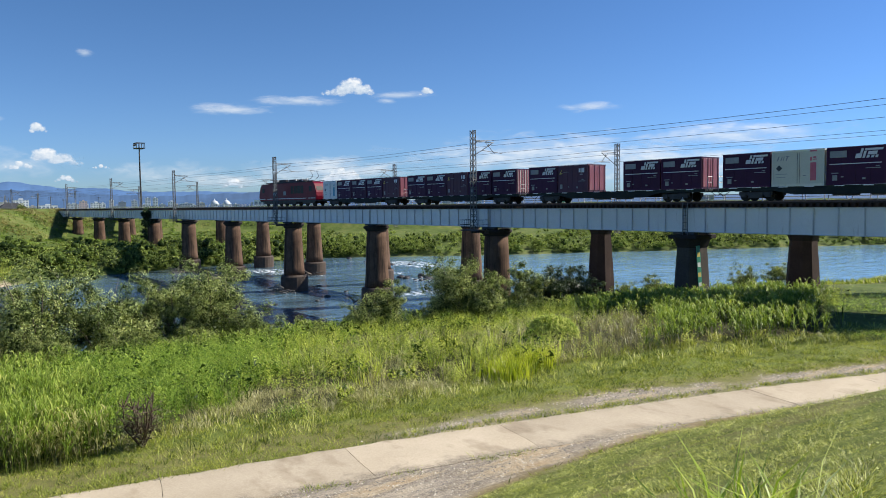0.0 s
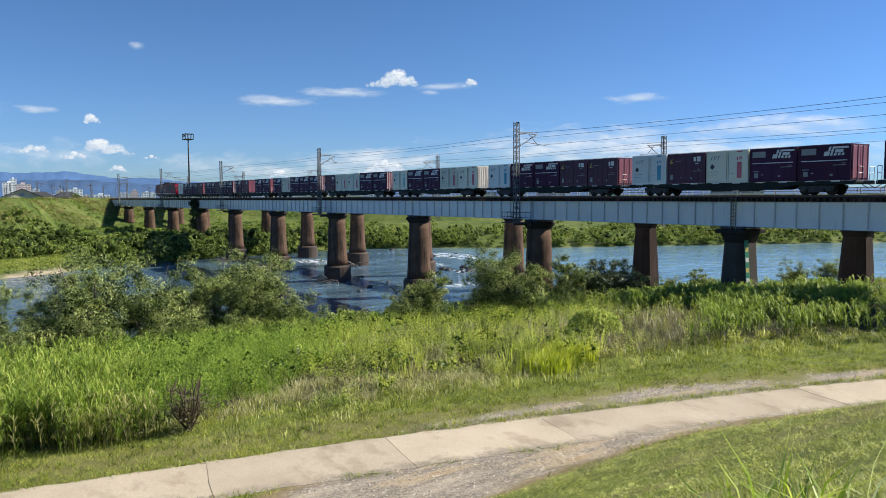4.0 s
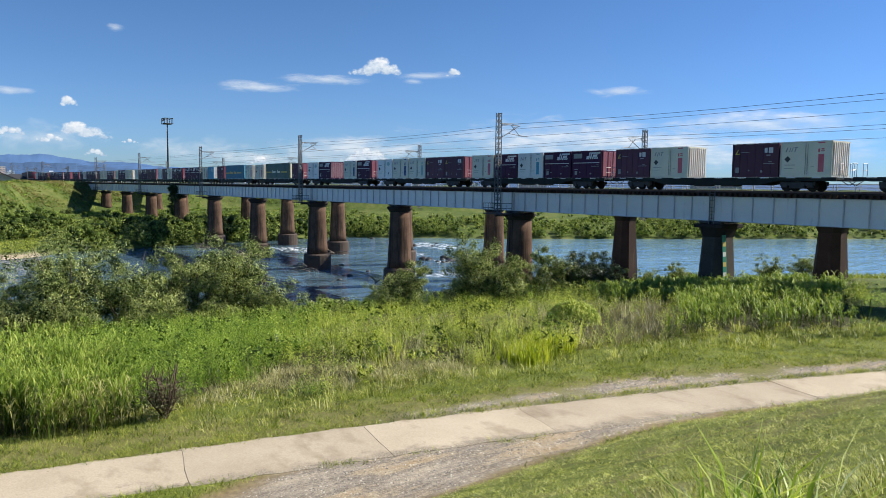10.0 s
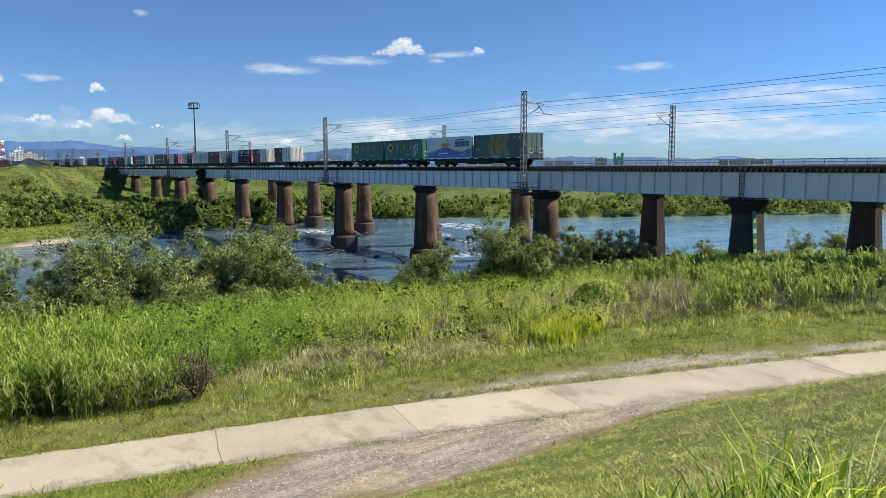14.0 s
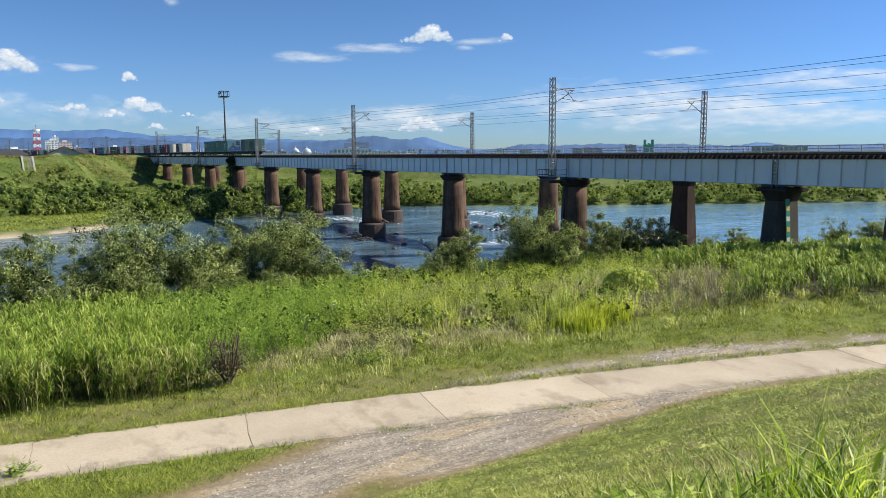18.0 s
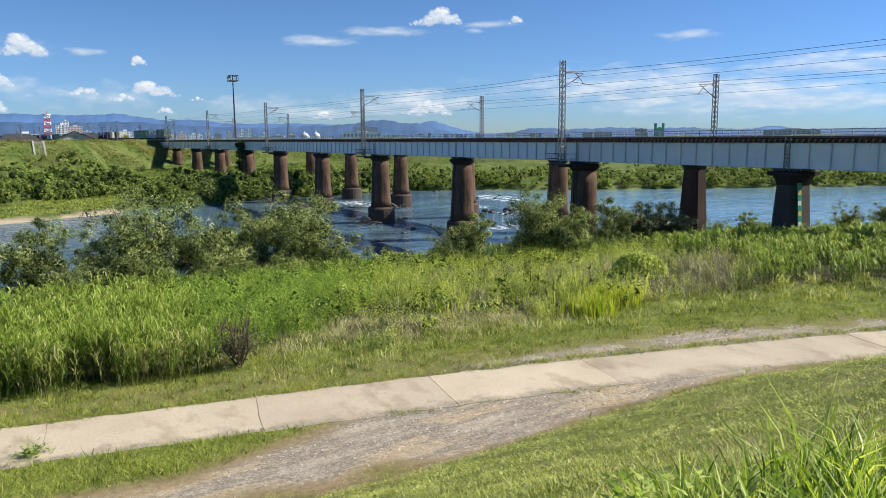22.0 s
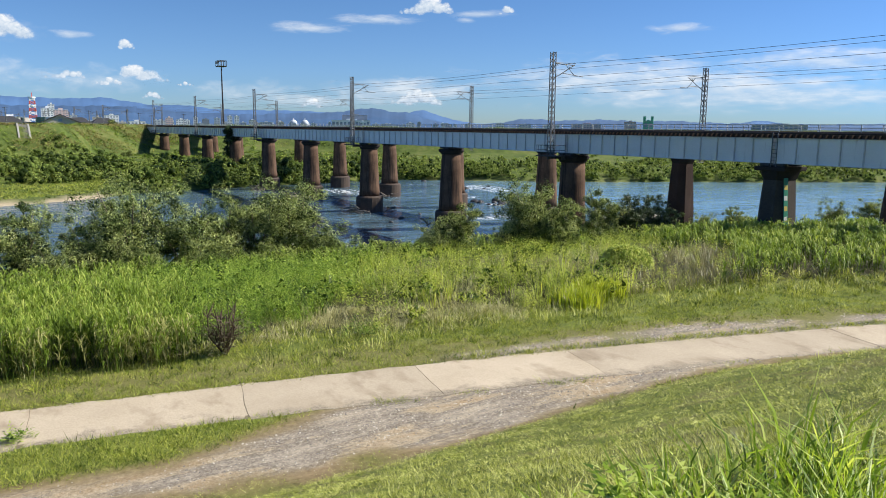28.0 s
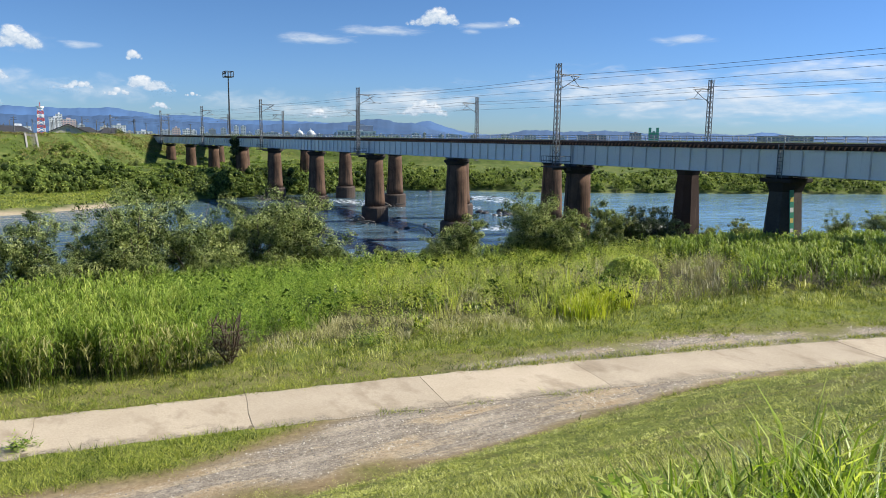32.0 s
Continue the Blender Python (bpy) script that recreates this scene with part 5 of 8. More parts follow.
def make_engine():
    """An electric locomotive of box form with slanting cab fronts; x along, its front at 0."""
    e = thing("electric_locomotive", "faded red electric locomotive with white stripe and raised pantographs", "locomotive")
    ln, hw = 19.2, 1.42
    bm = bmesh.new()
    outline = [(0.12, 0.95), (0.0, 1.55), (0.12, 2.15), (0.62, 3.3), (1.1, 3.6), (ln - 1.1, 3.6), (ln - 0.62, 3.3), (ln - 0.12, 2.15), (ln, 1.55), (ln - 0.12, 0.95)]
    a = [bm.verts.new((x, -hw, z)) for x, z in outline]
    b = [bm.verts.new((x, hw, z)) for x, z in outline]
    bm.faces.new(a)
    bm.faces.new(b[::-1])
    for i in range(len(outline)):
        j = (i + 1) % len(outline)
        bm.faces.new((a[j], a[i], b[i], b[j]))
    bmesh.ops.recalc_face_normals(bm, faces=bm.faces)
    bmesh.ops.bevel(bm, geom=list(bm.edges), offset=0.08, segments=2, affect="EDGES")
    body = part("body", bm, LOCORED, e)
    part("stripe", slab_mesh("stripe", [(0.2, 1.16, ln - 0.2, 1.26)], MARKWHITE, -hw), None, e)
    part("mark", slanted("mark", logo_block(5.1, 1.7, 1.3), MARKWHITE, -hw), None, e)
    part("vent_window", slab_mesh("vent_window", [(11.3 + 1.05 * k, 1.95, 12.2 + 1.05 * k, 3.1) for k in range(4)], DARKGLASS, -hw, 0.02), None, e)
    part("cab_window", slab_mesh("cab_window", [(1.3, 2.25, 2.1, 2.95), (ln - 2.1, 2.25, ln - 1.3, 2.95)], DARKGLASS, -hw, 0.02), None, e)
    part("side_door", slab_mesh("side_door", [(2.4, 1.1, 3.1, 3.0), (ln - 3.1, 1.1, ln - 2.4, 3.0)], LOCORED, -hw, 0.02), None, e)
    for x in (0.62, ln - 0.62):
        bm = bmesh.new()
        s = -1 if x < 2 else 1
        for y in (-1.15, 0.1):
            v = [bm.verts.new(p) for p in ((x - s * 0.02 + s * 0.03, y, 3.22), (x + s * 0.42 + s * 0.03, y, 2.36), (x + s * 0.42 + s * 0.03, y + 1.05, 2.36), (x - s * 0.02 + s * 0.03, y + 1.05, 3.22))]
            bm.faces.new(v)
        part("windscreen", bm, DARKGLASS, e)
    bm = bmesh.new()
    box(bm, 4.2, -0.9, 3.6, 15.0, 0.9, 3.86, 0.06)
    box(bm, 6.2, -0.8, 3.86, 8.4, 0.8, 4.2, 0.05)
    box(bm, 9.4, -0.7, 3.86, 11.2, 0.7, 4.15, 0.05)
    box(bm, 12.2, -0.5, 3.86, 13.6, 0.5, 4.1, 0.05)
    for y in (-0.9, 0.9):
        bar(bm, (1.6, y, 3.78), (17.6, y, 3.78), 0.05)
    part("roof_gear", bm, DARKSTEEL, e)
    for k in range(11):
        bm = bmesh.new()
        lathe(bm, [(0.07, 3.86), (0.11, 3.95), (0.07, 4.02), (0.1, 4.1), (0.05, 4.2)], 8, (4.6 + 1.0 * k, -0.6 if k % 2 else -0.3))
        part("roof_insulator", bm, RAILING, e)
    part("number_bar", slab_mesh("number_bar", [(8.8, 1.75, 9.7, 2.35)], MARKGREY, -hw), None, e)
    for x, up in ((3.2, 0.5), (16.0, 1.5)):
        bm = bmesh.new()
        box(bm, x - 0.8, -0.7, 3.62, x + 0.8, 0.7, 3.75)
        for y in (-0.5, 0.5):
            bar(bm, (x - 0.7, y, 3.75), (x + 0.7, y, 3.75 + up * 0.5), 0.03)
            bar(bm, (x + 0.7, y, 3.75 + up * 0.5), (x, y, 3.75 + up), 0.03)
        bar(bm, (x, -0.9, 3.75 + up), (x, 0.9, 3.75 + up), 0.035)
        part("pantograph", bm, DARKSTEEL, e)
    bm = bmesh.new()
    box(bm, 0.3, -1.3, 0.72, ln - 0.3, 1.3, 0.96)
    box(bm, 6.6, -1.2, 0.35, 8.0, 1.2, 0.75, 0.04)
    box(bm, 11.4, -1.2, 0.35, 12.6, 1.2, 0.75, 0.04)
    part("underframe", bm, DARKSTEEL, e)
    for x in (2.9, 9.6, 16.3):
        bm = bmesh.new()
        for y in (-1.12, 1.0):
            box(bm, x - 1.7, y, 0.42, x + 1.7, y + 0.12, 0.74, 0.03)
        bog = part("bogie", bm, DARKSTEEL, e)
        for dx in (-1.2, 1.2):
            for y in (-0.62, 0.56):
                bm = bmesh.new()
                bmesh.ops.create_cone(bm, cap_ends=True, segments=20, radius1=0.56, radius2=0.54, depth=0.13, matrix=Matrix.Translation((x + dx, y, 0.55)) @ Matrix.Rotation(math.pi / 2, 4, "X"))
                part("wheel", bm, STEELWHEEL, bog)
    for x in (-0.3, ln - 0.1):
        bm = bmesh.new()
        box(bm, x, -0.15, 0.7, x + 0.42, 0.15, 1.0, 0.03)
        part("coupler", bm, DARKSTEEL, e)
    MOVERS.append((e, -115.3, RAIL_Z))


make_engine()


def motions():
    """The train runs on at an even pace, a little faster from the middle of the clip, along the bridge and round the curve."""
    for ob, s, z in MOVERS:
        rows = []
        for t in range(0, 33, 2):
            m = on_track(s - SPEED * t - float(np.interp(t, GAIN_AT, GAIN)), 0, z)
            rows.append((t, m))
        walk(ob, rows)

# ---- plants ----
GRNG = np.random.default_rng(11)


def blades(xy, height, width, lean, rng, lift=None, bend=0.5, wind=(-0.35, 0.25), out=None, simple=False):
    """Ribbons of two lengths and a tip; returns vertices, triangles and a tone by blade."""
    n = len(xy)
    z = ground_z(xy[:, 0], xy[:, 1]) if lift is None else lift
    base = np.column_stack([xy, z - 0.03])
    az = rng.uniform(0, 2 * np.pi, n)
    side = np.column_stack([np.cos(az), np.sin(az), 0 * az])
    dirn = rng.normal(0, 1, (n, 2)) * 0.8 + np.array(wind) if out is None else out
    lx, ly = dirn[:, 0] * lean * height, dirn[:, 1] * lean * height
    mid = base + np.column_stack([lx * 0.3, ly * 0.3, height * 0.58])
    tip = base + np.column_stack([lx, ly, height * (1 - bend * 0.12 * np.hypot(dirn[:, 0], dirn[:, 1]))])
    w = (width * 0.5)[:, None] * side
    if simple:
        v = np.stack([base - w, base + w, tip], 1).reshape(-1, 3)
        return v, np.arange(3 * n).reshape(-1, 3), np.repeat(rng.random(n), 3)
    v = np.stack([base - w * 0.6, base + w * 0.6, mid - w, mid + w, tip], 1).reshape(-1, 3)
    i = np.arange(n)[:, None] * 5
    t = np.concatenate([i + [0, 1, 3], i + [0, 3, 2], i + [2, 3, 4]], 1).reshape(-1, 3)
    return v, t, np.repeat(rng.random(n), 5)


def leafy(xy, height, rng, leaves=9, size=0.11, spread=0.09, narrow=0.32, droop=0.0):
    """Upright weeds: a stem's worth of small leaves up its length."""
    n = len(xy)
    z = ground_z(xy[:, 0], xy[:, 1])
    k = np.repeat(np.arange(n), leaves)
    f = np.tile(np.linspace(0.15, 1.0, leaves), n) + rng.uniform(-0.05, 0.05, n * leaves)
    top = rng.normal(0, 0.12, (n, 2))
    c = np.column_stack([xy[k] + top[k] * (f * height[k])[:, None], z[k] + f * height[k]])
    az = rng.uniform(0, 2 * np.pi, len(k))
    out = np.column_stack([np.cos(az), np.sin(az), rng.uniform(-0.1, 0.7, len(k))])
    tip = np.column_stack([np.cos(az), np.sin(az), rng.uniform(-0.1, 0.7, len(k)) - droop])
    across = np.column_stack([-np.sin(az), np.cos(az), 0 * az])
    s = (size * rng.uniform(0.6, 1.3, len(k)) * (1.15 - 0.5 * f))[:, None]
    foot = c + out * spread * 0.2
    v = np.stack([foot + (out * 0.5 + across * narrow * 1.15) * s, foot + (out * 0.5 - across * narrow * 1.15) * s, c + (out + tip) * s], 1).reshape(-1, 3)
    return v, np.arange(3 * len(k)).reshape(-1, 3), np.repeat(rng.random(n)[k] * 0.6 + 0.4 * rng.random(len(k)), 3)


def clumped(centres, per, radius, high, leaves, size, narrow=0.26, droop=0.0):
    """Weeds in bushy clumps: each centre's plants stand close and are tallest in their middle."""
    n = len(centres)
    k = np.repeat(np.arange(n), per)
    wide = radius * GRNG.uniform(0.6, 1.35, n)
    off = GRNG.normal(0, 0.55, (n * per, 2))
    h = (high * GRNG.uniform(0.6, 1.25, n))[k] * np.clip(1.12 - 0.42 * (off ** 2).sum(1), 0.35, 1.2) * GRNG.uniform(0.85, 1.1, n * per)
    v, t, tone = leafy(centres[k] + off * wide[k][:, None], h, GRNG, leaves, size, 0.09, narrow, droop)
    return v, t, np.clip(0.55 * tone + 0.45 * np.repeat(np.repeat(GRNG.random(n), per), 3 * leaves), 0, 1)


def joined(name, label, category, material, *bunches):
    vs, ts, tone, n = [], [], [], 0
    for v, t, a in bunches:
        vs.append(v)
        ts.append(t + n)
        tone.append(a)
        n += len(v)
    me = fast_mesh(name, np.concatenate(vs), np.concatenate(ts), material, {"tone": np.concatenate(tone)})
    return thing(name, label, category, kind="stuff", data=me)


def scatter(n, x0, x1, y0, y1, keep):
    """n tries in the stretch; keep(x, y) gives the chance of each."""
    p = np.column_stack([GRNG.uniform(x0, x1, n), GRNG.uniform(y0, y1, n)])
    p = p[(np.hypot(p[:, 0] + 28.2, p[:, 1] - 29.2) > 1.5) & (np.hypot(p[:, 0] + 27.0, p[:, 1] - 27.8) > 0.9)]
    n = len(p)
    return p[GRNG.random(n) < keep(p[:, 0], p[:, 1])]


def u_of(x, y):
    return x - path_x(y)


def edge(v, soft):
    return smooth01(v / soft + 0.5)


def blob2(x, y, cx, cy, rx, ry):
    return np.exp(-((x - cx) / rx) ** 2 - ((y - cy) / ry) ** 2)


def tussocks(centres, per, spread, high, width, rng, lean=0.55, simple=False, wind=(-0.25, -0.1)):
    """Blades that rise from each centre and fall outwards."""
    n = len(centres)
    k = np.repeat(np.arange(n), per)
    off = rng.normal(0, 1, (n * per, 2)) * spread[k][:, None]
    xy = centres[k] + off
    h = high[k] * rng.uniform(0.55, 1.1, n * per)
    out = off / (spread[k][:, None] * 1.4) + rng.normal(0, 0.35, (n * per, 2)) + np.array(wind)
    tone = np.repeat(rng.random(n), per) * 0.65 + 0.35 * rng.random(n * per)
    wide = width[k] * rng.uniform(0.7, 1.35, n * per)
    v, t, _ = blades(xy, h, wide, lean, rng, out=out, simple=simple)
    return v, t, np.repeat(tone, 3 if simple else 5)


# where each kind of growth stands: reeds at both ends, feathery and golden weeds between them, dry and grey patches
def fan(x, y):
    """Which way a place lies from the levee's shoulder: y over -x."""
    return y / np.maximum(-x, 1.0)


def tall(x, y):
    u = u_of(x, y)
    clear = 1 - np.clip(2.4 * blob2(x, y, -27.3, 28.3, 1.9, 1.9), 0, 1)
    return clear * edge(2.2 + 0.1 * wobble(x, y, 3, 5) - fan(x, y), 0.12) * edge(-u - tall_line(y) + 0.5 * wobble(x, y, 1.6, 6), 0.7) * edge(x - near_bank(y) - 13, 5)


def reed_left(x, y):
    return edge(4.4 - 0.14 * (x + 22) - y + 1.2 * wobble(x, y, 1.7, 1), 1.6)


def reed_right(x, y):
    f = fan(x, y)
    return edge(2.15 + 0.1 * wobble(x, y, 3, 5) - f, 0.1) * edge(f - 1.38 + 0.08 * wobble(x, y, 2.5, 2), 0.12) * edge(-u_of(x, y) - 7.6, 0.6) + edge(2.1 - f, 0.1) * edge(f - 1.12, 0.12) * edge(np.hypot(x, y) - 50 + 2 * wobble(x, y, 3, 7), 3)


def reed_zone(x, y):
    strip = edge(21 + 2.5 * wobble(x, y, 4, 3) - x + near_bank(y), 3) * 0.7
    return np.clip(reed_left(x, y) + reed_right(x, y) + strip, 0, 1)


def feather_zone(x, y):
    return edge(0.45 + 0.09 * wobble(x, y, 2, 4) - fan(x, y), 0.16) * (1 - reed_zone(x, y)) * edge(-x - 24.2 + 1.0 * wobble(x, y, 1.4, 2), 1.5)


def dry_zone(x, y):
    return np.clip(1.3 * (blob2(x, y, -25.4, 10.6, 1.6, 1.5) + blob2(x, y, -24.0, 13.2, 1.8, 2.2) + blob2(x, y, -23.2, 16.0, 1.5, 1.6) + 0.7 * blob2(x, y, -23.0, 8.0, 0.9, 1.4)), 0, 1)


def grey_zone(x, y):
    f, r = fan(x, y), np.hypot(x, y)
    return np.clip(edge(f - 1.04, 0.08) * edge(1.46 - f, 0.08) * edge(50 - r, 5) + blob2(x, y, -29.6, 25.6, 2.4, 2.2) + 0.8 * blob2(x, y, -36, 24, 2.5, 3) + 0.8 * blob2(x, y, -25.6, 4.6, 0.7, 0.6), 0, 1)


def gold_zone(x, y):
    return np.clip(edge(fan(x, y) - 0.45 + 0.09 * wobble(x, y, 2, 4), 0.2) * (1 - reed_zone(x, y)) * (1 - 0.9 * dry_zone(x, y)) * (1 - 0.85 * grey_zone(x, y)), 0, 1)


def gaps(x, y, size=1.0, seed=1, lean=0.55):
    return smooth01(lean + 1.5 * wobble(x, y, size, seed))


def wide_by(p, near=20.0, far=60.0, most=1.9):
    return np.interp(np.hypot(p[:, 0], p[:, 1]), [near, far], [1.0, most])


def stand(n, x0, x1, y0, y1, keep, per, spread, high, width, lean=0.5):
    c = scatter(n, x0, x1, y0, y1, keep)
    hh = high(c[:, 0], c[:, 1]) * GRNG.uniform(0.75, 1.2, len(c))
    return tussocks(c, per, np.full(len(c), spread) * GRNG.uniform(0.6, 1.5, len(c)), hh, width * wide_by(c), GRNG, lean)


def arching(base, az, length, width, rng, rise=1.0, fall=0.45):
    """Long leaves that rise, bow over and hang at the tip; returns vertices and triangles."""
    n = len(base)
    out = np.column_stack([np.cos(az), np.sin(az), 0 * az])
    up = np.array([0, 0, 1.0])
    across = np.column_stack([-np.sin(az), np.cos(az), rng.uniform(-0.5, 0.5, n)])
    ln, w = length[:, None], (width * 0.5)[:, None] * across
    lift, hang = (rise * rng.uniform(0.7, 1.2, n))[:, None], (fall * rng.uniform(0.2, 1.6, n))[:, None]
    p1 = base + ln * 0.36 * (0.42 * out + 0.95 * lift * up)
    p2 = p1 + ln * 0.34 * (0.75 * out + 0.5 * lift * up)
    p3 = p2 + ln * 0.34 * (0.85 * out - hang * up)
    v = np.stack([base - w * 0.5, base + w * 0.5, p1 - w, p1 + w, p2 - w * 0.8, p2 + w * 0.8, p3], 1).reshape(-1, 3)
    i = np.arange(n)[:, None] * 7
    return v, np.concatenate([i + [0, 1, 3], i + [0, 3, 2], i + [2, 3, 5], i + [2, 5, 4], i + [4, 5, 6]], 1).reshape(-1, 3)


def reed_plants(n, x0, x1, y0, y1, keep, high, leaves=8, length=0.42, width=0.03, first=0.3, wind=2.6, fall=0.45):
    """Upright reeds: a stalk with long leaves bowing out of it, most of them towards its top."""
    c = scatter(n, x0, x1, y0, y1, keep)
    m = len(c)
    h = high(c[:, 0], c[:, 1]) * GRNG.uniform(0.8, 1.15, m)
    z = ground_z(c[:, 0], c[:, 1]) - 0.03
    lean = GRNG.normal(0, 0.07, (m, 2)) + np.array([-0.05, -0.03])
    wide = wide_by(c)
    base, top = np.column_stack([c, z]), np.column_stack([c + lean * h[:, None], z + h * 0.93])
    side = GRNG.uniform(0, 2 * np.pi, m)
    w = (0.008 * wide)[:, None] * np.column_stack([np.cos(side), np.sin(side), 0 * side])
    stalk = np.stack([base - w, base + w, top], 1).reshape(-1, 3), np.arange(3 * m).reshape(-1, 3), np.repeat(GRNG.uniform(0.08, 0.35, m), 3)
    k = np.repeat(np.arange(m), leaves)
    f = first + (1 - first) * GRNG.random(len(k)) ** 0.75
    at = base[k] + (top - base)[k] * f[:, None]
    az = np.where(GRNG.random(len(k)) < 0.55, GRNG.normal(wind, 0.8, len(k)), GRNG.uniform(0, 2 * np.pi, len(k)))
    v, t = arching(at, az, length * GRNG.uniform(0.6, 1.25, len(k)), width * wide[k] * GRNG.uniform(0.7, 1.3, len(k)), GRNG, 1.0, fall)
    # lower leaves get a darker tone: the bed's inner shade put into their colour
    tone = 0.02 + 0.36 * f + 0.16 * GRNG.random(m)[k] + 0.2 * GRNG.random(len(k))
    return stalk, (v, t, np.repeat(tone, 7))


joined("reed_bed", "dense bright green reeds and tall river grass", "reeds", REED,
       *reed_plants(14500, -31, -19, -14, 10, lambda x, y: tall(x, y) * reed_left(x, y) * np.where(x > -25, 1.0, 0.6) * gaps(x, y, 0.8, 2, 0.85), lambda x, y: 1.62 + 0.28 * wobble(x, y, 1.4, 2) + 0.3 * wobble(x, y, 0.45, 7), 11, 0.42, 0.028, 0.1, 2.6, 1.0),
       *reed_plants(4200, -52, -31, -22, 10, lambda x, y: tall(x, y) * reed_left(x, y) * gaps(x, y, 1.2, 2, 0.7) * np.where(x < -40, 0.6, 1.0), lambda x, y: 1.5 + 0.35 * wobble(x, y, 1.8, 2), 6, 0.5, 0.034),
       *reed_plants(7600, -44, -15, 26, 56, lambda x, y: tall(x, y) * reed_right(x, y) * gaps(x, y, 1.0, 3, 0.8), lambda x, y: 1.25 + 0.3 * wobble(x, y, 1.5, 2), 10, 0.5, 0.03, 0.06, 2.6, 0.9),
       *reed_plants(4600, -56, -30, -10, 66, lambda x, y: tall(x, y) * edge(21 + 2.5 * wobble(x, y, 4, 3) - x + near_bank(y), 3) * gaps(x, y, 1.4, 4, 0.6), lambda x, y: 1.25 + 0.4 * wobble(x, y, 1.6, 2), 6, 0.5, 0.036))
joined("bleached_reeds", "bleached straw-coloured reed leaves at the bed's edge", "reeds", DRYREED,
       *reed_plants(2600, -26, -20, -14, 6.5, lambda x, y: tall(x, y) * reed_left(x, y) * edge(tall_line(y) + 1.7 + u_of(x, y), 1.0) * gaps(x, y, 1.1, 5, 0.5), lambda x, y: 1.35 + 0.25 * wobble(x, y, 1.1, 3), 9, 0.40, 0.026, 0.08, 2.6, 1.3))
# feathery green weeds beside the reeds
c = scatter(2300, -52, -22, 2, 26, lambda x, y: tall(x, y) * feather_zone(x, y) * np.where(x < -38, 0.5, 1.0))
h = 1.2 + 0.45 * wobble(c[:, 0], c[:, 1], 1.6, 4)
joined("feathery_weeds", "soft mid-green feathery weeds", "weeds", FEATHER, clumped(c, 16, 0.42, h, 15, 0.075, 0.2, -0.4),
       stand(1300, -50, -22, 2, 26, lambda x, y: tall(x, y) * feather_zone(x, y) * gaps(x, y, 1.1, 8, 0.5), 12, 0.2, lambda x, y: 1.0 + 0.4 * wobble(x, y, 1.5, 4), 0.02, 0.7))
# golden-green upright weeds over the middle of the flat
c = scatter(4600, -54, -19, 10, 62, lambda x, y: tall(x, y) * gold_zone(x, y) * np.where(x < -36, 0.6, 1.0))
h = 1.05 + 0.4 * wobble(c[:, 0], c[:, 1], 1.5, 3)
joined("tall_weeds", "leafy golden-green weeds in a dense stand", "weeds", MUGWORT, clumped(c, 13, 0.36, h, 12, 0.08, 0.28),
       stand(1500, -52, -19, 10, 62, lambda x, y: tall(x, y) * gold_zone(x, y) * gaps(x, y, 1.7, 3, 0.45), 9, 0.15, lambda x, y: 1.05 + 0.3 * wobble(x, y, 1.1, 5), 0.03, 0.4))
joined("wild_grass", "uncut green and yellowing wild grass", "grass", TURF,
       stand(9000, -34, -12, 5, 60, lambda x, y: edge(-u_of(x, y) - tall_line(y) + 2.0, 1.2) * edge(tall_line(y) + 2.0 + u_of(x, y), 1.0) * gaps(x, y, 0.7, 4, 0.5), 10, 0.14, lambda x, y: 0.38 + 0.15 * wobble(x, y, 1.1, 5), 0.016, 0.7))
joined("dry_grass", "dry straw-coloured seeding grass", "grass", STRAW,
       stand(3600, -29, -20, 5, 20, lambda x, y: dry_zone(x, y) * edge(-u_of(x, y) - tall_line(y) + 1.8, 1.0) * gaps(x, y, 0.5, 2, 0.6), 13, 0.14, lambda x, y: 0.36 + 0.14 * wobble(x, y, 0.8, 6), 0.012, 0.8),
       stand(1500, -36, -20, 14, 40, lambda x, y: tall(x, y) * gold_zone(x, y) * gaps(x, y, 1.3, 12, 0.2), 10, 0.15, lambda x, y: 0.9 + 0 * x, 0.014, 0.5))
joined("seeding_weeds", "greyish weeds gone to seed", "weeds", GREYWEED,
       stand(6500, -42, -17, 3, 50, lambda x, y: tall(x, y) * grey_zone(x, y) * (1 - reed_right(x, y)) * gaps(x, y, 0.8, 6, 0.6), 11, 0.14, lambda x, y: 0.8 + 0.25 * wobble(x, y, 1.1, 7), 0.014, 0.4))
c = scatter(2600, -40, -18, 24, 48, lambda x, y: tall(x, y) * grey_zone(x, y) * gaps(x, y, 0.9, 13, 0.4))
joined("green_weeds_in_seed", "mid-green leafy weeds among the seeding ones", "weeds", MUGWORT, leafy(c, GRNG.uniform(0.4, 0.85, len(c)), GRNG, 10, 0.08))
# the bright clump of young reed beside the cut strip
f = GRNG.uniform(-1, 1, 230)
c = np.column_stack([-22.7 - 1.3 * f * 0.55 + GRNG.normal(0, 0.45, 230), 21.4 + 1.5 * f + GRNG.normal(0, 0.4, 230)])
joined("yellow_reed_clump", "clump of bright yellow-green young reeds", "reeds", YELLOWREED, tussocks(c, 18, np.full(230, 0.13), GRNG.uniform(0.65, 1.0, 230), np.full(230, 0.026), GRNG, 0.22))


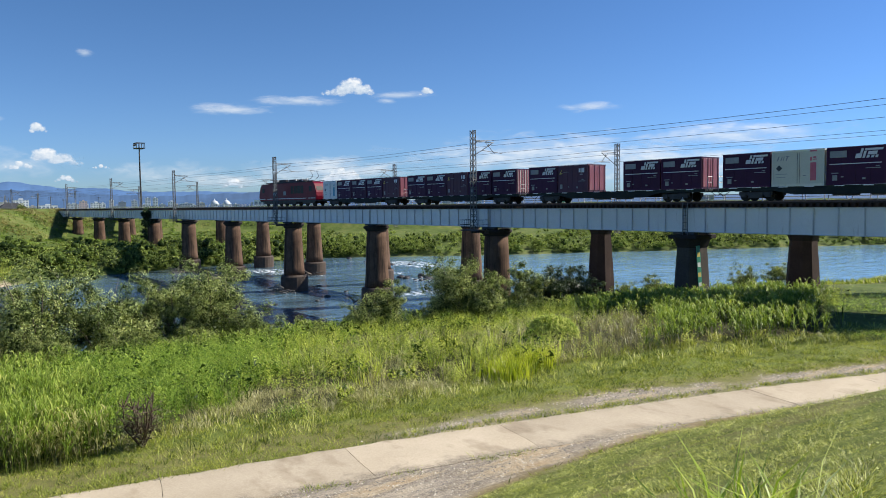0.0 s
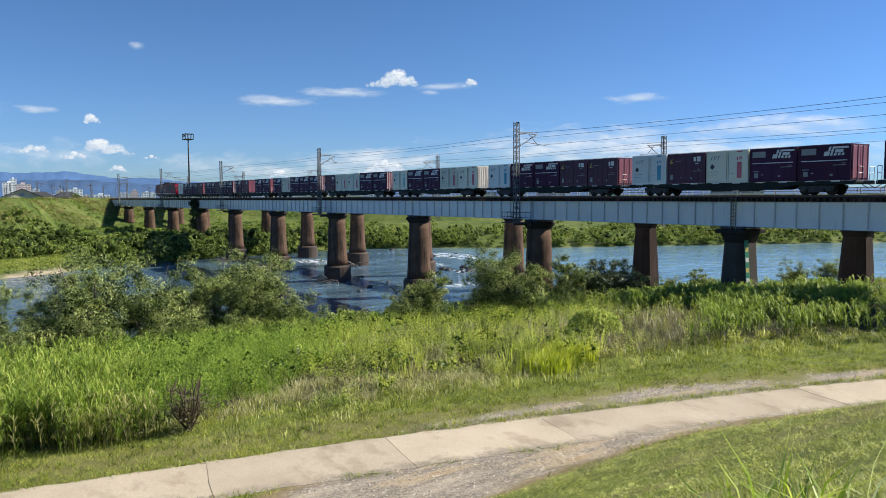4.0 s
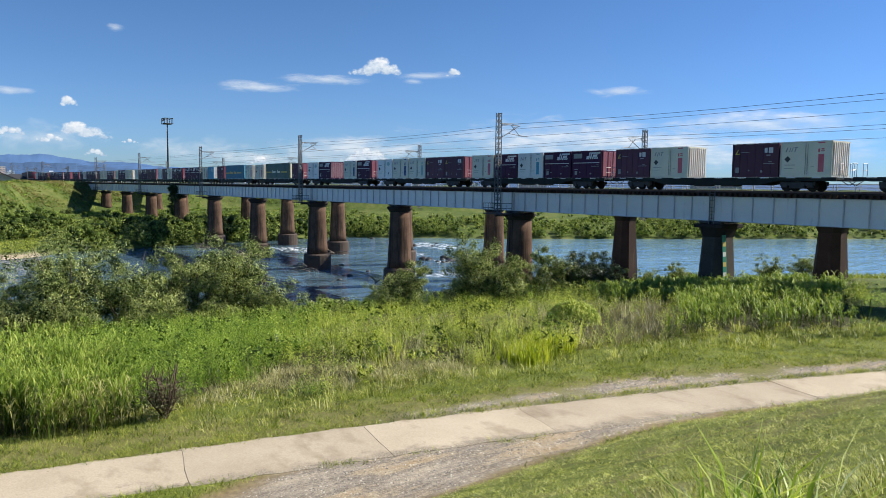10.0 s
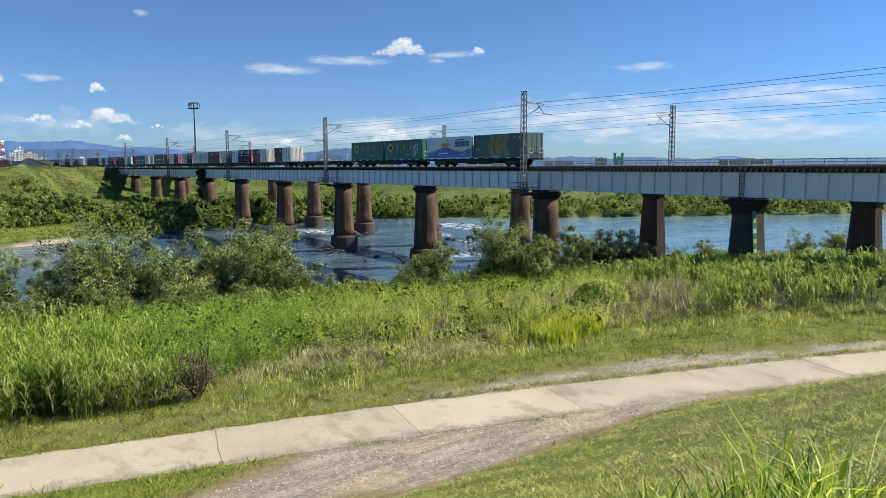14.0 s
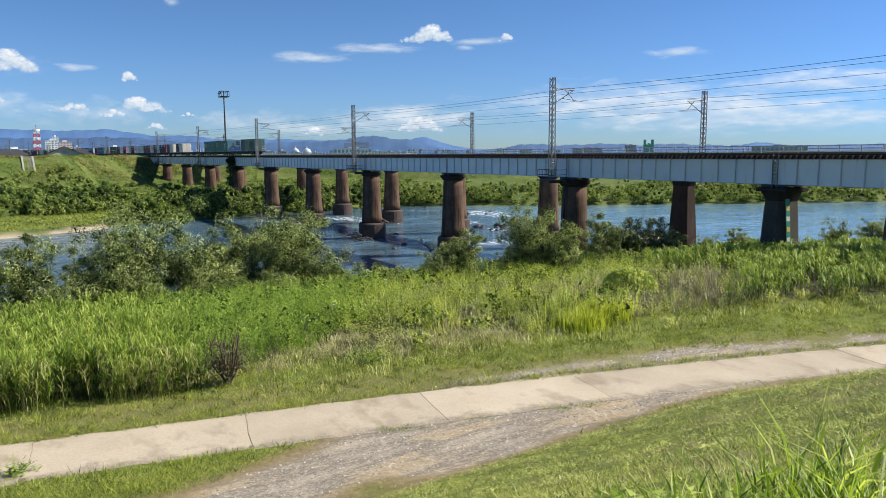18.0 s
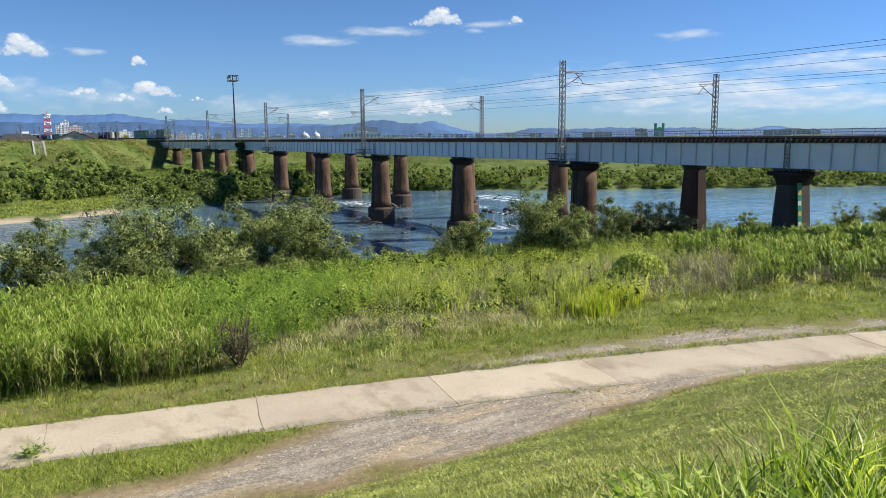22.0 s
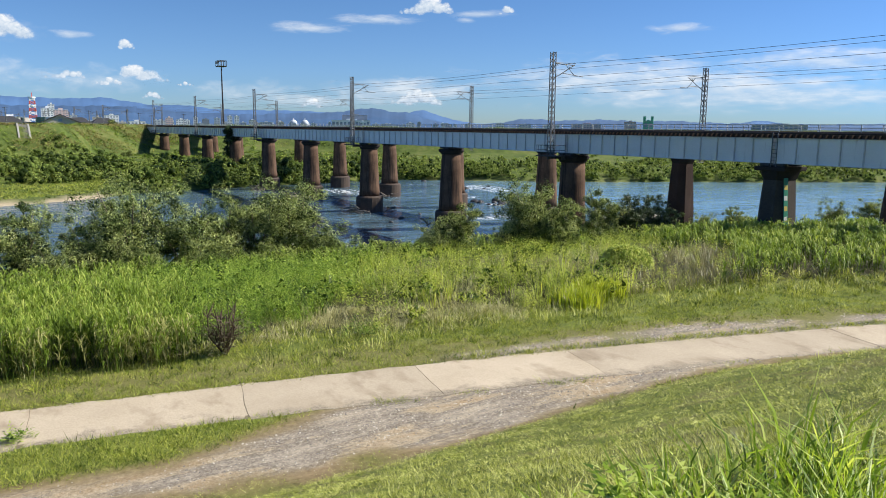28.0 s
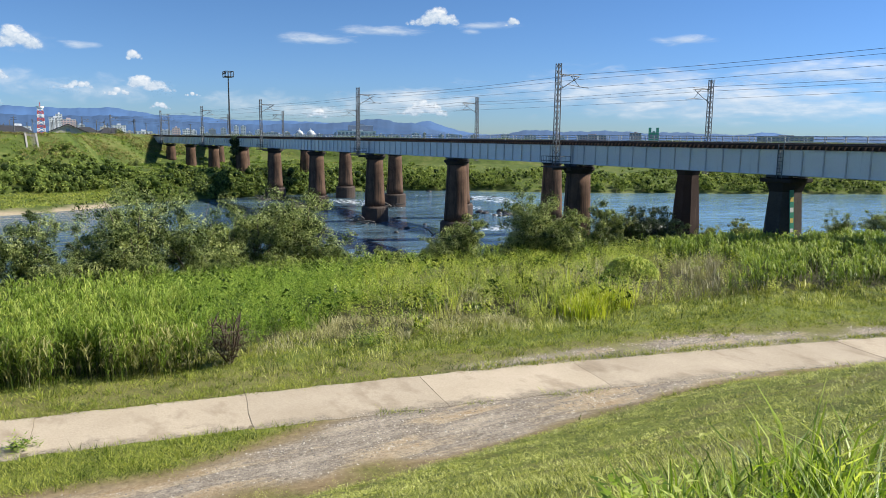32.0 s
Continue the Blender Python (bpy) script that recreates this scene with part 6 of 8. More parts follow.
def turf_keep(x, y):
    u = u_of(x, y)
    wob = 0.5 * wobble(x, y, 0.9, 3) + 0.5 * wobble(x, y, 2.6, 5)
    lo, hi = np.interp(y, [-8, 2.8, 5.6, 8], [4.6, 4.6, 3.2, 2.1]), np.interp(y, [-8, 2, 9, 14, 18, 24, 30], [6.8, 6.2, 5.6, 4.3, 3.2, 2.7, 2.1])
    slope = edge(u - hi - 0.45 - 1.0 * wob, 1.3) * np.clip(0.5 + 1.1 * wobble(x, y, 0.14, 4) + 0.7 * wobble(x, y, 0.4, 8) + 0.4 * wobble(x, y, 1.7, 6), 0.02, 1)
    island = edge(u - 2.7, 0.2) * edge(lo - 0.2 - u - 0.3 * wob, 0.5)
    river = edge(-u - np.interp(y, [8, 13, 20, 34], [0.05, 1.0, 1.7, 1.5]) + 0.4 * wob, 0.7) * edge(tall_line(y) + 1.4 + u, 0.8) * np.clip(0.6 + 0.9 * wobble(x, y, 0.3, 14) + 0.6 * wobble(x, y, 1.1, 5), 0.05, 1)
    fringe = edge(-u + 0.08, 0.08) * edge(u + 0.35, 0.1) * (wob > -0.3) + 0.5 * edge(u - 2.6, 0.1) * edge(2.95 - u, 0.1) * (wob > 0.05)
    return np.clip(slope + island + river + fringe, 0, 1)


def spread_out(n, d0, d1, a0, a1, keep):
    """Tufts over the slope below the levee's shoulder, thinning out with the way down it."""
    d, az = d0 * (d1 / d0) ** GRNG.random(n), np.radians(GRNG.uniform(a0, a1, n))
    p = np.column_stack([-np.sin(az) * d, np.cos(az) * d])
    return p[GRNG.random(n) < keep(p[:, 0], p[:, 1])]


c = np.concatenate([spread_out(115000, 2.4, 26, 22, 95, lambda x, y: turf_keep(x, y) * edge(u_of(x, y) - 4.4, 0.6)), scatter(110000, -32, -0.6, -8, 50, lambda x, y: turf_keep(x, y) * np.interp(np.hypot(x, y), [3, 14, 30, 50], [1.0, 0.9, 0.7, 0.4]) * np.where(u_of(x, y) > 4.7, 0.15, 1.0))])
verge = np.concatenate([c[u_of(c[:, 0], c[:, 1]) < 4.7], scatter(170000, -32, -8, -6, 52, lambda x, y: turf_keep(x, y) * (u_of(x, y) < 4.7) * np.interp(np.hypot(x, y), [18, 30, 50], [1.0, 0.7, 0.35]))])
dist = np.hypot(verge[:, 0], verge[:, 1])
joined("verge_grass", "cut green grass along the path", "grass", VERGE,
       tussocks(verge, 5, np.full(len(verge), 0.07), (0.15 + 0.07 * wobble(verge[:, 0], verge[:, 1], 0.5, 9)) * GRNG.uniform(0.5, 1.4, len(verge)), np.interp(dist, [3, 12, 30], [0.008, 0.014, 0.024]), GRNG, 0.9, True, (0.0, 0.0)))
c = c[u_of(c[:, 0], c[:, 1]) >= 4.7]
dist = np.hypot(c[:, 0], c[:, 1])
joined("mown_grass", "short rough-mown green grass with dry stalks", "grass", TURF,
       tussocks(c, 7, np.interp(dist, [3, 20], [0.045, 0.09]), (0.055 + 0.03 * wobble(c[:, 0], c[:, 1], 0.4, 9)) * GRNG.uniform(0.4, 1.5, len(c)), np.interp(dist, [3, 12, 30], [0.008, 0.015, 0.028]), GRNG, 0.95, True, (0.0, 0.0)))
c = scatter(58000, -26, -0.6, -8, 48, lambda x, y: np.clip(turf_keep(x, y) * gaps(x, y, 0.8, 12, 0.3) + 0.8 * edge(u_of(x, y) - 5.0, 1.0) * edge(7.6 - u_of(x, y), 1.0) * edge(16 - y, 3) * (1 - gravel_at(x, y)), 0, 1))
joined("dry_clippings", "pale dry stalks lying in the mown grass", "grass", STRAW, tussocks(c, 5, np.full(len(c), 0.1), np.full(len(c), 0.065), np.interp(np.hypot(c[:, 0], c[:, 1]), [3, 30], [0.005, 0.018]), GRNG, 1.8, True, (0.0, 0.0)))


# clover and other low leaves among the blades
c = scatter(60000, -14, -0.6, -5, 24, lambda x, y: turf_keep(x, y) * (u_of(x, y) > 4.7) * gaps(x, y, 0.45, 31, 0.6))
far_half = np.hypot(c[:, 0], c[:, 1]) > 9
joined("low_weeds", "clover and other low leaves in the mown slope", "weeds", TURF, leafy(c[~far_half], GRNG.uniform(0.03, 0.085, int((~far_half).sum())), GRNG, 5, 0.017), leafy(c[far_half], GRNG.uniform(0.04, 0.10, int(far_half.sum())), GRNG, 5, 0.03))


# tall fresh grass close to the camera, at the top of the slope
def near_tuft():
    n = 850
    d, az = GRNG.uniform(1.7, 3.9, n), np.radians(GRNG.uniform(22, 50, n))
    c = np.column_stack([-np.sin(az) * d, np.cos(az) * d])
    c = c[GRNG.random(n) < np.interp(np.degrees(az), [25, 33, 39, 47], [0.9, 0.75, 0.4, 0.03]) * np.interp(d, [1.7, 3.0, 3.9], [1.0, 0.8, 0.15])]
    high = (GRNG.uniform(0.12, 0.30, len(c)) + 0.13 * (GRNG.random(len(c)) < 0.16)) * np.interp(np.degrees(np.arctan2(-c[:, 0], c[:, 1])), [27, 33, 46], [1.35, 1.05, 0.75])
    joined("tall_grass_tuft", "fresh green tall grass on the slope", "grass", FRESH, tussocks(c, 11, np.full(len(c), 0.09), high, np.full(len(c), 0.011), GRNG, 0.75, wind=(0.1, 0.0)))
    d, az = GRNG.uniform(2.1, 3.1, 130), np.radians(GRNG.uniform(31, 46, 130))
    c = np.column_stack([-np.sin(az) * d, np.cos(az) * d])
    joined("broadleaf_weeds", "low broad-leaved weeds among the tall grass", "weeds", FRESH, leafy(c, GRNG.uniform(0.08, 0.24, 130), GRNG, 8, 0.045, 0.03, 0.42))


near_tuft()
# creeping broad-leaved growth on the cut grass under the bridge
c = np.concatenate([np.column_stack([GRNG.normal(x, rx, n), GRNG.normal(y, ry, n)]) for x, y, rx, ry, n in ((-14.5, 40.5, 1.8, 0.9, 420), (-11, 42, 2.2, 0.9, 420), (-20.5, 50, 2.5, 2.0, 420), (-16, 53, 3.5, 3.5, 420), (-23, 57, 4.0, 2.5, 500))])
joined("creeping_plants", "low creeping broad-leaved plants on the cut grass", "weeds", FEATHER, leafy(c, GRNG.uniform(0.12, 0.4, len(c)), GRNG, 7, 0.11))
for x, y, n, r in ((-18.4, 0.1, 26, 0.3), (-22.3, 10.5, 60, 0.55), (-24.2, 6.3, 70, 0.7)):
    c = np.column_stack([GRNG.normal(x, r * 0.6, n), GRNG.normal(y, r * 0.6, n)])
    joined("leafy_weed", "dark green leafy weed beside the path", "weed", FEATHER, leafy(c, GRNG.uniform(0.5, 1.1, n) * (0.1 + r * 0.95), GRNG, 12, 0.07))


c = scatter(5200, -56, -22, 78, 140, lambda x, y: edge(x - near_bank(y) - 2, 2))
joined("bank_grass", "rough bright grass on the bank beyond the bridge", "grass", VERGE, tussocks(c, 8, np.full(len(c), 0.35), GRNG.uniform(0.3, 0.9, len(c)), np.full(len(c), 0.1), GRNG, 0.6, True))


# loose stones on the track beside the path
def loose_stones():
    c = scatter(60000, -26, -9, -9, 34, lambda x, y: gravel_at(x, y) * (0.35 + 0.65 * gaps(x, y, 0.6, 21, 0.5)))
    n = len(c)
    s = GRNG.uniform(0.012, 0.034, n) * np.interp(np.hypot(c[:, 0], c[:, 1]), [12, 30], [0.9, 1.5])
    z = ground_z(c[:, 0], c[:, 1])
    az = GRNG.uniform(0, 6.28, n)
    ring = [np.column_stack([c[:, 0] + s * np.cos(az + k * 2.094) * 1.2, c[:, 1] + s * np.sin(az + k * 2.094), z - 0.004]) for k in range(3)]
    top = np.column_stack([c + GRNG.normal(0, 0.3, (n, 2)) * s[:, None], z + s * GRNG.uniform(0.5, 1.0, n)])
    v = np.stack(ring + [top], 1).reshape(-1, 3)
    i = np.arange(n)[:, None] * 4
    t = np.concatenate([i + [0, 1, 3], i + [1, 2, 3], i + [2, 0, 3]], 1).reshape(-1, 3)
    joined("loose_stones", "loose grey, ochre and pale track stones", "gravel", STONEMAT, (v, t, np.repeat(GRNG.random(n), 4)))


loose_stones()


# shrubs and trees
def tube(path, radii, sides=6):
    vs, ts = [], []
    up = Vector((0.3, 0.2, 1))
    for k, (p, r) in enumerate(zip(path, radii)):
        d = (Vector(path[min(k + 1, len(path) - 1)]) - Vector(path[max(k - 1, 0)])).normalized()
        a = d.cross(Vector((1, 0.2, 0.1))).normalized()
        b = d.cross(a)
        for i in range(sides):
            th = 2 * math.pi * i / sides
            vs.append(Vector(p) + float(r) * (math.cos(th) * a + math.sin(th) * b))
    for k in range(len(path) - 1):
        for i in range(sides):
            a, b = k * sides + i, k * sides + (i + 1) % sides
            ts += [(a, b, b + sides), (a, b + sides, a + sides)]
    return np.array([tuple(v) for v in vs]), np.array(ts)


def leaf_cloud(centres, radii, per, size, rng, core=0, skin=0.9):
    """Leaves that lie roughly on each clump's skin, as they turn to the light."""
    n = len(centres) * per
    k = np.repeat(np.arange(len(centres)), per)
    d = rng.normal(0, 1, (n, 3))
    d /= np.linalg.norm(d, axis=1, keepdims=True)
    c = centres[k] + d * (radii[k] * rng.uniform(0.35, 1.0, n) ** 0.5)[:, None] * np.array([1, 1, 0.8])
    face = d * skin + rng.normal(0, 0.42, (n, 3)) + np.array([0, 0, 0.3])
    face /= np.linalg.norm(face, axis=1, keepdims=True)
    a = np.cross(face, rng.normal(0, 1, (n, 3)))
    a /= np.linalg.norm(a, axis=1, keepdims=True) + 1e-9
    b = np.cross(face, a)
    s = (size * rng.uniform(0.6, 1.4, n))[:, None]
    v = np.stack([c - a * s, c + a * s * 0.7 + b * s * 0.42, c + a * s * 0.7 - b * s * 0.42], 1).reshape(-1, 3)
    tone = np.repeat(0.62 * rng.random(len(centres))[k] + 0.38 * rng.random(n), 3)
    t = np.arange(3 * n).reshape(-1, 3)
    if core:      # larger leaves overlap deep inside each clump, shade put into their dark tone
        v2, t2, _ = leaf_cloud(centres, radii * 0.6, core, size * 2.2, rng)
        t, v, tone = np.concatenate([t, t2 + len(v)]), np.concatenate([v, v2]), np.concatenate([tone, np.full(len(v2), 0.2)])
    return v, t, tone


def shrub(seed, wide, high, clumps, per, leaf, material):
    """A many-stemmed willow: its stems rise and spread, with clumps of leaves along and at their ends."""
    rng = np.random.default_rng(seed)
    wood_v, wood_t, n, centres, radii = [], [], 0, [], []
    stems = 7
    for k in range(stems):
        az = 2 * math.pi * (k + rng.uniform(-0.3, 0.3)) / stems
        reach, top = wide * 0.5 * rng.uniform(0.25, 1.0), high * rng.uniform(0.6, 1.0)
        pts = [(reach * f ** 1.3 * math.cos(az) + 0.15 * math.sin(5 * f + k), reach * f ** 1.3 * math.sin(az) + 0.15 * math.cos(4 * f + k), top * f - 0.3) for f in np.linspace(0, 1, 7)]
        v, t = tube(pts, [0.09 * high / 6 * (1 - 0.85 * f) for f in np.linspace(0, 1, 7)])
        wood_v.append(v)
        wood_t.append(t + n)
        n += len(v)
        for j in range(clumps // stems):
            f = rng.uniform(0.22, 1.0)
            i0 = min(int(f * 6), 5)
            q = np.array(pts[i0]) * (1 - (f * 6 - i0)) + np.array(pts[i0 + 1]) * (f * 6 - i0)
            off = rng.normal(0, wide * 0.15, 3) * np.array([1, 1, 0.55])
            c = q + off
            c[2] = max(c[2], 0.35)
            centres.append(c)
            radii.append(rng.uniform(0.42, 0.95) * high / 6.0)
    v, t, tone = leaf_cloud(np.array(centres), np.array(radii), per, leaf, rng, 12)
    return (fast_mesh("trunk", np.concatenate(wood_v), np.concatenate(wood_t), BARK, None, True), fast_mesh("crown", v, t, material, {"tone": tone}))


WILLOWS = [shrub(21 + k, w, hh, 126, 190, 0.078, WILLOW) for k, (w, hh) in enumerate(((6.5, 6.2), (5.6, 5.6), (7.4, 5.8)))]
DARKS = [shrub(31, 7.0, 5.0, 112, 150, 0.085, DARKLEAF)]


def plant(kind, x, y, scale, turn, label, name="willow_shrub", group="shrubs on the near bank", squash=1.0):
    z = float(ground_z(x, y))
    m = Matrix.LocRotScale((x, y, max(z, -0.4)), Euler((0, 0, turn)), (scale, scale, scale * squash))
    t = thing(name, label, "shrub", group, at=m)
    part("trunk", kind[0], None, t)
    part("crown", kind[1], None, t)
    return t


NEARSHRUBS = [  # x, y, scale, kind, height
    (-58.5, 1.5, 1.0, 1, 1.15), (-57.0, 8.2, 1.12, 0, 1.08), (-58.0, 12.5, 1.12, 2, 1.15), (-58.5, 15.3, 0.9, 1, 1.2), (-58.0, 18.0, 0.95, 0, 1.05), (-58.5, 21.6, 1.12, 0, 1.08), (-56.0, 23.0, 0.8, 2, 0.85),
    (-60.0, -4.5, 1.1, 0, 1.1), (-56.0, 5.6, 0.75, 1, 0.9), (-62.0, 7.0, 0.9, 2, 1.0), (-50.5, 32.6, 0.72, 1, 1.1), (-50.0, 30.3, 0.52, 2, 0.95), (-44.6, 35.2, 0.78, 0, 1.15), (-43.4, 36.4, 0.62, 2, 1.2), (-41.4, 35.6, 0.62, 1, 1.15), (-47.4, 36.0, 0.46, 1, 0.95),
    (-54.5, 53.0, 0.85, 1, 1.15), (-53.5, 50.5, 0.6, 2, 1.1), (-50.5, 63.0, 0.42, 0, 1.0), (-49.5, 67.6, 0.52, 1, 1.05), (-58.5, 29.5, 0.38, 1, 1.0), (-44.0, 76.0, 0.45, 2, 1.1), (-42.5, 80.0, 0.5, 0, 1.0), (-57.5, 26.5, 0.3, 2, 0.9), (-53.5, 8.5, 0.5, 1, 0.9), (-53.8, 13.5, 0.52, 2, 0.9), (-54.0, 3.0, 0.5, 0, 0.9), (-54.2, 18.6, 0.5, 1, 0.9), (-47.5, 71.0, 0.3, 2, 1.0)]
for k, (x, y, sc, kind, sq) in enumerate(NEARSHRUBS):
    plant(WILLOWS[kind], x, y, sc, k * 1.7, "bushy grey-green willow on the river bank", squash=sq)
# the bridge's shade is put into these shrubs' dark leaf colour
for x, y, sc in ((-53.5, 57.0, 0.95), (-53.5, 60.5, 0.6), (-56.0, 61.0, 0.9), (-52.5, 54.8, 0.85)):
    plant(DARKS[0], x, y, sc, x, "leafy shrub under the bridge, its shade put into dark leaves")
# a dead-looking dark weed by the path
rng = np.random.default_rng(77)
vs, ts, n = [], [], 0
for k in range(16):
    az, lean, hh = rng.uniform(0, 6.28), rng.uniform(0.05, 0.6), rng.uniform(0.6, 1.35)
    pts = [(lean * hh * f * math.cos(az), lean * hh * f * math.sin(az), hh * f) for f in (0, 0.4, 0.75, 1.0)]
    bow = rng.normal(0, 0.09, 2)
    pts = [(x + bow[0] * math.sin(3 * f), y + bow[1] * math.sin(3 * f), z) for (x, y, z), f in zip(pts, (0, 0.4, 0.75, 1.0))]
    tubes = [tube(pts, (0.02, 0.016, 0.012, 0.005), 4)]
    for j in range(7):      # side twigs
        i0, side, up = rng.integers(1, 3), rng.normal(0, 0.16, 2), rng.uniform(0.05, 0.25)
        p = pts[i0]
        tubes.append(tube([p, (p[0] + side[0] * 0.6, p[1] + side[1] * 0.6, p[2] + up * 0.5), (p[0] + side[0], p[1] + side[1], p[2] + up)], (0.012, 0.011, 0.004), 3))
    for v, t in tubes:
        vs.append(v)
        ts.append(t + n)
        n += len(v)
dead = thing("withered_shrub", "withered dark brown stalks with few leaves", "shrub", at=pose(-22.3, 5.9, float(ground_z(-22.3, 5.9)) - 0.05) @ Matrix.Diagonal((1.55, 1.55, 1.35, 1)))
part("stalk_tangle", fast_mesh("stalk_tangle", np.concatenate(vs), np.concatenate(ts), DEADWOOD), None, dead)
cc = np.column_stack([rng.normal(0, 0.3, (40, 2)), rng.uniform(0.2, 1.0, 40)])
v, t, tone = leaf_cloud(cc, np.full(40, 0.2), 24, 0.03, rng)
part("foliage", fast_mesh("foliage", v, t, GREYWEED, {"tone": tone * 0.2}), None, dead)


# low leafy mounds that break up the flat
def mounds(name, label, material, n, x0, x1, y0, y1, keep, high, per, leaf):
    c = scatter(n, x0, x1, y0, y1, keep)
    z = ground_z(c[:, 0], c[:, 1])
    h = high * GRNG.uniform(0.55, 1.3, len(c))
    m = 5
    k = np.repeat(np.arange(len(c)), m)
    q = np.column_stack([c[k] + GRNG.normal(0, 0.38, (len(k), 2)) * h[k][:, None], z[k] + h[k] * GRNG.uniform(0.25, 0.85, len(k))])
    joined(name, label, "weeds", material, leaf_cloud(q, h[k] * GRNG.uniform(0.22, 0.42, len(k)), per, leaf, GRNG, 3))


mounds("leafy_weed_mounds", "rounded mounds of golden-green leafy weeds", MUGWORT, 700, -50, -20, 10, 60, lambda x, y: tall(x, y) * gold_zone(x, y) * gaps(x, y, 2.4, 14, 0.4), 0.95, 26, 0.065)
mounds("green_weed_mounds", "mid-green bushy weeds on the flat", FEATHER, 620, -50, -22, 3, 40, lambda x, y: tall(x, y) * np.clip(feather_zone(x, y) + 0.12 * gold_zone(x, y), 0, 1) * gaps(x, y, 2.1, 15, 0.55), 1.25, 30, 0.07)
mounds("bank_weeds", "tangled weeds along the river's edge", WILLOW, 450, -66, -46, -10, 90, lambda x, y: edge(x - near_bank(y) - 3, 3) * edge(near_bank(y) + 20 - x, 4), 1.2, 22, 0.1)
# the clipped-looking round bush: a dome of broad leaves that bow outwards
rb = np.random.default_rng(3)
dd = rb.normal(0, 1, (3400, 3))
dd[:, 2] = np.abs(dd[:, 2])
dd /= np.linalg.norm(dd, axis=1, keepdims=True)
at = dd * rb.uniform(0.8, 1.02, (3400, 1)) * np.array([1.42, 1.42, 1.15]) + np.array([0, 0, 0.05])
v, t = arching(at, np.arctan2(dd[:, 1], dd[:, 0]) + rb.normal(0, 0.35, 3400), rb.uniform(0.2, 0.34, 3400), rb.uniform(0.05, 0.08, 3400), rb, 0.4, 1.1)
rbush = thing("round_bush", "round light green leafy bush on the flat", "shrub", at=pose(-28.2, 29.2, float(ground_z(-28.2, 29.2))))
part("crown", fast_mesh("crown", v, t, REED, {"tone": np.repeat(0.38 + 0.5 * rb.random(3400), 7)}), None, rbush)
v, t = tube([(0, 0, -0.2), (0.05, 0, 0.5), (0, 0.08, 1.1)], (0.08, 0.06, 0.02))
part("trunk", fast_mesh("trunk", v, t, BARK), None, rbush)


# scrub on the farther bank
def make_far_scrub():
    rng = np.random.default_rng(5)
    n = 2100
    y = np.where(rng.random(n * 4) < 0.62, rng.uniform(-80, 75, n * 4), 62 + 200 * rng.random(n * 4) ** 1.5)
    front = np.where(y < 26, 28.5, 0.3)
    pick = rng.random(n * 4)
    e = np.where(y < 75, np.where(pick < 0.3, front + rng.exponential(2.0, n * 4), np.where(pick < 0.85, front + rng.uniform(2, 42, n * 4), rng.uniform(2, 72, n * 4))), rng.exponential(16, n * 4) + 0.5)
    x = far_bank(y) - e
    keep = rng.random(len(y)) < np.where((y < 26) & (e < 28), 0.02, np.where(e > 60, 0.5, 0.97)) * smooth01(0.95 + 1.1 * wobble(x, y, 9, 3))
    keep &= ~((np.abs(y - 60) < 12) & (x < -215))
    x, y, e = x[keep][:n], y[keep][:n], e[keep][:n]
    z = ground_z(x, y)
    high = rng.uniform(1.3, 3.6, len(x)) * np.where(y < 30, np.interp(e - 28 * (y < 26), [-30, 0, 8, 24, 40, 75], [0.5, 1.0, 1.4, 1.1, 0.6, 0.45]), np.interp(e, [0, 6, 14, 30, 75], [1.0, 1.4, 1.2, 0.7, 0.4]))
    m = 5
    k = np.repeat(np.arange(len(x)), m)
    d = rng.normal(0, 1, (len(k), 3))
    d /= np.linalg.norm(d, axis=1, keepdims=True)
    hh = high[k]
    cs = np.column_stack([x[k] + d[:, 0] * hh * 0.62, y[k] + d[:, 1] * hh * 0.62, z[k] + hh * (0.15 + 0.6 * np.abs(d[:, 2]))])
    r = hh * rng.uniform(0.26, 0.44, len(k))
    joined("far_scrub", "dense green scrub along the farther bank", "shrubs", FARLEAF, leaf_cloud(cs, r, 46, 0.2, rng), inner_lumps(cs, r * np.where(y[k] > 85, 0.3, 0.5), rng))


def inner_lumps(cs, r, rng):
    """The dense twigs and leaves that close each clump behind its outer leaves, inner shade put into their tone."""
    bm = bmesh.new()
    bmesh.ops.create_icosphere(bm, subdivisions=1, radius=1)
    base = np.array([tuple(v.co) for v in bm.verts])
    faces = np.array([[v.index for v in f.verts] for f in bm.faces])
    bm.free()
    n, q = len(cs), len(base)
    v = cs[:, None, :] + base[None] * (r[:, None] * rng.uniform(0.7, 1.15, (n, q)))[:, :, None]
    t = faces[None] + (np.arange(n) * q)[:, None, None]
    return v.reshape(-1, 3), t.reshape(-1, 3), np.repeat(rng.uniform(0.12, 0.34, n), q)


make_far_scrub()
# rough unmown growth over the farther flat and levee
y = GRNG.uniform(-110, 120, 15000)
e = GRNG.uniform(3, 112, 15000)
c = np.column_stack([far_bank(y) - e, y])
c = c[GRNG.random(len(c)) < gaps(c[:, 0], c[:, 1], 5.0, 8, 0.6)]
joined("rough_meadow", "rough unmown grass and weeds on the farther flat", "grass", MEADOW, tussocks(c, 6, np.full(len(c), 0.45), GRNG.uniform(0.2, 0.6, len(c)), np.full(len(c), 0.24), GRNG, 0.8, True))
y, e = GRNG.uniform(-40, 110, 6000), GRNG.uniform(8, 100, 6000)
e = np.where((y < 26) & (e < 32), e + 30, e)
c = np.column_stack([far_bank(y) - e, y])
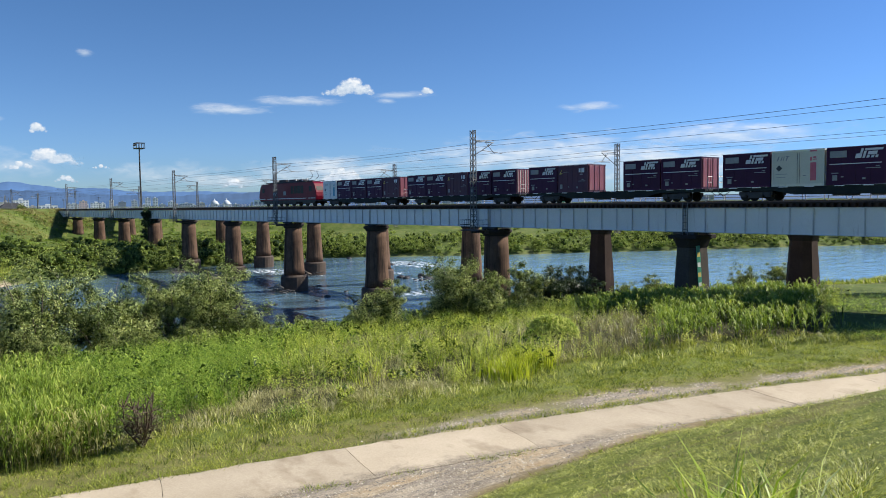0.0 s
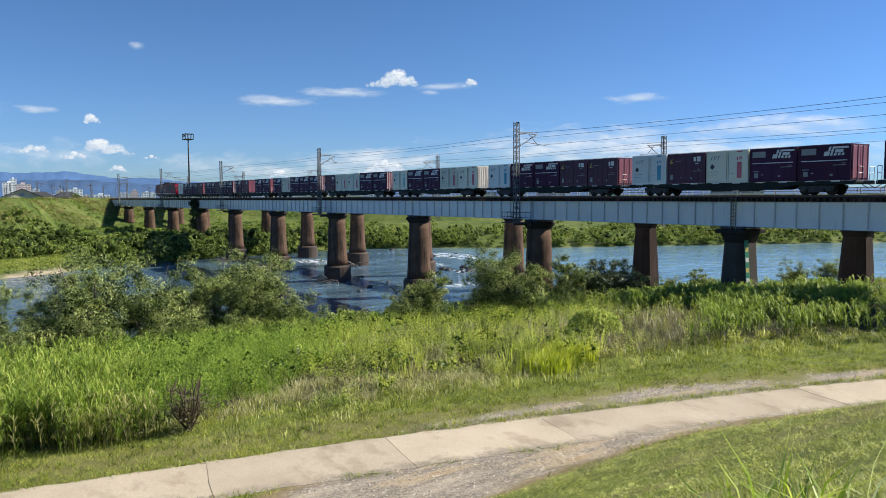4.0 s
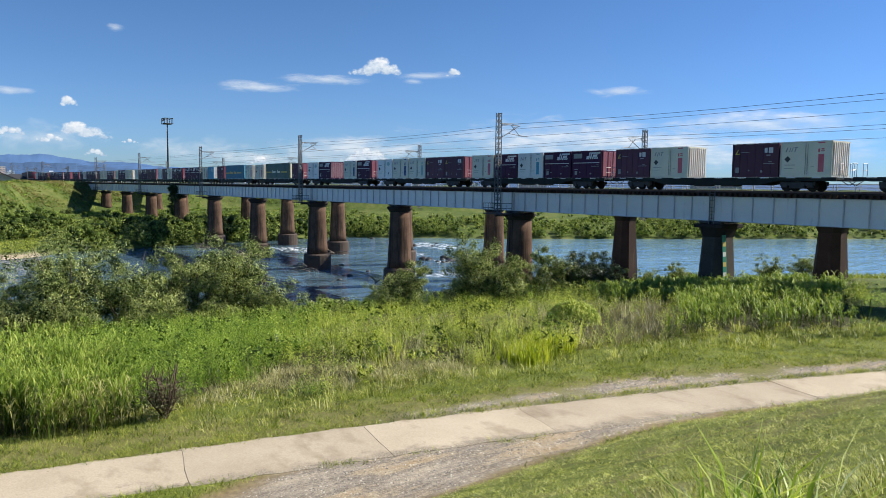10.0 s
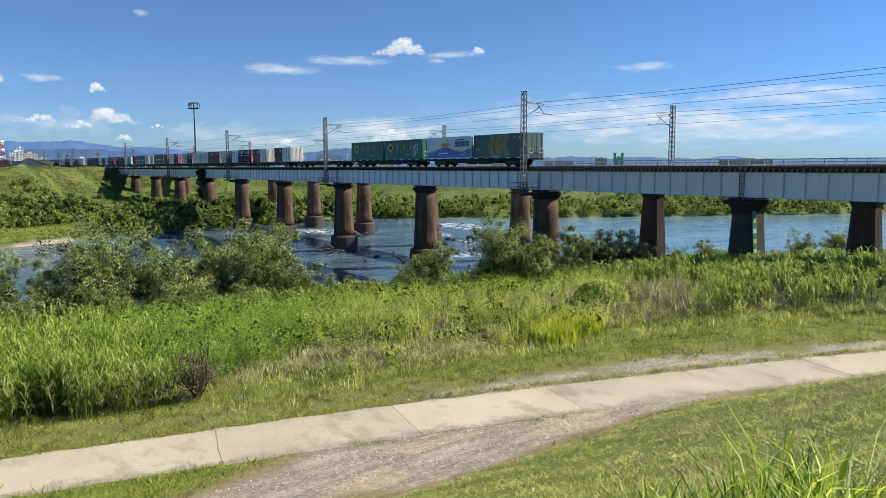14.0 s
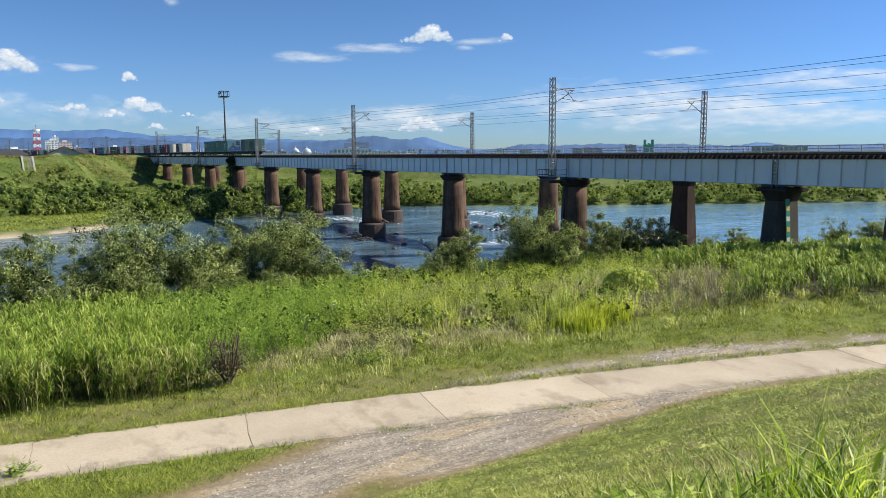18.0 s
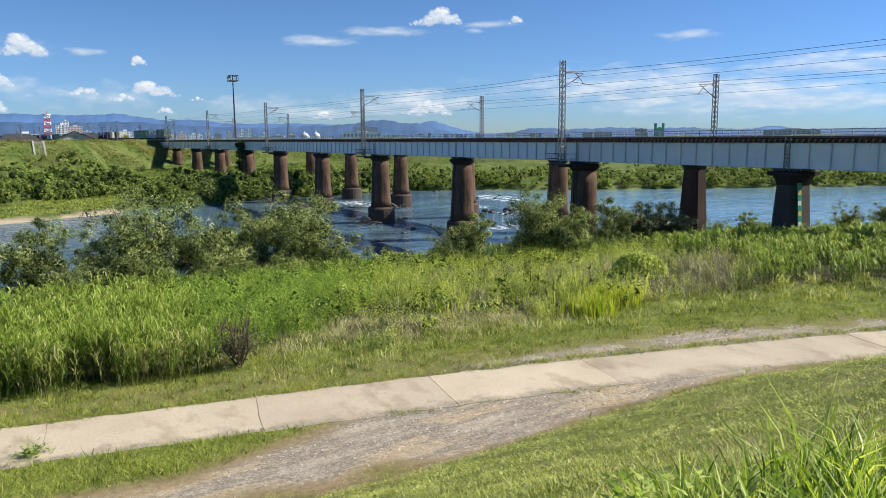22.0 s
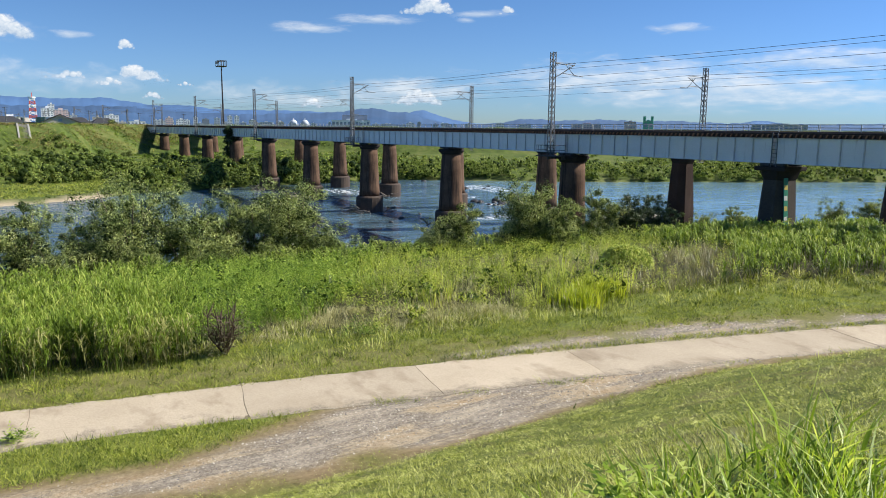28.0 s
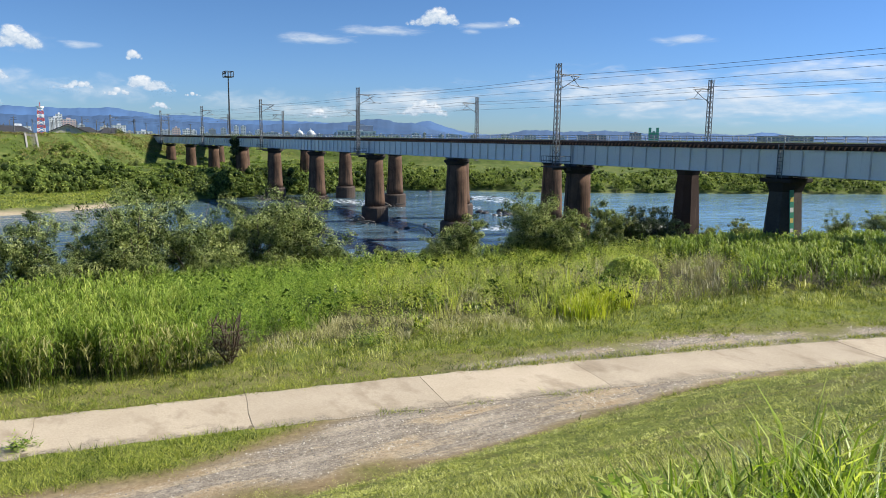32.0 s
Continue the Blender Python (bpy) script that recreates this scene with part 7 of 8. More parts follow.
c = c[GRNG.random(len(c)) < gaps(c[:, 0], c[:, 1], 4.0, 18, 0.35)]
h = GRNG.uniform(0.25, 0.9, len(c))
k = np.repeat(np.arange(len(c)), 4)
q = np.column_stack([c[k] + GRNG.normal(0, 0.7, (len(k), 2)) * h[k][:, None], ground_z(c[k, 0], c[k, 1]) + h[k] * 0.4])
joined("levee_weeds", "low trailing green weeds over the farther flat", "weeds", CREEPWEED, leaf_cloud(q, h[k] * GRNG.uniform(0.5, 0.9, len(k)), 12, 0.16, GRNG))

# ---- distance ----
def polar(az, dist, z=0.0):
    """A place by its direction: az in degrees to the left of +y."""
    a = radians(az)
    return Vector((-math.sin(a) * dist, math.cos(a) * dist, z))


def ridge(name, label, dist, stops, material, rough, seed):
    """A long ridge with a sloping flank; stops are (azimuth, degrees over the horizon)."""
    rng = np.random.default_rng(seed)
    az = np.linspace(stops[0][0], stops[-1][0], 900)
    el = np.interp(az, [s[0] for s in stops], [s[1] for s in stops])
    kernel = np.hanning(17)
    el = np.convolve(np.pad(el, 8, mode="edge"), kernel / kernel.sum(), "valid")
    jag = sum(np.sin(az * f + rng.uniform(0, 6)) * a for f, a in ((3.1, 0.4), (7.3, 0.3), (17, 0.14), (31, 0.08)))
    el = np.maximum(el + jag * rough * np.minimum(1, el / 0.4), -0.05)
    vs, n = [], len(az)
    for k, (back, share) in enumerate(((-300, 0.0), (-150, 0.5), (0, 1.0), (60, 0.0))):
        for i in range(n):
            h = 13.4 + math.tan(radians(float(el[i]))) * dist
            vs.append(polar(float(az[i]), dist + back, h * share))
    i = np.arange(4 * n).reshape(4, n)
    quads = np.stack([i[:-1, :-1], i[:-1, 1:], i[1:, 1:], i[1:, :-1]], -1).reshape(-1, 4)
    me = fast_mesh(name, np.array([tuple(v) for v in vs]), quads, material, None, True)
    return thing(name, label, "mountains", kind="structure", data=me)


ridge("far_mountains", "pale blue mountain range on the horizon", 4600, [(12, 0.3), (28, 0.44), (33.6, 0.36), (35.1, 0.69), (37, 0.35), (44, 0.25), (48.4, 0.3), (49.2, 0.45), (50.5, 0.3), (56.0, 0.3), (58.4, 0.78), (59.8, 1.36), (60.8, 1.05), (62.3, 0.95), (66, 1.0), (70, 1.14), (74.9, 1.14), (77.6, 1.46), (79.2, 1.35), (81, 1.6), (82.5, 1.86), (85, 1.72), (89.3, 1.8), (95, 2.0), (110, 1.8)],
      distance_mat("haze_blue_mountain", (0.04, 0.095, 0.205), 0.5), 0.05, 1)
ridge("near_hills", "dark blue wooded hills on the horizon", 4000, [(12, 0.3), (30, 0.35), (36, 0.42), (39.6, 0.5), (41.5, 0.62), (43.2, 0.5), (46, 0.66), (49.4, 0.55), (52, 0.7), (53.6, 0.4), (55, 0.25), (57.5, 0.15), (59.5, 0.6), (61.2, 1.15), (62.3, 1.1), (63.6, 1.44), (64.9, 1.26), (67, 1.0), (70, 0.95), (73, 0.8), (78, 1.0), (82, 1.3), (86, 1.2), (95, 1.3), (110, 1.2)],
      distance_mat("haze_blue_hill", (0.028, 0.068, 0.145), 0.42), 0.07, 2)


# clouds: glowing sheets of vapour far behind all else, sun and shade painted in
def cloud_mat(name, lo, hi, noise_amount, scale, stretch, dense):
    m = bpy.data.materials.new(name)
    m.use_nodes = True
    nt = m.node_tree
    nt.nodes.remove(nt.nodes["Principled BSDF"])
    tc = nt.nodes.new("ShaderNodeTexCoord")
    mp = nt.nodes.new("ShaderNodeMapping")
    mp.inputs["Scale"].default_value = stretch
    nt.links.new(tc.outputs["Object"], mp.inputs["Vector"])
    n = nt.nodes.new("ShaderNodeTexNoise")
    n.inputs["Scale"].default_value, n.inputs["Detail"].default_value, n.inputs["Roughness"].default_value = scale, 9.0, 0.6
    n.inputs["Distortion"].default_value = 0.3
    nt.links.new(mp.outputs["Vector"], n.inputs["Vector"])
    body, height = nt.nodes.new("ShaderNodeAttribute"), nt.nodes.new("ShaderNodeAttribute")
    body.attribute_name, height.attribute_name = "body", "height"
    mad = nt.nodes.new("ShaderNodeMath")
    mad.operation = "MULTIPLY_ADD"
    nt.links.new(n.outputs["Fac"], mad.inputs[0])
    mad.inputs[1].default_value = noise_amount
    nt.links.new(body.outputs["Fac"], mad.inputs[2])
    mr = nt.nodes.new("ShaderNodeMapRange")
    mr.interpolation_type = "SMOOTHSTEP"
    mr.inputs["From Min"].default_value, mr.inputs["From Max"].default_value = lo + noise_amount * 0.5, hi + noise_amount * 0.5
    mr.inputs["To Max"].default_value = dense
    nt.links.new(mad.outputs[0], mr.inputs["Value"])
    # height carries painted brightness, from shaded blue-grey to sunlit white
    shade = nt.nodes.new("ShaderNodeMath")
    shade.operation = "MULTIPLY_ADD"
    nt.links.new(n.outputs["Fac"], shade.inputs[0])
    shade.inputs[1].default_value = 0.9
    nt.links.new(height.outputs["Fac"], shade.inputs[2])
    col = ramp(nt, shade.outputs[0], [(0.4, (0.46, 0.58, 0.74)), (0.7, (0.70, 0.79, 0.89)), (0.95, (0.96, 0.98, 1.0))])
    em = nt.nodes.new("ShaderNodeEmission")
    em.inputs["Strength"].default_value = 0.60
    nt.links.new(col, em.inputs["Color"])
    tr = nt.nodes.new("ShaderNodeBsdfTransparent")
    ms = nt.nodes.new("ShaderNodeMixShader")
    nt.links.new(mr.outputs["Result"], ms.inputs["Fac"])
    nt.links.new(tr.outputs[0], ms.inputs[1])
    nt.links.new(em.outputs[0], ms.inputs[2])
    nt.links.new(ms.outputs[0], nt.nodes["Material Output"].inputs["Surface"])
    return m


CUMULUS = cloud_mat("cumulus", -0.1, 0.75, 1.25, 0.03, (1, 1, 1.4), 0.96)
HAZE = cloud_mat("low_haze_cloud", 0.25, 1.3, 1.7, 0.006, (1, 1, 2.4), 0.5)
WISP = cloud_mat("cirrus", 0.2, 1.05, 1.4, 0.0045, (1, 1, 4.5), 0.66)
cloud_count = 0


def cloud_sheet(az, el, w, h, material, label, nu, nv, fields):
    """A sheet of vapour w by h degrees; fields(u, v) gives its body and how bright it stands."""
    global cloud_count
    cloud_count += 1
    dist = 4720 + 6 * cloud_count
    v, u = np.meshgrid(np.linspace(-1, 1, nv + 1), np.linspace(-1, 1, nu + 1), indexing="ij")
    a = np.radians(az - u * w * 0.5)
    vs = np.stack([-np.sin(a) * dist, np.cos(a) * dist, 13.4 + dist * np.tan(np.radians(el + v * h * 0.5))], -1).reshape(-1, 3)
    i = np.arange((nu + 1) * (nv + 1)).reshape(nv + 1, nu + 1)
    quads = np.stack([i[:-1, :-1], i[:-1, 1:], i[1:, 1:], i[1:, :-1]], -1).reshape(-1, 4)
    body, height = fields(u, v)
    me = fast_mesh("cloud", vs, quads, material, {"body": body.ravel(), "height": height.ravel()})
    return thing("cloud", label, "cloud", "clouds", kind="structure", data=me)


def veil(az, el, w, h, material=WISP):
    def fields(u, v):
        return 1 - np.hypot(u, np.where(v > 0, v, v * 1.15)), 0.25 + 0.35 * v
    return cloud_sheet(az, el, w, h, material, "thin white veil of cloud", 28, 14, fields)


def heap(az, el, w, h, puffs, seed, lean=0.0):
    """A heaped cloud: rounded puffs on a flatter base, the larger ones towards its middle (lean moves them)."""
    rng = np.random.default_rng(seed)
    ratio = w / h

    def fields(u, v):
        x, total, lit = u * ratio, np.zeros(u.shape), np.zeros(u.shape)
        for k in range(puffs):
            f = (2 * k + 1) / puffs - 1 + rng.uniform(-0.5, 0.5) / puffs
            grow = max(0.2, 1 - abs(f - lean) ** 1.3 / (1 + abs(lean)))
            r = rng.uniform(0.45, 0.75) * grow + 0.12
            cx, cy = f * (ratio - 0.6), -0.55 + 0.5 * r + rng.uniform(0, 0.55) * grow
            own = np.clip(1 - ((x - cx) ** 2 + np.where(v < cy, 2.4, 1.0) * (v - cy) ** 2) / (r * r), 0, 1) * (0.35 + 0.65 * grow)
            # puff sides turned to the sun are painted brighter
            lit = np.where(own > 0.05, lit * 0.4 + 0.6 * own ** 0.5 * (0.6 * (x - cx) + 0.9 * (v - cy)) / r, lit)
            total = np.maximum(total, own) + 0.15 * own
        edge_fade = np.clip(4 * (1 - np.abs(u)), 0, 1) * np.clip(4 * (1 - np.abs(v)), 0, 1)
        return (np.clip(total, 0, 1) ** 0.85 * 1.1 - 0.3) * edge_fade - 0.3 * (1 - edge_fade), 0.22 + 0.34 * np.clip(lit, -1, 1) + 0.16 * v
    return cloud_sheet(az, el, w, h, CUMULUS, "white heaped summer cloud", int(min(150, 26 * ratio + 20)), 44, fields)


for row in ((59.6, 8.75, 5.4, 2.1, 9, 2, 0.1), (53.6, 8.6, 1.9, 1.4, 3, 3, 0.1), (88.3, 6.1, 4.4, 2.2, 9, 5, 0.2), (80.9, 5.4, 1.9, 1.15, 4, 6, -0.1), (79.7, 3.45, 4.2, 1.7, 9, 7, -0.45), (84.9, 3.3, 3.2, 1.0, 8, 8, 0.2),
            (82.4, 2.9, 2.6, 0.8, 7, 9, 0.3), (77.2, 2.9, 1.6, 0.5, 5, 10), (79.4, 2.05, 2.1, 1.0, 6, 11), (89.6, 3.9, 3.0, 1.8, 6, 12), (90.0, 2.2, 2.6, 1.3, 6, 15), (68.2, 1.65, 2.6, 1.3, 7, 13), (60.4, 2.2, 5.2, 2.2, 10, 14, 0.2)):
    heap(*row)
for row in ((68.4, 7.1, 8.4, 1.3), (63.4, 7.85, 8.4, 1.3), (55.4, 8.3, 6, 1.0), (84.4, 5.95, 3.6, 1.0), (68.3, 1.8, 9, 2.0), (60.6, 2.7, 16, 3.2), (44, 3.4, 34, 5.2), (31, 4.6, 22, 3.0), (36, 2.4, 44, 4.0), (41.1, 7.1, 6.5, 1.2), (56.5, 7.85, 2.2, 0.6), (77.9, 10.6, 1.7, 0.9)):
    veil(*row)
for row in ((83, 2.9, 14, 3.4), (73, 2.3, 14, 3.0), (89, 3.4, 9, 3.0), (64, 2.4, 14, 3.2), (88, 6.0, 7, 2.6)):
    veil(*row, HAZE)


# buildings along the horizon
def wall_paint(name, c):
    return paint(name, tuple(v * 0.9 for v in c), c, 0.8, 0.1, grain=1.0)


# distance haze is put into the paler, bluer wall and window tones
BUILD = {"white": wall_paint("white_render", (0.85, 0.87, 0.89)), "grey": wall_paint("grey_cladding", (0.52, 0.57, 0.62)), "pink": wall_paint("pinkish_tiles", (0.68, 0.52, 0.5)), "dark": wall_paint("dark_cladding", (0.26, 0.3, 0.35)),
         "green": wall_paint("green_steel", (0.14, 0.5, 0.32)), "cream": wall_paint("cream_render", (0.55, 0.5, 0.42)), "red": wall_paint("red_paint", (0.55, 0.08, 0.06))}
ROOF = paint("dark_roof_tiles", (0.02, 0.022, 0.026), (0.045, 0.047, 0.05), 0.7, 1.0)
WINDOWS = paint("distant_window_glass", (0.2, 0.25, 0.32), (0.3, 0.36, 0.44), 0.2, 0.3)


def building(az, dist, wide, el, tone, floors=4, cols=5, name="apartment_building", label="pale apartment block above the levee", deep=14.0):
    """A block that faces the river: wide in degrees, its roof el degrees over the horizon."""
    w, top = dist * radians(wide), 13.4 + dist * math.tan(radians(el))
    m = Matrix.Translation(polar(az, dist)) @ pose(0, 0, 0, 0, 0, az)
    b = thing(name, label, "building", "buildings beyond the levee", at=m)
    low = 7.0
    bm = bmesh.new()
    box(bm, -w / 2, 0, low, w / 2, deep, top)
    part("wall", bm, BUILD[tone], b)
    bm = bmesh.new()
    box(bm, -w / 2 - 0.2, -0.2, top, w / 2 + 0.2, deep + 0.2, top + 0.5)
    roof = part("roof", bm, BUILD["grey"], b)
    bm = bmesh.new()
    box(bm, -w * 0.12, 3, top + 0.5, w * 0.16, 7, top + 2.6)
    part("roof_house", bm, BUILD[tone], roof)
    fh = (top - 12.5) / floors
    for k in range(floors):
        for c in range(cols):
            x = -w / 2 + w * (c + 0.5) / cols
            bm = bmesh.new()
            box(bm, x - w / cols * 0.3, -0.08, 12.5 + fh * (k + 0.3), x + w / cols * 0.3, 0.05, 12.5 + fh * (k + 0.78))
            part("window", bm, WINDOWS, b)
    return b


for row in ((86.15, 1100, 0.75, 1.05, "white", 8, 4), (85.35, 1150, 0.95, 0.95, "pink", 7, 5), (85.9, 1200, 0.4, 1.3, "white", 9, 2), (82.2, 1300, 0.95, 0.62, "white", 6, 5), (88.4, 700, 1.6, 0.42, "white", 2, 6), (79.0, 1500, 0.9, 0.3, "grey", 2, 4), (77.6, 1600, 0.7, 0.38, "white", 3, 4),
            (75.9, 1500, 0.5, 0.42, "dark", 3, 3), (74.2, 1500, 0.35, 0.66, "white", 6, 2), (73.7, 1500, 0.35, 0.66, "white", 6, 2), (75.1, 1450, 0.4, 0.5, "grey", 4, 2), (84.0, 1000, 1.5, 0.25, "dark", 1, 6), (80.6, 1250, 1.2, 0.22, "white", 1, 5), (71.6, 1700, 0.9, 0.25, "grey", 2, 5),
            (62.6, 1800, 0.8, 0.2, "grey", 1, 4), (60.8, 1700, 0.6, 0.3, "white", 2, 3), (58.0, 1800, 0.9, 0.25, "grey", 1, 5), (53.9, 1700, 0.6, 0.3, "white", 2, 3), (52.0, 1750, 0.9, 0.25, "grey", 2, 4), (50.0, 1600, 1.2, 0.2, "white", 1, 6), (47.4, 1500, 2.2, 0.32, "pink", 2, 10), (44.2, 1500, 0.85, 0.5, "pink", 2, 4), (72.6, 1600, 0.5, 0.4, "white", 4, 3), (70.6, 1650, 0.5, 0.3, "white", 2, 3), (76.6, 1500, 0.3, 0.55, "white", 5, 2), (78.4, 1450, 0.5, 0.5, "pink", 4, 3), (83.1, 1250, 0.6, 0.5, "cream", 4, 3), (84.6, 1150, 0.5, 0.6, "grey", 5, 3), (34.0, 1300, 3.6, 0.33, "cream", 1, 12)):
    building(*row)
rng = random.Random(17)
for k in range(26):      # small works and dwellings between the larger blocks
    building(81.5 - 1.02 * k + rng.uniform(-0.35, 0.35), rng.uniform(1300, 1900), rng.uniform(0.18, 0.5), rng.uniform(0.12, 0.36), rng.choice(("white", "white", "white", "grey", "cream")), 1, 2, "low_building", "small pale building beyond the levee")
building(65.3, 1500, 2.9, 0.45, "white", 1, 10, "factory_building", "broad pale factory hall above the tracks", 40)
building(65.0, 1530, 1.9, 0.85, "dark", 2, 6, "factory_building", "dark grey upper works of the factory", 30)


def house(az, dist, w, label, gable=False):
    """A dwelling with a dark tile roof, hipped or with its gable to the river; its lower half is hidden by the levee."""
    m = Matrix.Translation(polar(az, dist)) @ pose(0, 0, 0, 0, 0, az + (0 if gable else 12))
    b = thing("house", label, "house", "houses behind the levee", at=m)
    bm = bmesh.new()
    box(bm, -w / 2, 0, 7, w / 2, 8, 14.0)
    if gable:
        v = [bm.verts.new(p) for p in ((-w / 2, 0, 14.0), (w / 2, 0, 14.0), (0, 0, 16.9), (-w / 2, 8, 14.0), (w / 2, 8, 14.0), (0, 8, 16.9))]
        for f in ((v[0], v[1], v[2]), (v[3], v[5], v[4]), (v[0], v[2], v[5], v[3]), (v[1], v[4], v[5], v[2])):
            bm.faces.new(f)
    part("wall", bm, BUILD["white" if not gable else "cream"], b)
    bm = bmesh.new()
    if gable:
        for k in (-1, 1):
            edge0 = [Vector((k * (w / 2 + 0.9), y, 13.75)) for y in (-0.8, 8.8)]
            ridge0 = [Vector((0, y, 17.05)) for y in (-0.8, 8.8)]
            low_v = [bm.verts.new(p) for p in (edge0[0], edge0[1], ridge0[1], ridge0[0])]
            top_v = [bm.verts.new(p + Vector((0, 0, 0.32))) for p in (edge0[0], edge0[1], ridge0[1], ridge0[0])]
            bm.faces.new(low_v)
            bm.faces.new(top_v)
            for i in range(4):
                bm.faces.new((low_v[i], low_v[(i + 1) % 4], top_v[(i + 1) % 4], top_v[i]))
        bmesh.ops.recalc_face_normals(bm, faces=bm.faces)
    else:
        e = [bm.verts.new(p) for p in ((-w / 2 - 0.7, -0.7, 13.9), (w / 2 + 0.7, -0.7, 13.9), (w / 2 + 0.7, 8.7, 13.9), (-w / 2 - 0.7, 8.7, 13.9))]
        r = [bm.verts.new((-w / 2 + 2.5, 4, 16.3)), bm.verts.new((w / 2 - 2.5, 4, 16.3))]
        for f in ((e[0], e[1], r[1], r[0]), (e[1], e[2], r[1]), (e[2], e[3], r[0], r[1]), (e[3], e[0], r[0]), e[::-1]):
            bm.faces.new(f)
    part("roof", bm, ROOF, b, "dark tiled gable roof" if gable else "dark tiled hip roof")
    for x in np.linspace(-w / 2 + 1.5, w / 2 - 1.5, 4):
        bm = bmesh.new()
        box(bm, x - 0.6, -0.08, 12.5, x + 0.6, 0.05, 13.6)
        part("window", bm, WINDOWS, b)
    if gable:
        bm = bmesh.new()
        box(bm, -0.7, -0.08, 14.4, 0.7, 0.05, 15.4)
        part("window", bm, WINDOWS, b)


house(88.7, 330, 13, "white house with a low dark tile roof")
house(85.4, 335, 13, "cream house with a dark tiled gable roof", True)
house(91.5, 340, 12, "house with a dark tile roof")
house(84.2, 350, 9, "small house with a dark tile roof")
house(82.6, 380, 10, "low house with a dark tile roof")
for az, dist, sc in ((81.2, 226, 0.34), (81.6, 228, 0.25), (87.2, 300, 0.55), (84.9, 320, 0.5), (80.0, 300, 0.5), (78.9, 340, 0.5)):
    p = polar(az, dist)
    plant(WILLOWS[1], p.x, p.y, sc, az, "small green tree beside the farther levee", "small_tree", "trees by the farther levee")


def lattice_tower(az, dist, el, label):
    """A banded steel lattice tower with two galleries and an aerial."""
    top = 13.4 + dist * math.tan(radians(el))
    t = thing("lattice_tower", label, "tower", at=Matrix.Translation(polar(az, dist)))

    def corner(z, i):
        w = np.interp(z, [8, top], [4.0, 2.2])
        return Vector(((-w, w, w, -w)[i], (-w, -w, w, w)[i], z))
    n = 9
    for k in range(n):
        z0, z1 = 8 + (top - 8) * k / n, 8 + (top - 8) * (k + 1) / n
        for i in range(4):
            for name, a, b, r in (("leg", corner(z0, i), corner(z1, i), 0.6), ("brace", corner(z0, i), corner(z1, (i + 1) % 4), 0.35), ("brace", corner(z0, (i + 1) % 4), corner(z1, i), 0.35)):
                bm = bmesh.new()
                bar(bm, a, b, r)
                part(name, bm, BUILD["red" if k % 2 else "white"], t)
    for z in (top - 0.6, top - 9):
        bm = bmesh.new()
        lathe(bm, [(3.6, z), (3.6, z + 1.2)], 12)
        part("gallery", bm, BUILD["white"], t)
    bm = bmesh.new()
    bar(bm, (0, 0, top), (0, 0, top + 5), 0.3)
    part("aerial", bm, BUILD["red"], t)


lattice_tower(87.0, 900, 1.75, "red and white banded lattice tower over the town")


def tank(az, dist):
    t = thing("gas_tank", "white round gas holder with a stair tower", "tank", "gas holders", at=Matrix.Translation(polar(az, dist)))
    bm = bmesh.new()
    bmesh.ops.create_uvsphere(bm, u_segments=20, v_segments=12, radius=7.6, matrix=Matrix.Translation((0, 0, 18)))
    part("sphere", bm, BUILD["grey"], t, smooth=True)
    bm = bmesh.new()
    for k in range(8):
        a = k * math.pi / 4
        bar(bm, (9.6 * math.cos(a), 9.6 * math.sin(a), 8), (9.6 * math.cos(a), 9.6 * math.sin(a), 19), 0.4)
    part("legs", bm, BUILD["white"], t)
    bm = bmesh.new()
    box(bm, -0.5, -0.5, 25, 0.5, 0.5, 29)
    part("top_works", bm, BUILD["white"], t)


tank(69.6, 1500)
tank(68.75, 1500)
g = building(42.9, 1480, 0.7, 0.55, "green", 1, 2, "factory_building", "bright green steel works with two towers", 10)
for dx in (-0.35, 0.35):
    bm = bmesh.new()
    box(bm, dx * 20 - 2.5, 2, 20, dx * 20 + 2.5, 7, 37)
    part("tower", bm, BUILD["green"], g)


def floodlight_tower():
    """A slim mast with a square lamp gallery, behind the far track."""
    m = Matrix.Translation(polar(74.65, 322, 9))
    t = thing("floodlight_tower", "slim grey floodlight mast with a square gallery", "mast", at=m)
    bm = bmesh.new()
    lathe(bm, [(0.42, 0), (0.2, 30.6)], 10)
    part("pole", bm, DARKSTEEL, t)
    bm = bmesh.new()
    for z in (28.2, 30.3):
        for a, b in (((-2.3, -1.6), (2.3, -1.6)), ((2.3, -1.6), (2.3, 1.6)), ((2.3, 1.6), (-2.3, 1.6)), ((-2.3, 1.6), (-2.3, -1.6))):
            bar(bm, (*a, z), (*b, z), 0.13)
    for x in (-2.3, 0, 2.3):
        for y in (-1.6, 1.6):
            bar(bm, (x, y, 28.2), (x, y, 30.3), 0.12)
    box(bm, -2.3, -1.6, 28.0, 2.3, 1.6, 28.2)
    part("gallery", bm, DARKSTEEL, t)
    for x in (-1.6, -0.5, 0.6, 1.7):
        bm = bmesh.new()
        box(bm, x - 0.3, -1.9, 29.2, x + 0.3, -1.5, 29.8, 0.05)
        part("floodlight", bm, STEEL, t)


floodlight_tower()


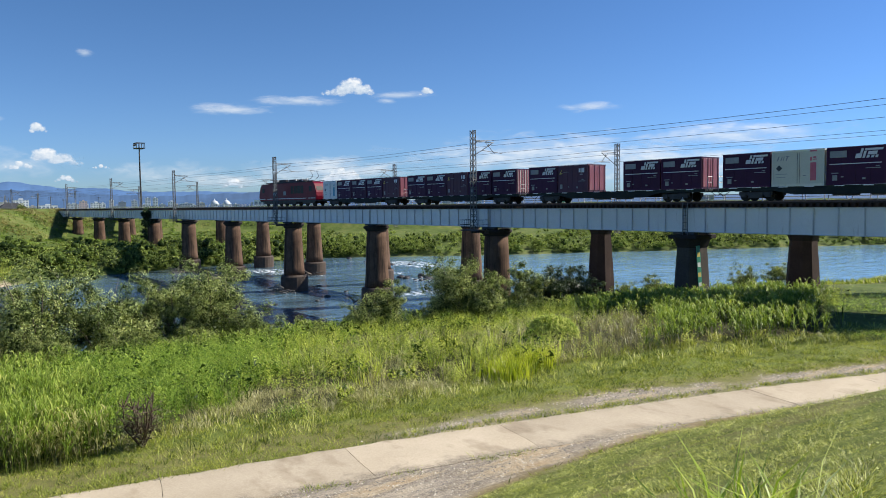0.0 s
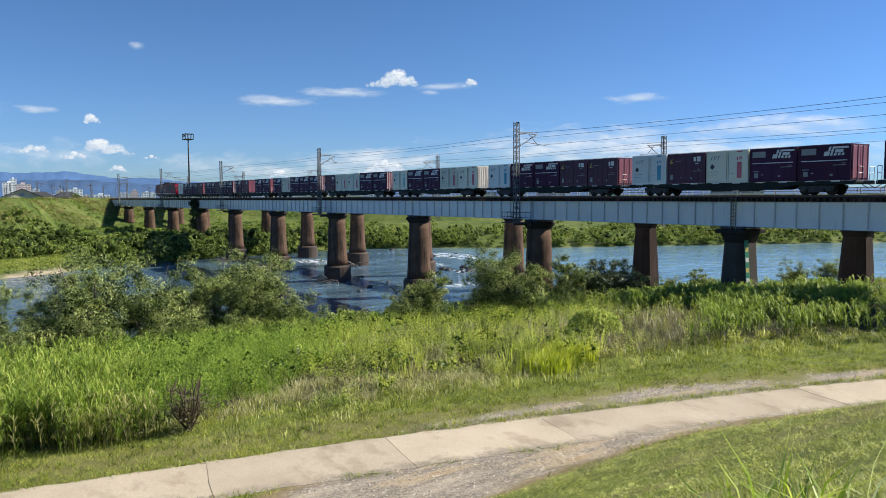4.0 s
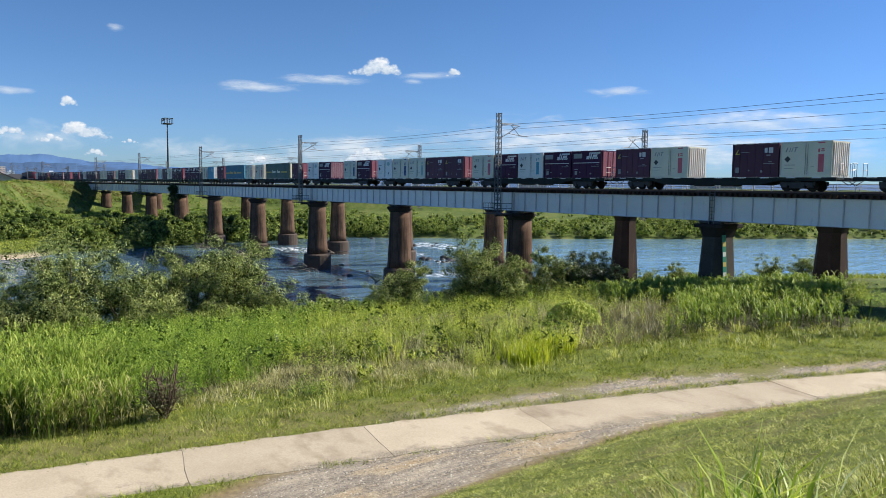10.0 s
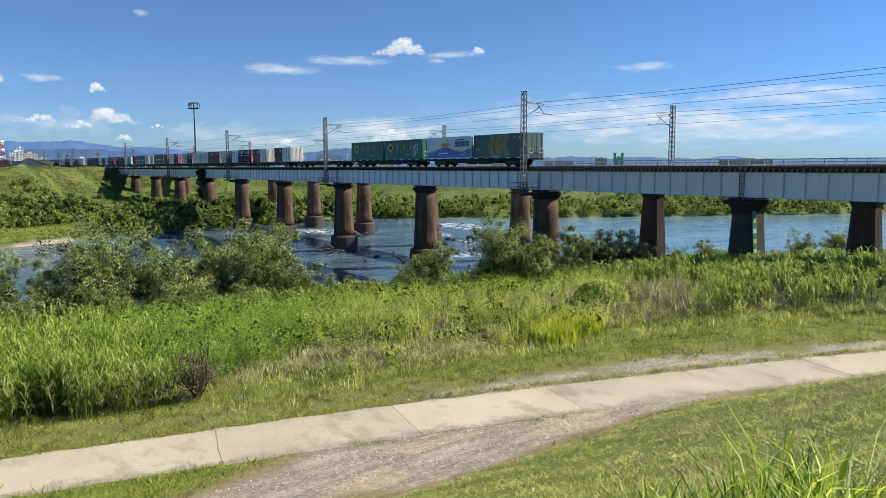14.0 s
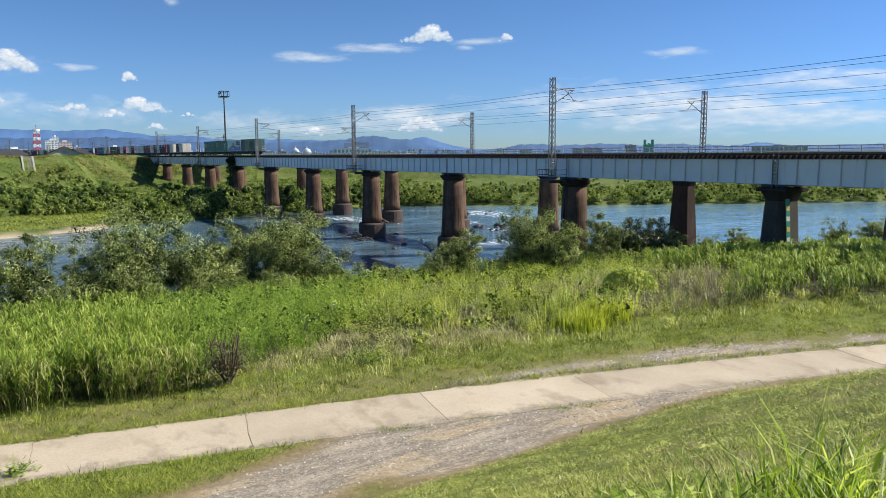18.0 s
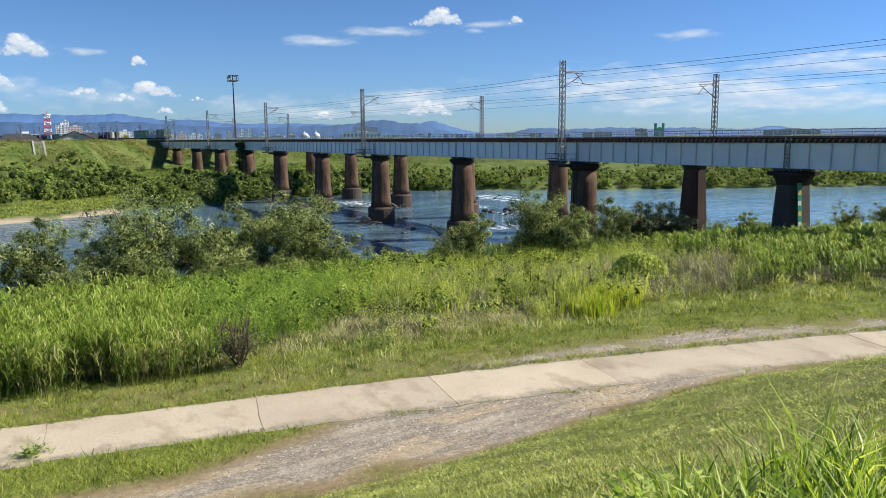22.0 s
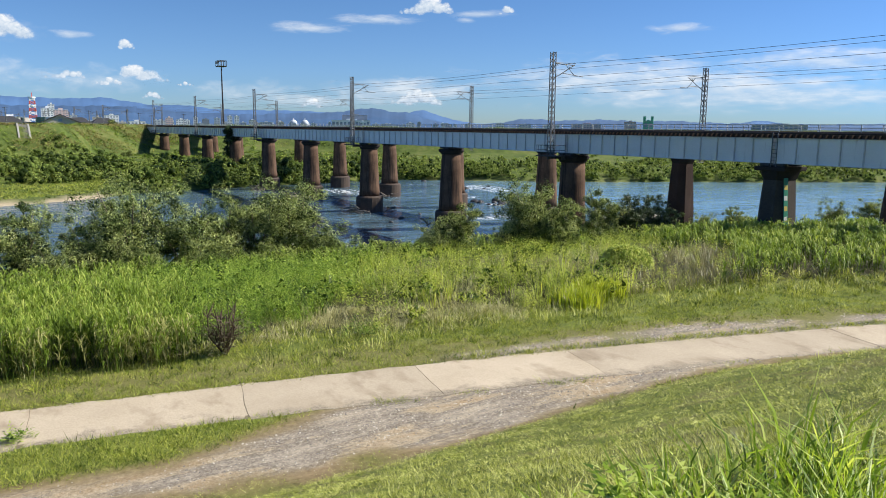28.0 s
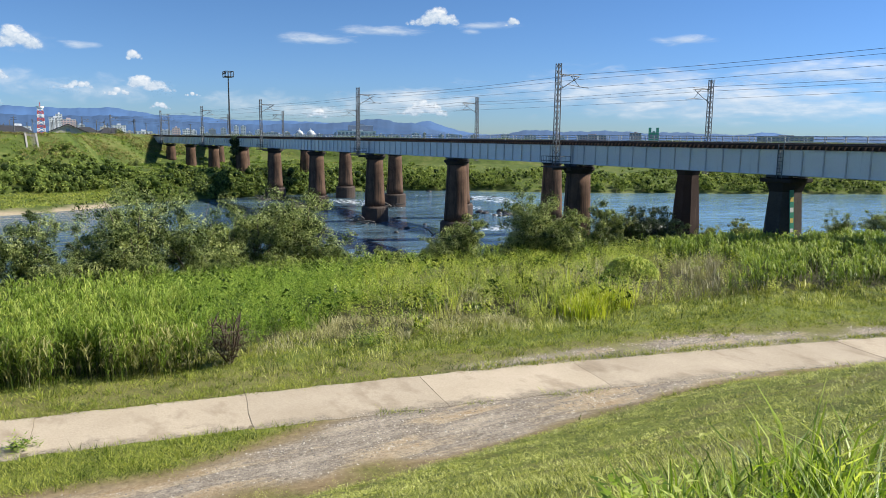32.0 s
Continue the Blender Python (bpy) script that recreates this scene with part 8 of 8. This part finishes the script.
def utility_pole(az, dist, el):
    top = 13.4 + dist * math.tan(radians(el))
    t = thing("utility_pole", "concrete utility pole with crossarms", "pole", "utility poles behind the levee", at=Matrix.Translation(polar(az, dist)) @ pose(0, 0, 0, 0, 0, az))
    bm = bmesh.new()
    lathe(bm, [(0.22, 8), (0.14, top)], 8)
    part("pole", bm, STEEL, t)
    for z in (top - 0.4, top - 1.2):
        bm = bmesh.new()
        box(bm, -1.0, -0.06, z, 1.0, 0.06, z + 0.1)
        part("crossarm", bm, DARKSTEEL, t)


for az, dist, el in ((88.6, 320, 1.1), (83.6, 340, 0.95), (86.3, 345, 0.9), (82.9, 420, 0.75), (81.2, 380, 1.05), (80.4, 360, 0.85), (77.4, 420, 0.8), (79.6, 500, 0.7)):
    utility_pole(az, dist, el)


back, y = GRNG.uniform(76, 110, 17000), GRNG.uniform(-60, 60, 17000)
c = np.column_stack([levee_line(y) - back, y])
c = c[GRNG.random(len(c)) < smooth01((back - 80) / 14) * gaps(c[:, 0], c[:, 1], 6.0, 28, 0.45)]
joined("levee_grass", "brownish seeding grass on the top of the levee", "grass", SEEDGRASS, tussocks(c, 5, np.full(len(c), 0.4), GRNG.uniform(0.25, 0.6, len(c)), np.full(len(c), 0.2), GRNG, 0.8, True))
y, e = GRNG.uniform(-70, 27, 5000), GRNG.uniform(5.5, 30, 5000)
c = np.column_stack([far_bank(y) - e, y])
joined("spit_grass", "bright yellow-green grass on the sandy spit", "grass", VERGE, tussocks(c, 6, np.full(len(c), 0.4), GRNG.uniform(0.15, 0.5, len(c)), np.full(len(c), 0.16), GRNG, 0.9, True))
STEPMAT = paint("grey_step_concrete", (0.2, 0.195, 0.18), (0.3, 0.29, 0.27), 0.9, 0.8, grain=6)
STAIRMAT = paint("pale_stair_concrete", (0.48, 0.46, 0.42), (0.6, 0.58, 0.53), 0.9, 0.8, grain=6)


def levee_stairs():
    """Concrete steps between two kerbs down the farther levee's slope."""
    y0 = 9.1
    t = thing("levee_stairs", "pale concrete stairway with kerbs on the levee slope", "stairs")
    xs = [float(levee_line(y0)) - e for e in (101.0, 91.5)]
    n = 22
    for side in (-1.25, 1.25):
        bm = bmesh.new()
        for k in range(n):
            xa, xb = xs[0] + (xs[1] - xs[0]) * k / n, xs[0] + (xs[1] - xs[0]) * (k + 1) / n
            z = max(float(ground_z(xa, y0 + side)), float(ground_z(xb, y0 + side)))
            box(bm, xa, y0 + side - 0.2, z - 1.0, xb, y0 + side + 0.2, z + 0.22)
        part("kerb", bm, STAIRMAT, t)
    for k in range(n):
        xa, xb = xs[0] + (xs[1] - xs[0]) * k / n, xs[0] + (xs[1] - xs[0]) * (k + 1) / n
        z = float(ground_z(xb, y0))
        bm = bmesh.new()
        box(bm, xa, y0 - 1.04, z - 0.9, xb, y0 + 1.04, z + 0.04)
        part("step", bm, STEPMAT, t, "darker grey step")


levee_stairs()


# stones and driftwood in the river
WETSTONE = paint("wet_river_stone", (0.016, 0.016, 0.016), (0.05, 0.047, 0.043), 0.45, 1.5)
def boulder_mesh(seed):
    rng = random.Random(seed)
    bm = bmesh.new()
    bmesh.ops.create_icosphere(bm, subdivisions=2, radius=1)
    for v in bm.verts:
        v.co *= 1 + 0.22 * noise.noise(v.co * 1.3 + Vector((seed * 3.1, 0, 0))) + rng.uniform(-0.05, 0.05)
        v.co.z *= 0.6
    return mesh_from("river_stone", bm, WETSTONE)


STONES = [boulder_mesh(k) for k in range(3)]
rng = random.Random(8)
for k in range(40):
    if k < 18:
        x, y, r = -107 + rng.gauss(0, 2.5), 77 + rng.gauss(0, 2.2), rng.uniform(0.35, 0.9)
    elif k < 30:
        x, y, r = -140 + rng.gauss(0, 12), 93 + rng.gauss(0, 5), rng.uniform(0.25, 0.7)
    else:
        x, y, r = -90 + rng.gauss(0, 12), 50 + rng.gauss(0, 12), rng.uniform(0.25, 0.6)
    thing("river_stone", "dark wet boulder breaking the river's surface", "stone", "stones in the river", at=Matrix.LocRotScale((x, y, 0.05 * r), Euler((0, 0, rng.uniform(0, 6))), (r, r, r)), data=STONES[k % 3])


def driftwood(s, n, dy=0.0, spread=3.2):
    m = on_track(s, -2.2, 0.0, dy)
    t = thing("driftwood_pile", "tangle of grey driftwood against the pier", "driftwood", "driftwood at the piers", at=m)
    for k in range(n):
        bm = bmesh.new()
        a = Vector((rng.uniform(-spread, spread), rng.uniform(-1.0, 0.8), rng.uniform(-0.1, 0.8)))
        d = Vector((rng.uniform(-1, 1), rng.uniform(-0.7, 0.7), rng.uniform(-0.12, 0.22))).normalized() * rng.uniform(1.3, 3.6)
        bend = a + d * 0.5 + Vector((rng.uniform(-0.2, 0.2), rng.uniform(-0.2, 0.2), rng.uniform(-0.1, 0.25)))
        r = rng.uniform(0.06, 0.15)
        bar(bm, a, bend, r, 6, r * 0.7)
        bar(bm, bend, a + d, r * 0.7, 6, 0.025)
        for j in range(2):
            p = a + d * rng.uniform(0.4, 0.9)
            bar(bm, p, p + Vector((rng.uniform(-0.8, 0.8), rng.uniform(-0.5, 0.5), rng.uniform(0.0, 0.5))), 0.04, 5, 0.015)
        part("branch", bm, DRIFTWOOD, t)


for s, n in ((joint(2), 6), (joint(3), 20), (joint(4), 30), (joint(5), 22)):
    driftwood(s, n)
driftwood(joint(4) + FAR_OFF, 8, FAR_Y - TRACK_Y)
# creeper over one pier and the end of its span
rng2 = np.random.default_rng(9)
cm = on_track(joint(6))
cc = np.concatenate([np.column_stack([rng2.normal(-0.2, 0.9, 90), rng2.normal(-1.1, 0.5, 90), rng2.uniform(9.2, 12.9, 90)]), np.column_stack([rng2.normal(-1.0, 0.4, 60), rng2.normal(-0.9, 0.7, 60), rng2.uniform(4.5, 10, 60)])])
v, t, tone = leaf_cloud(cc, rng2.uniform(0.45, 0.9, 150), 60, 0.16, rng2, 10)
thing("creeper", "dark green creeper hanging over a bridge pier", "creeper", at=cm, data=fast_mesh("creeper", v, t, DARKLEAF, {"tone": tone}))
# ivy over the abutment and its wing
rng2 = np.random.default_rng(19)
f = rng2.random(150)
cc = np.column_stack([rng2.uniform(-4.5, 1.0, 150), -3.0 - 7.0 * f, (12.6 - 4.6 * f) - rng2.random(150) ** 1.6 * (6.0 - 2.5 * f)])
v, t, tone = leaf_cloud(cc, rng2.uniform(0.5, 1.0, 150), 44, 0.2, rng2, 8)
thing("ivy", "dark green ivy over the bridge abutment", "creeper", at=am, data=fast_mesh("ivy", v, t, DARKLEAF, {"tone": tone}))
# the small round tree on top of the levee
p = polar(82.15, 320)
tree = plant(WILLOWS[1], p.x, p.y, 0.55, 0.6, "small dark round tree on the levee's top", "small_tree", "trees by the farther levee")

motions()
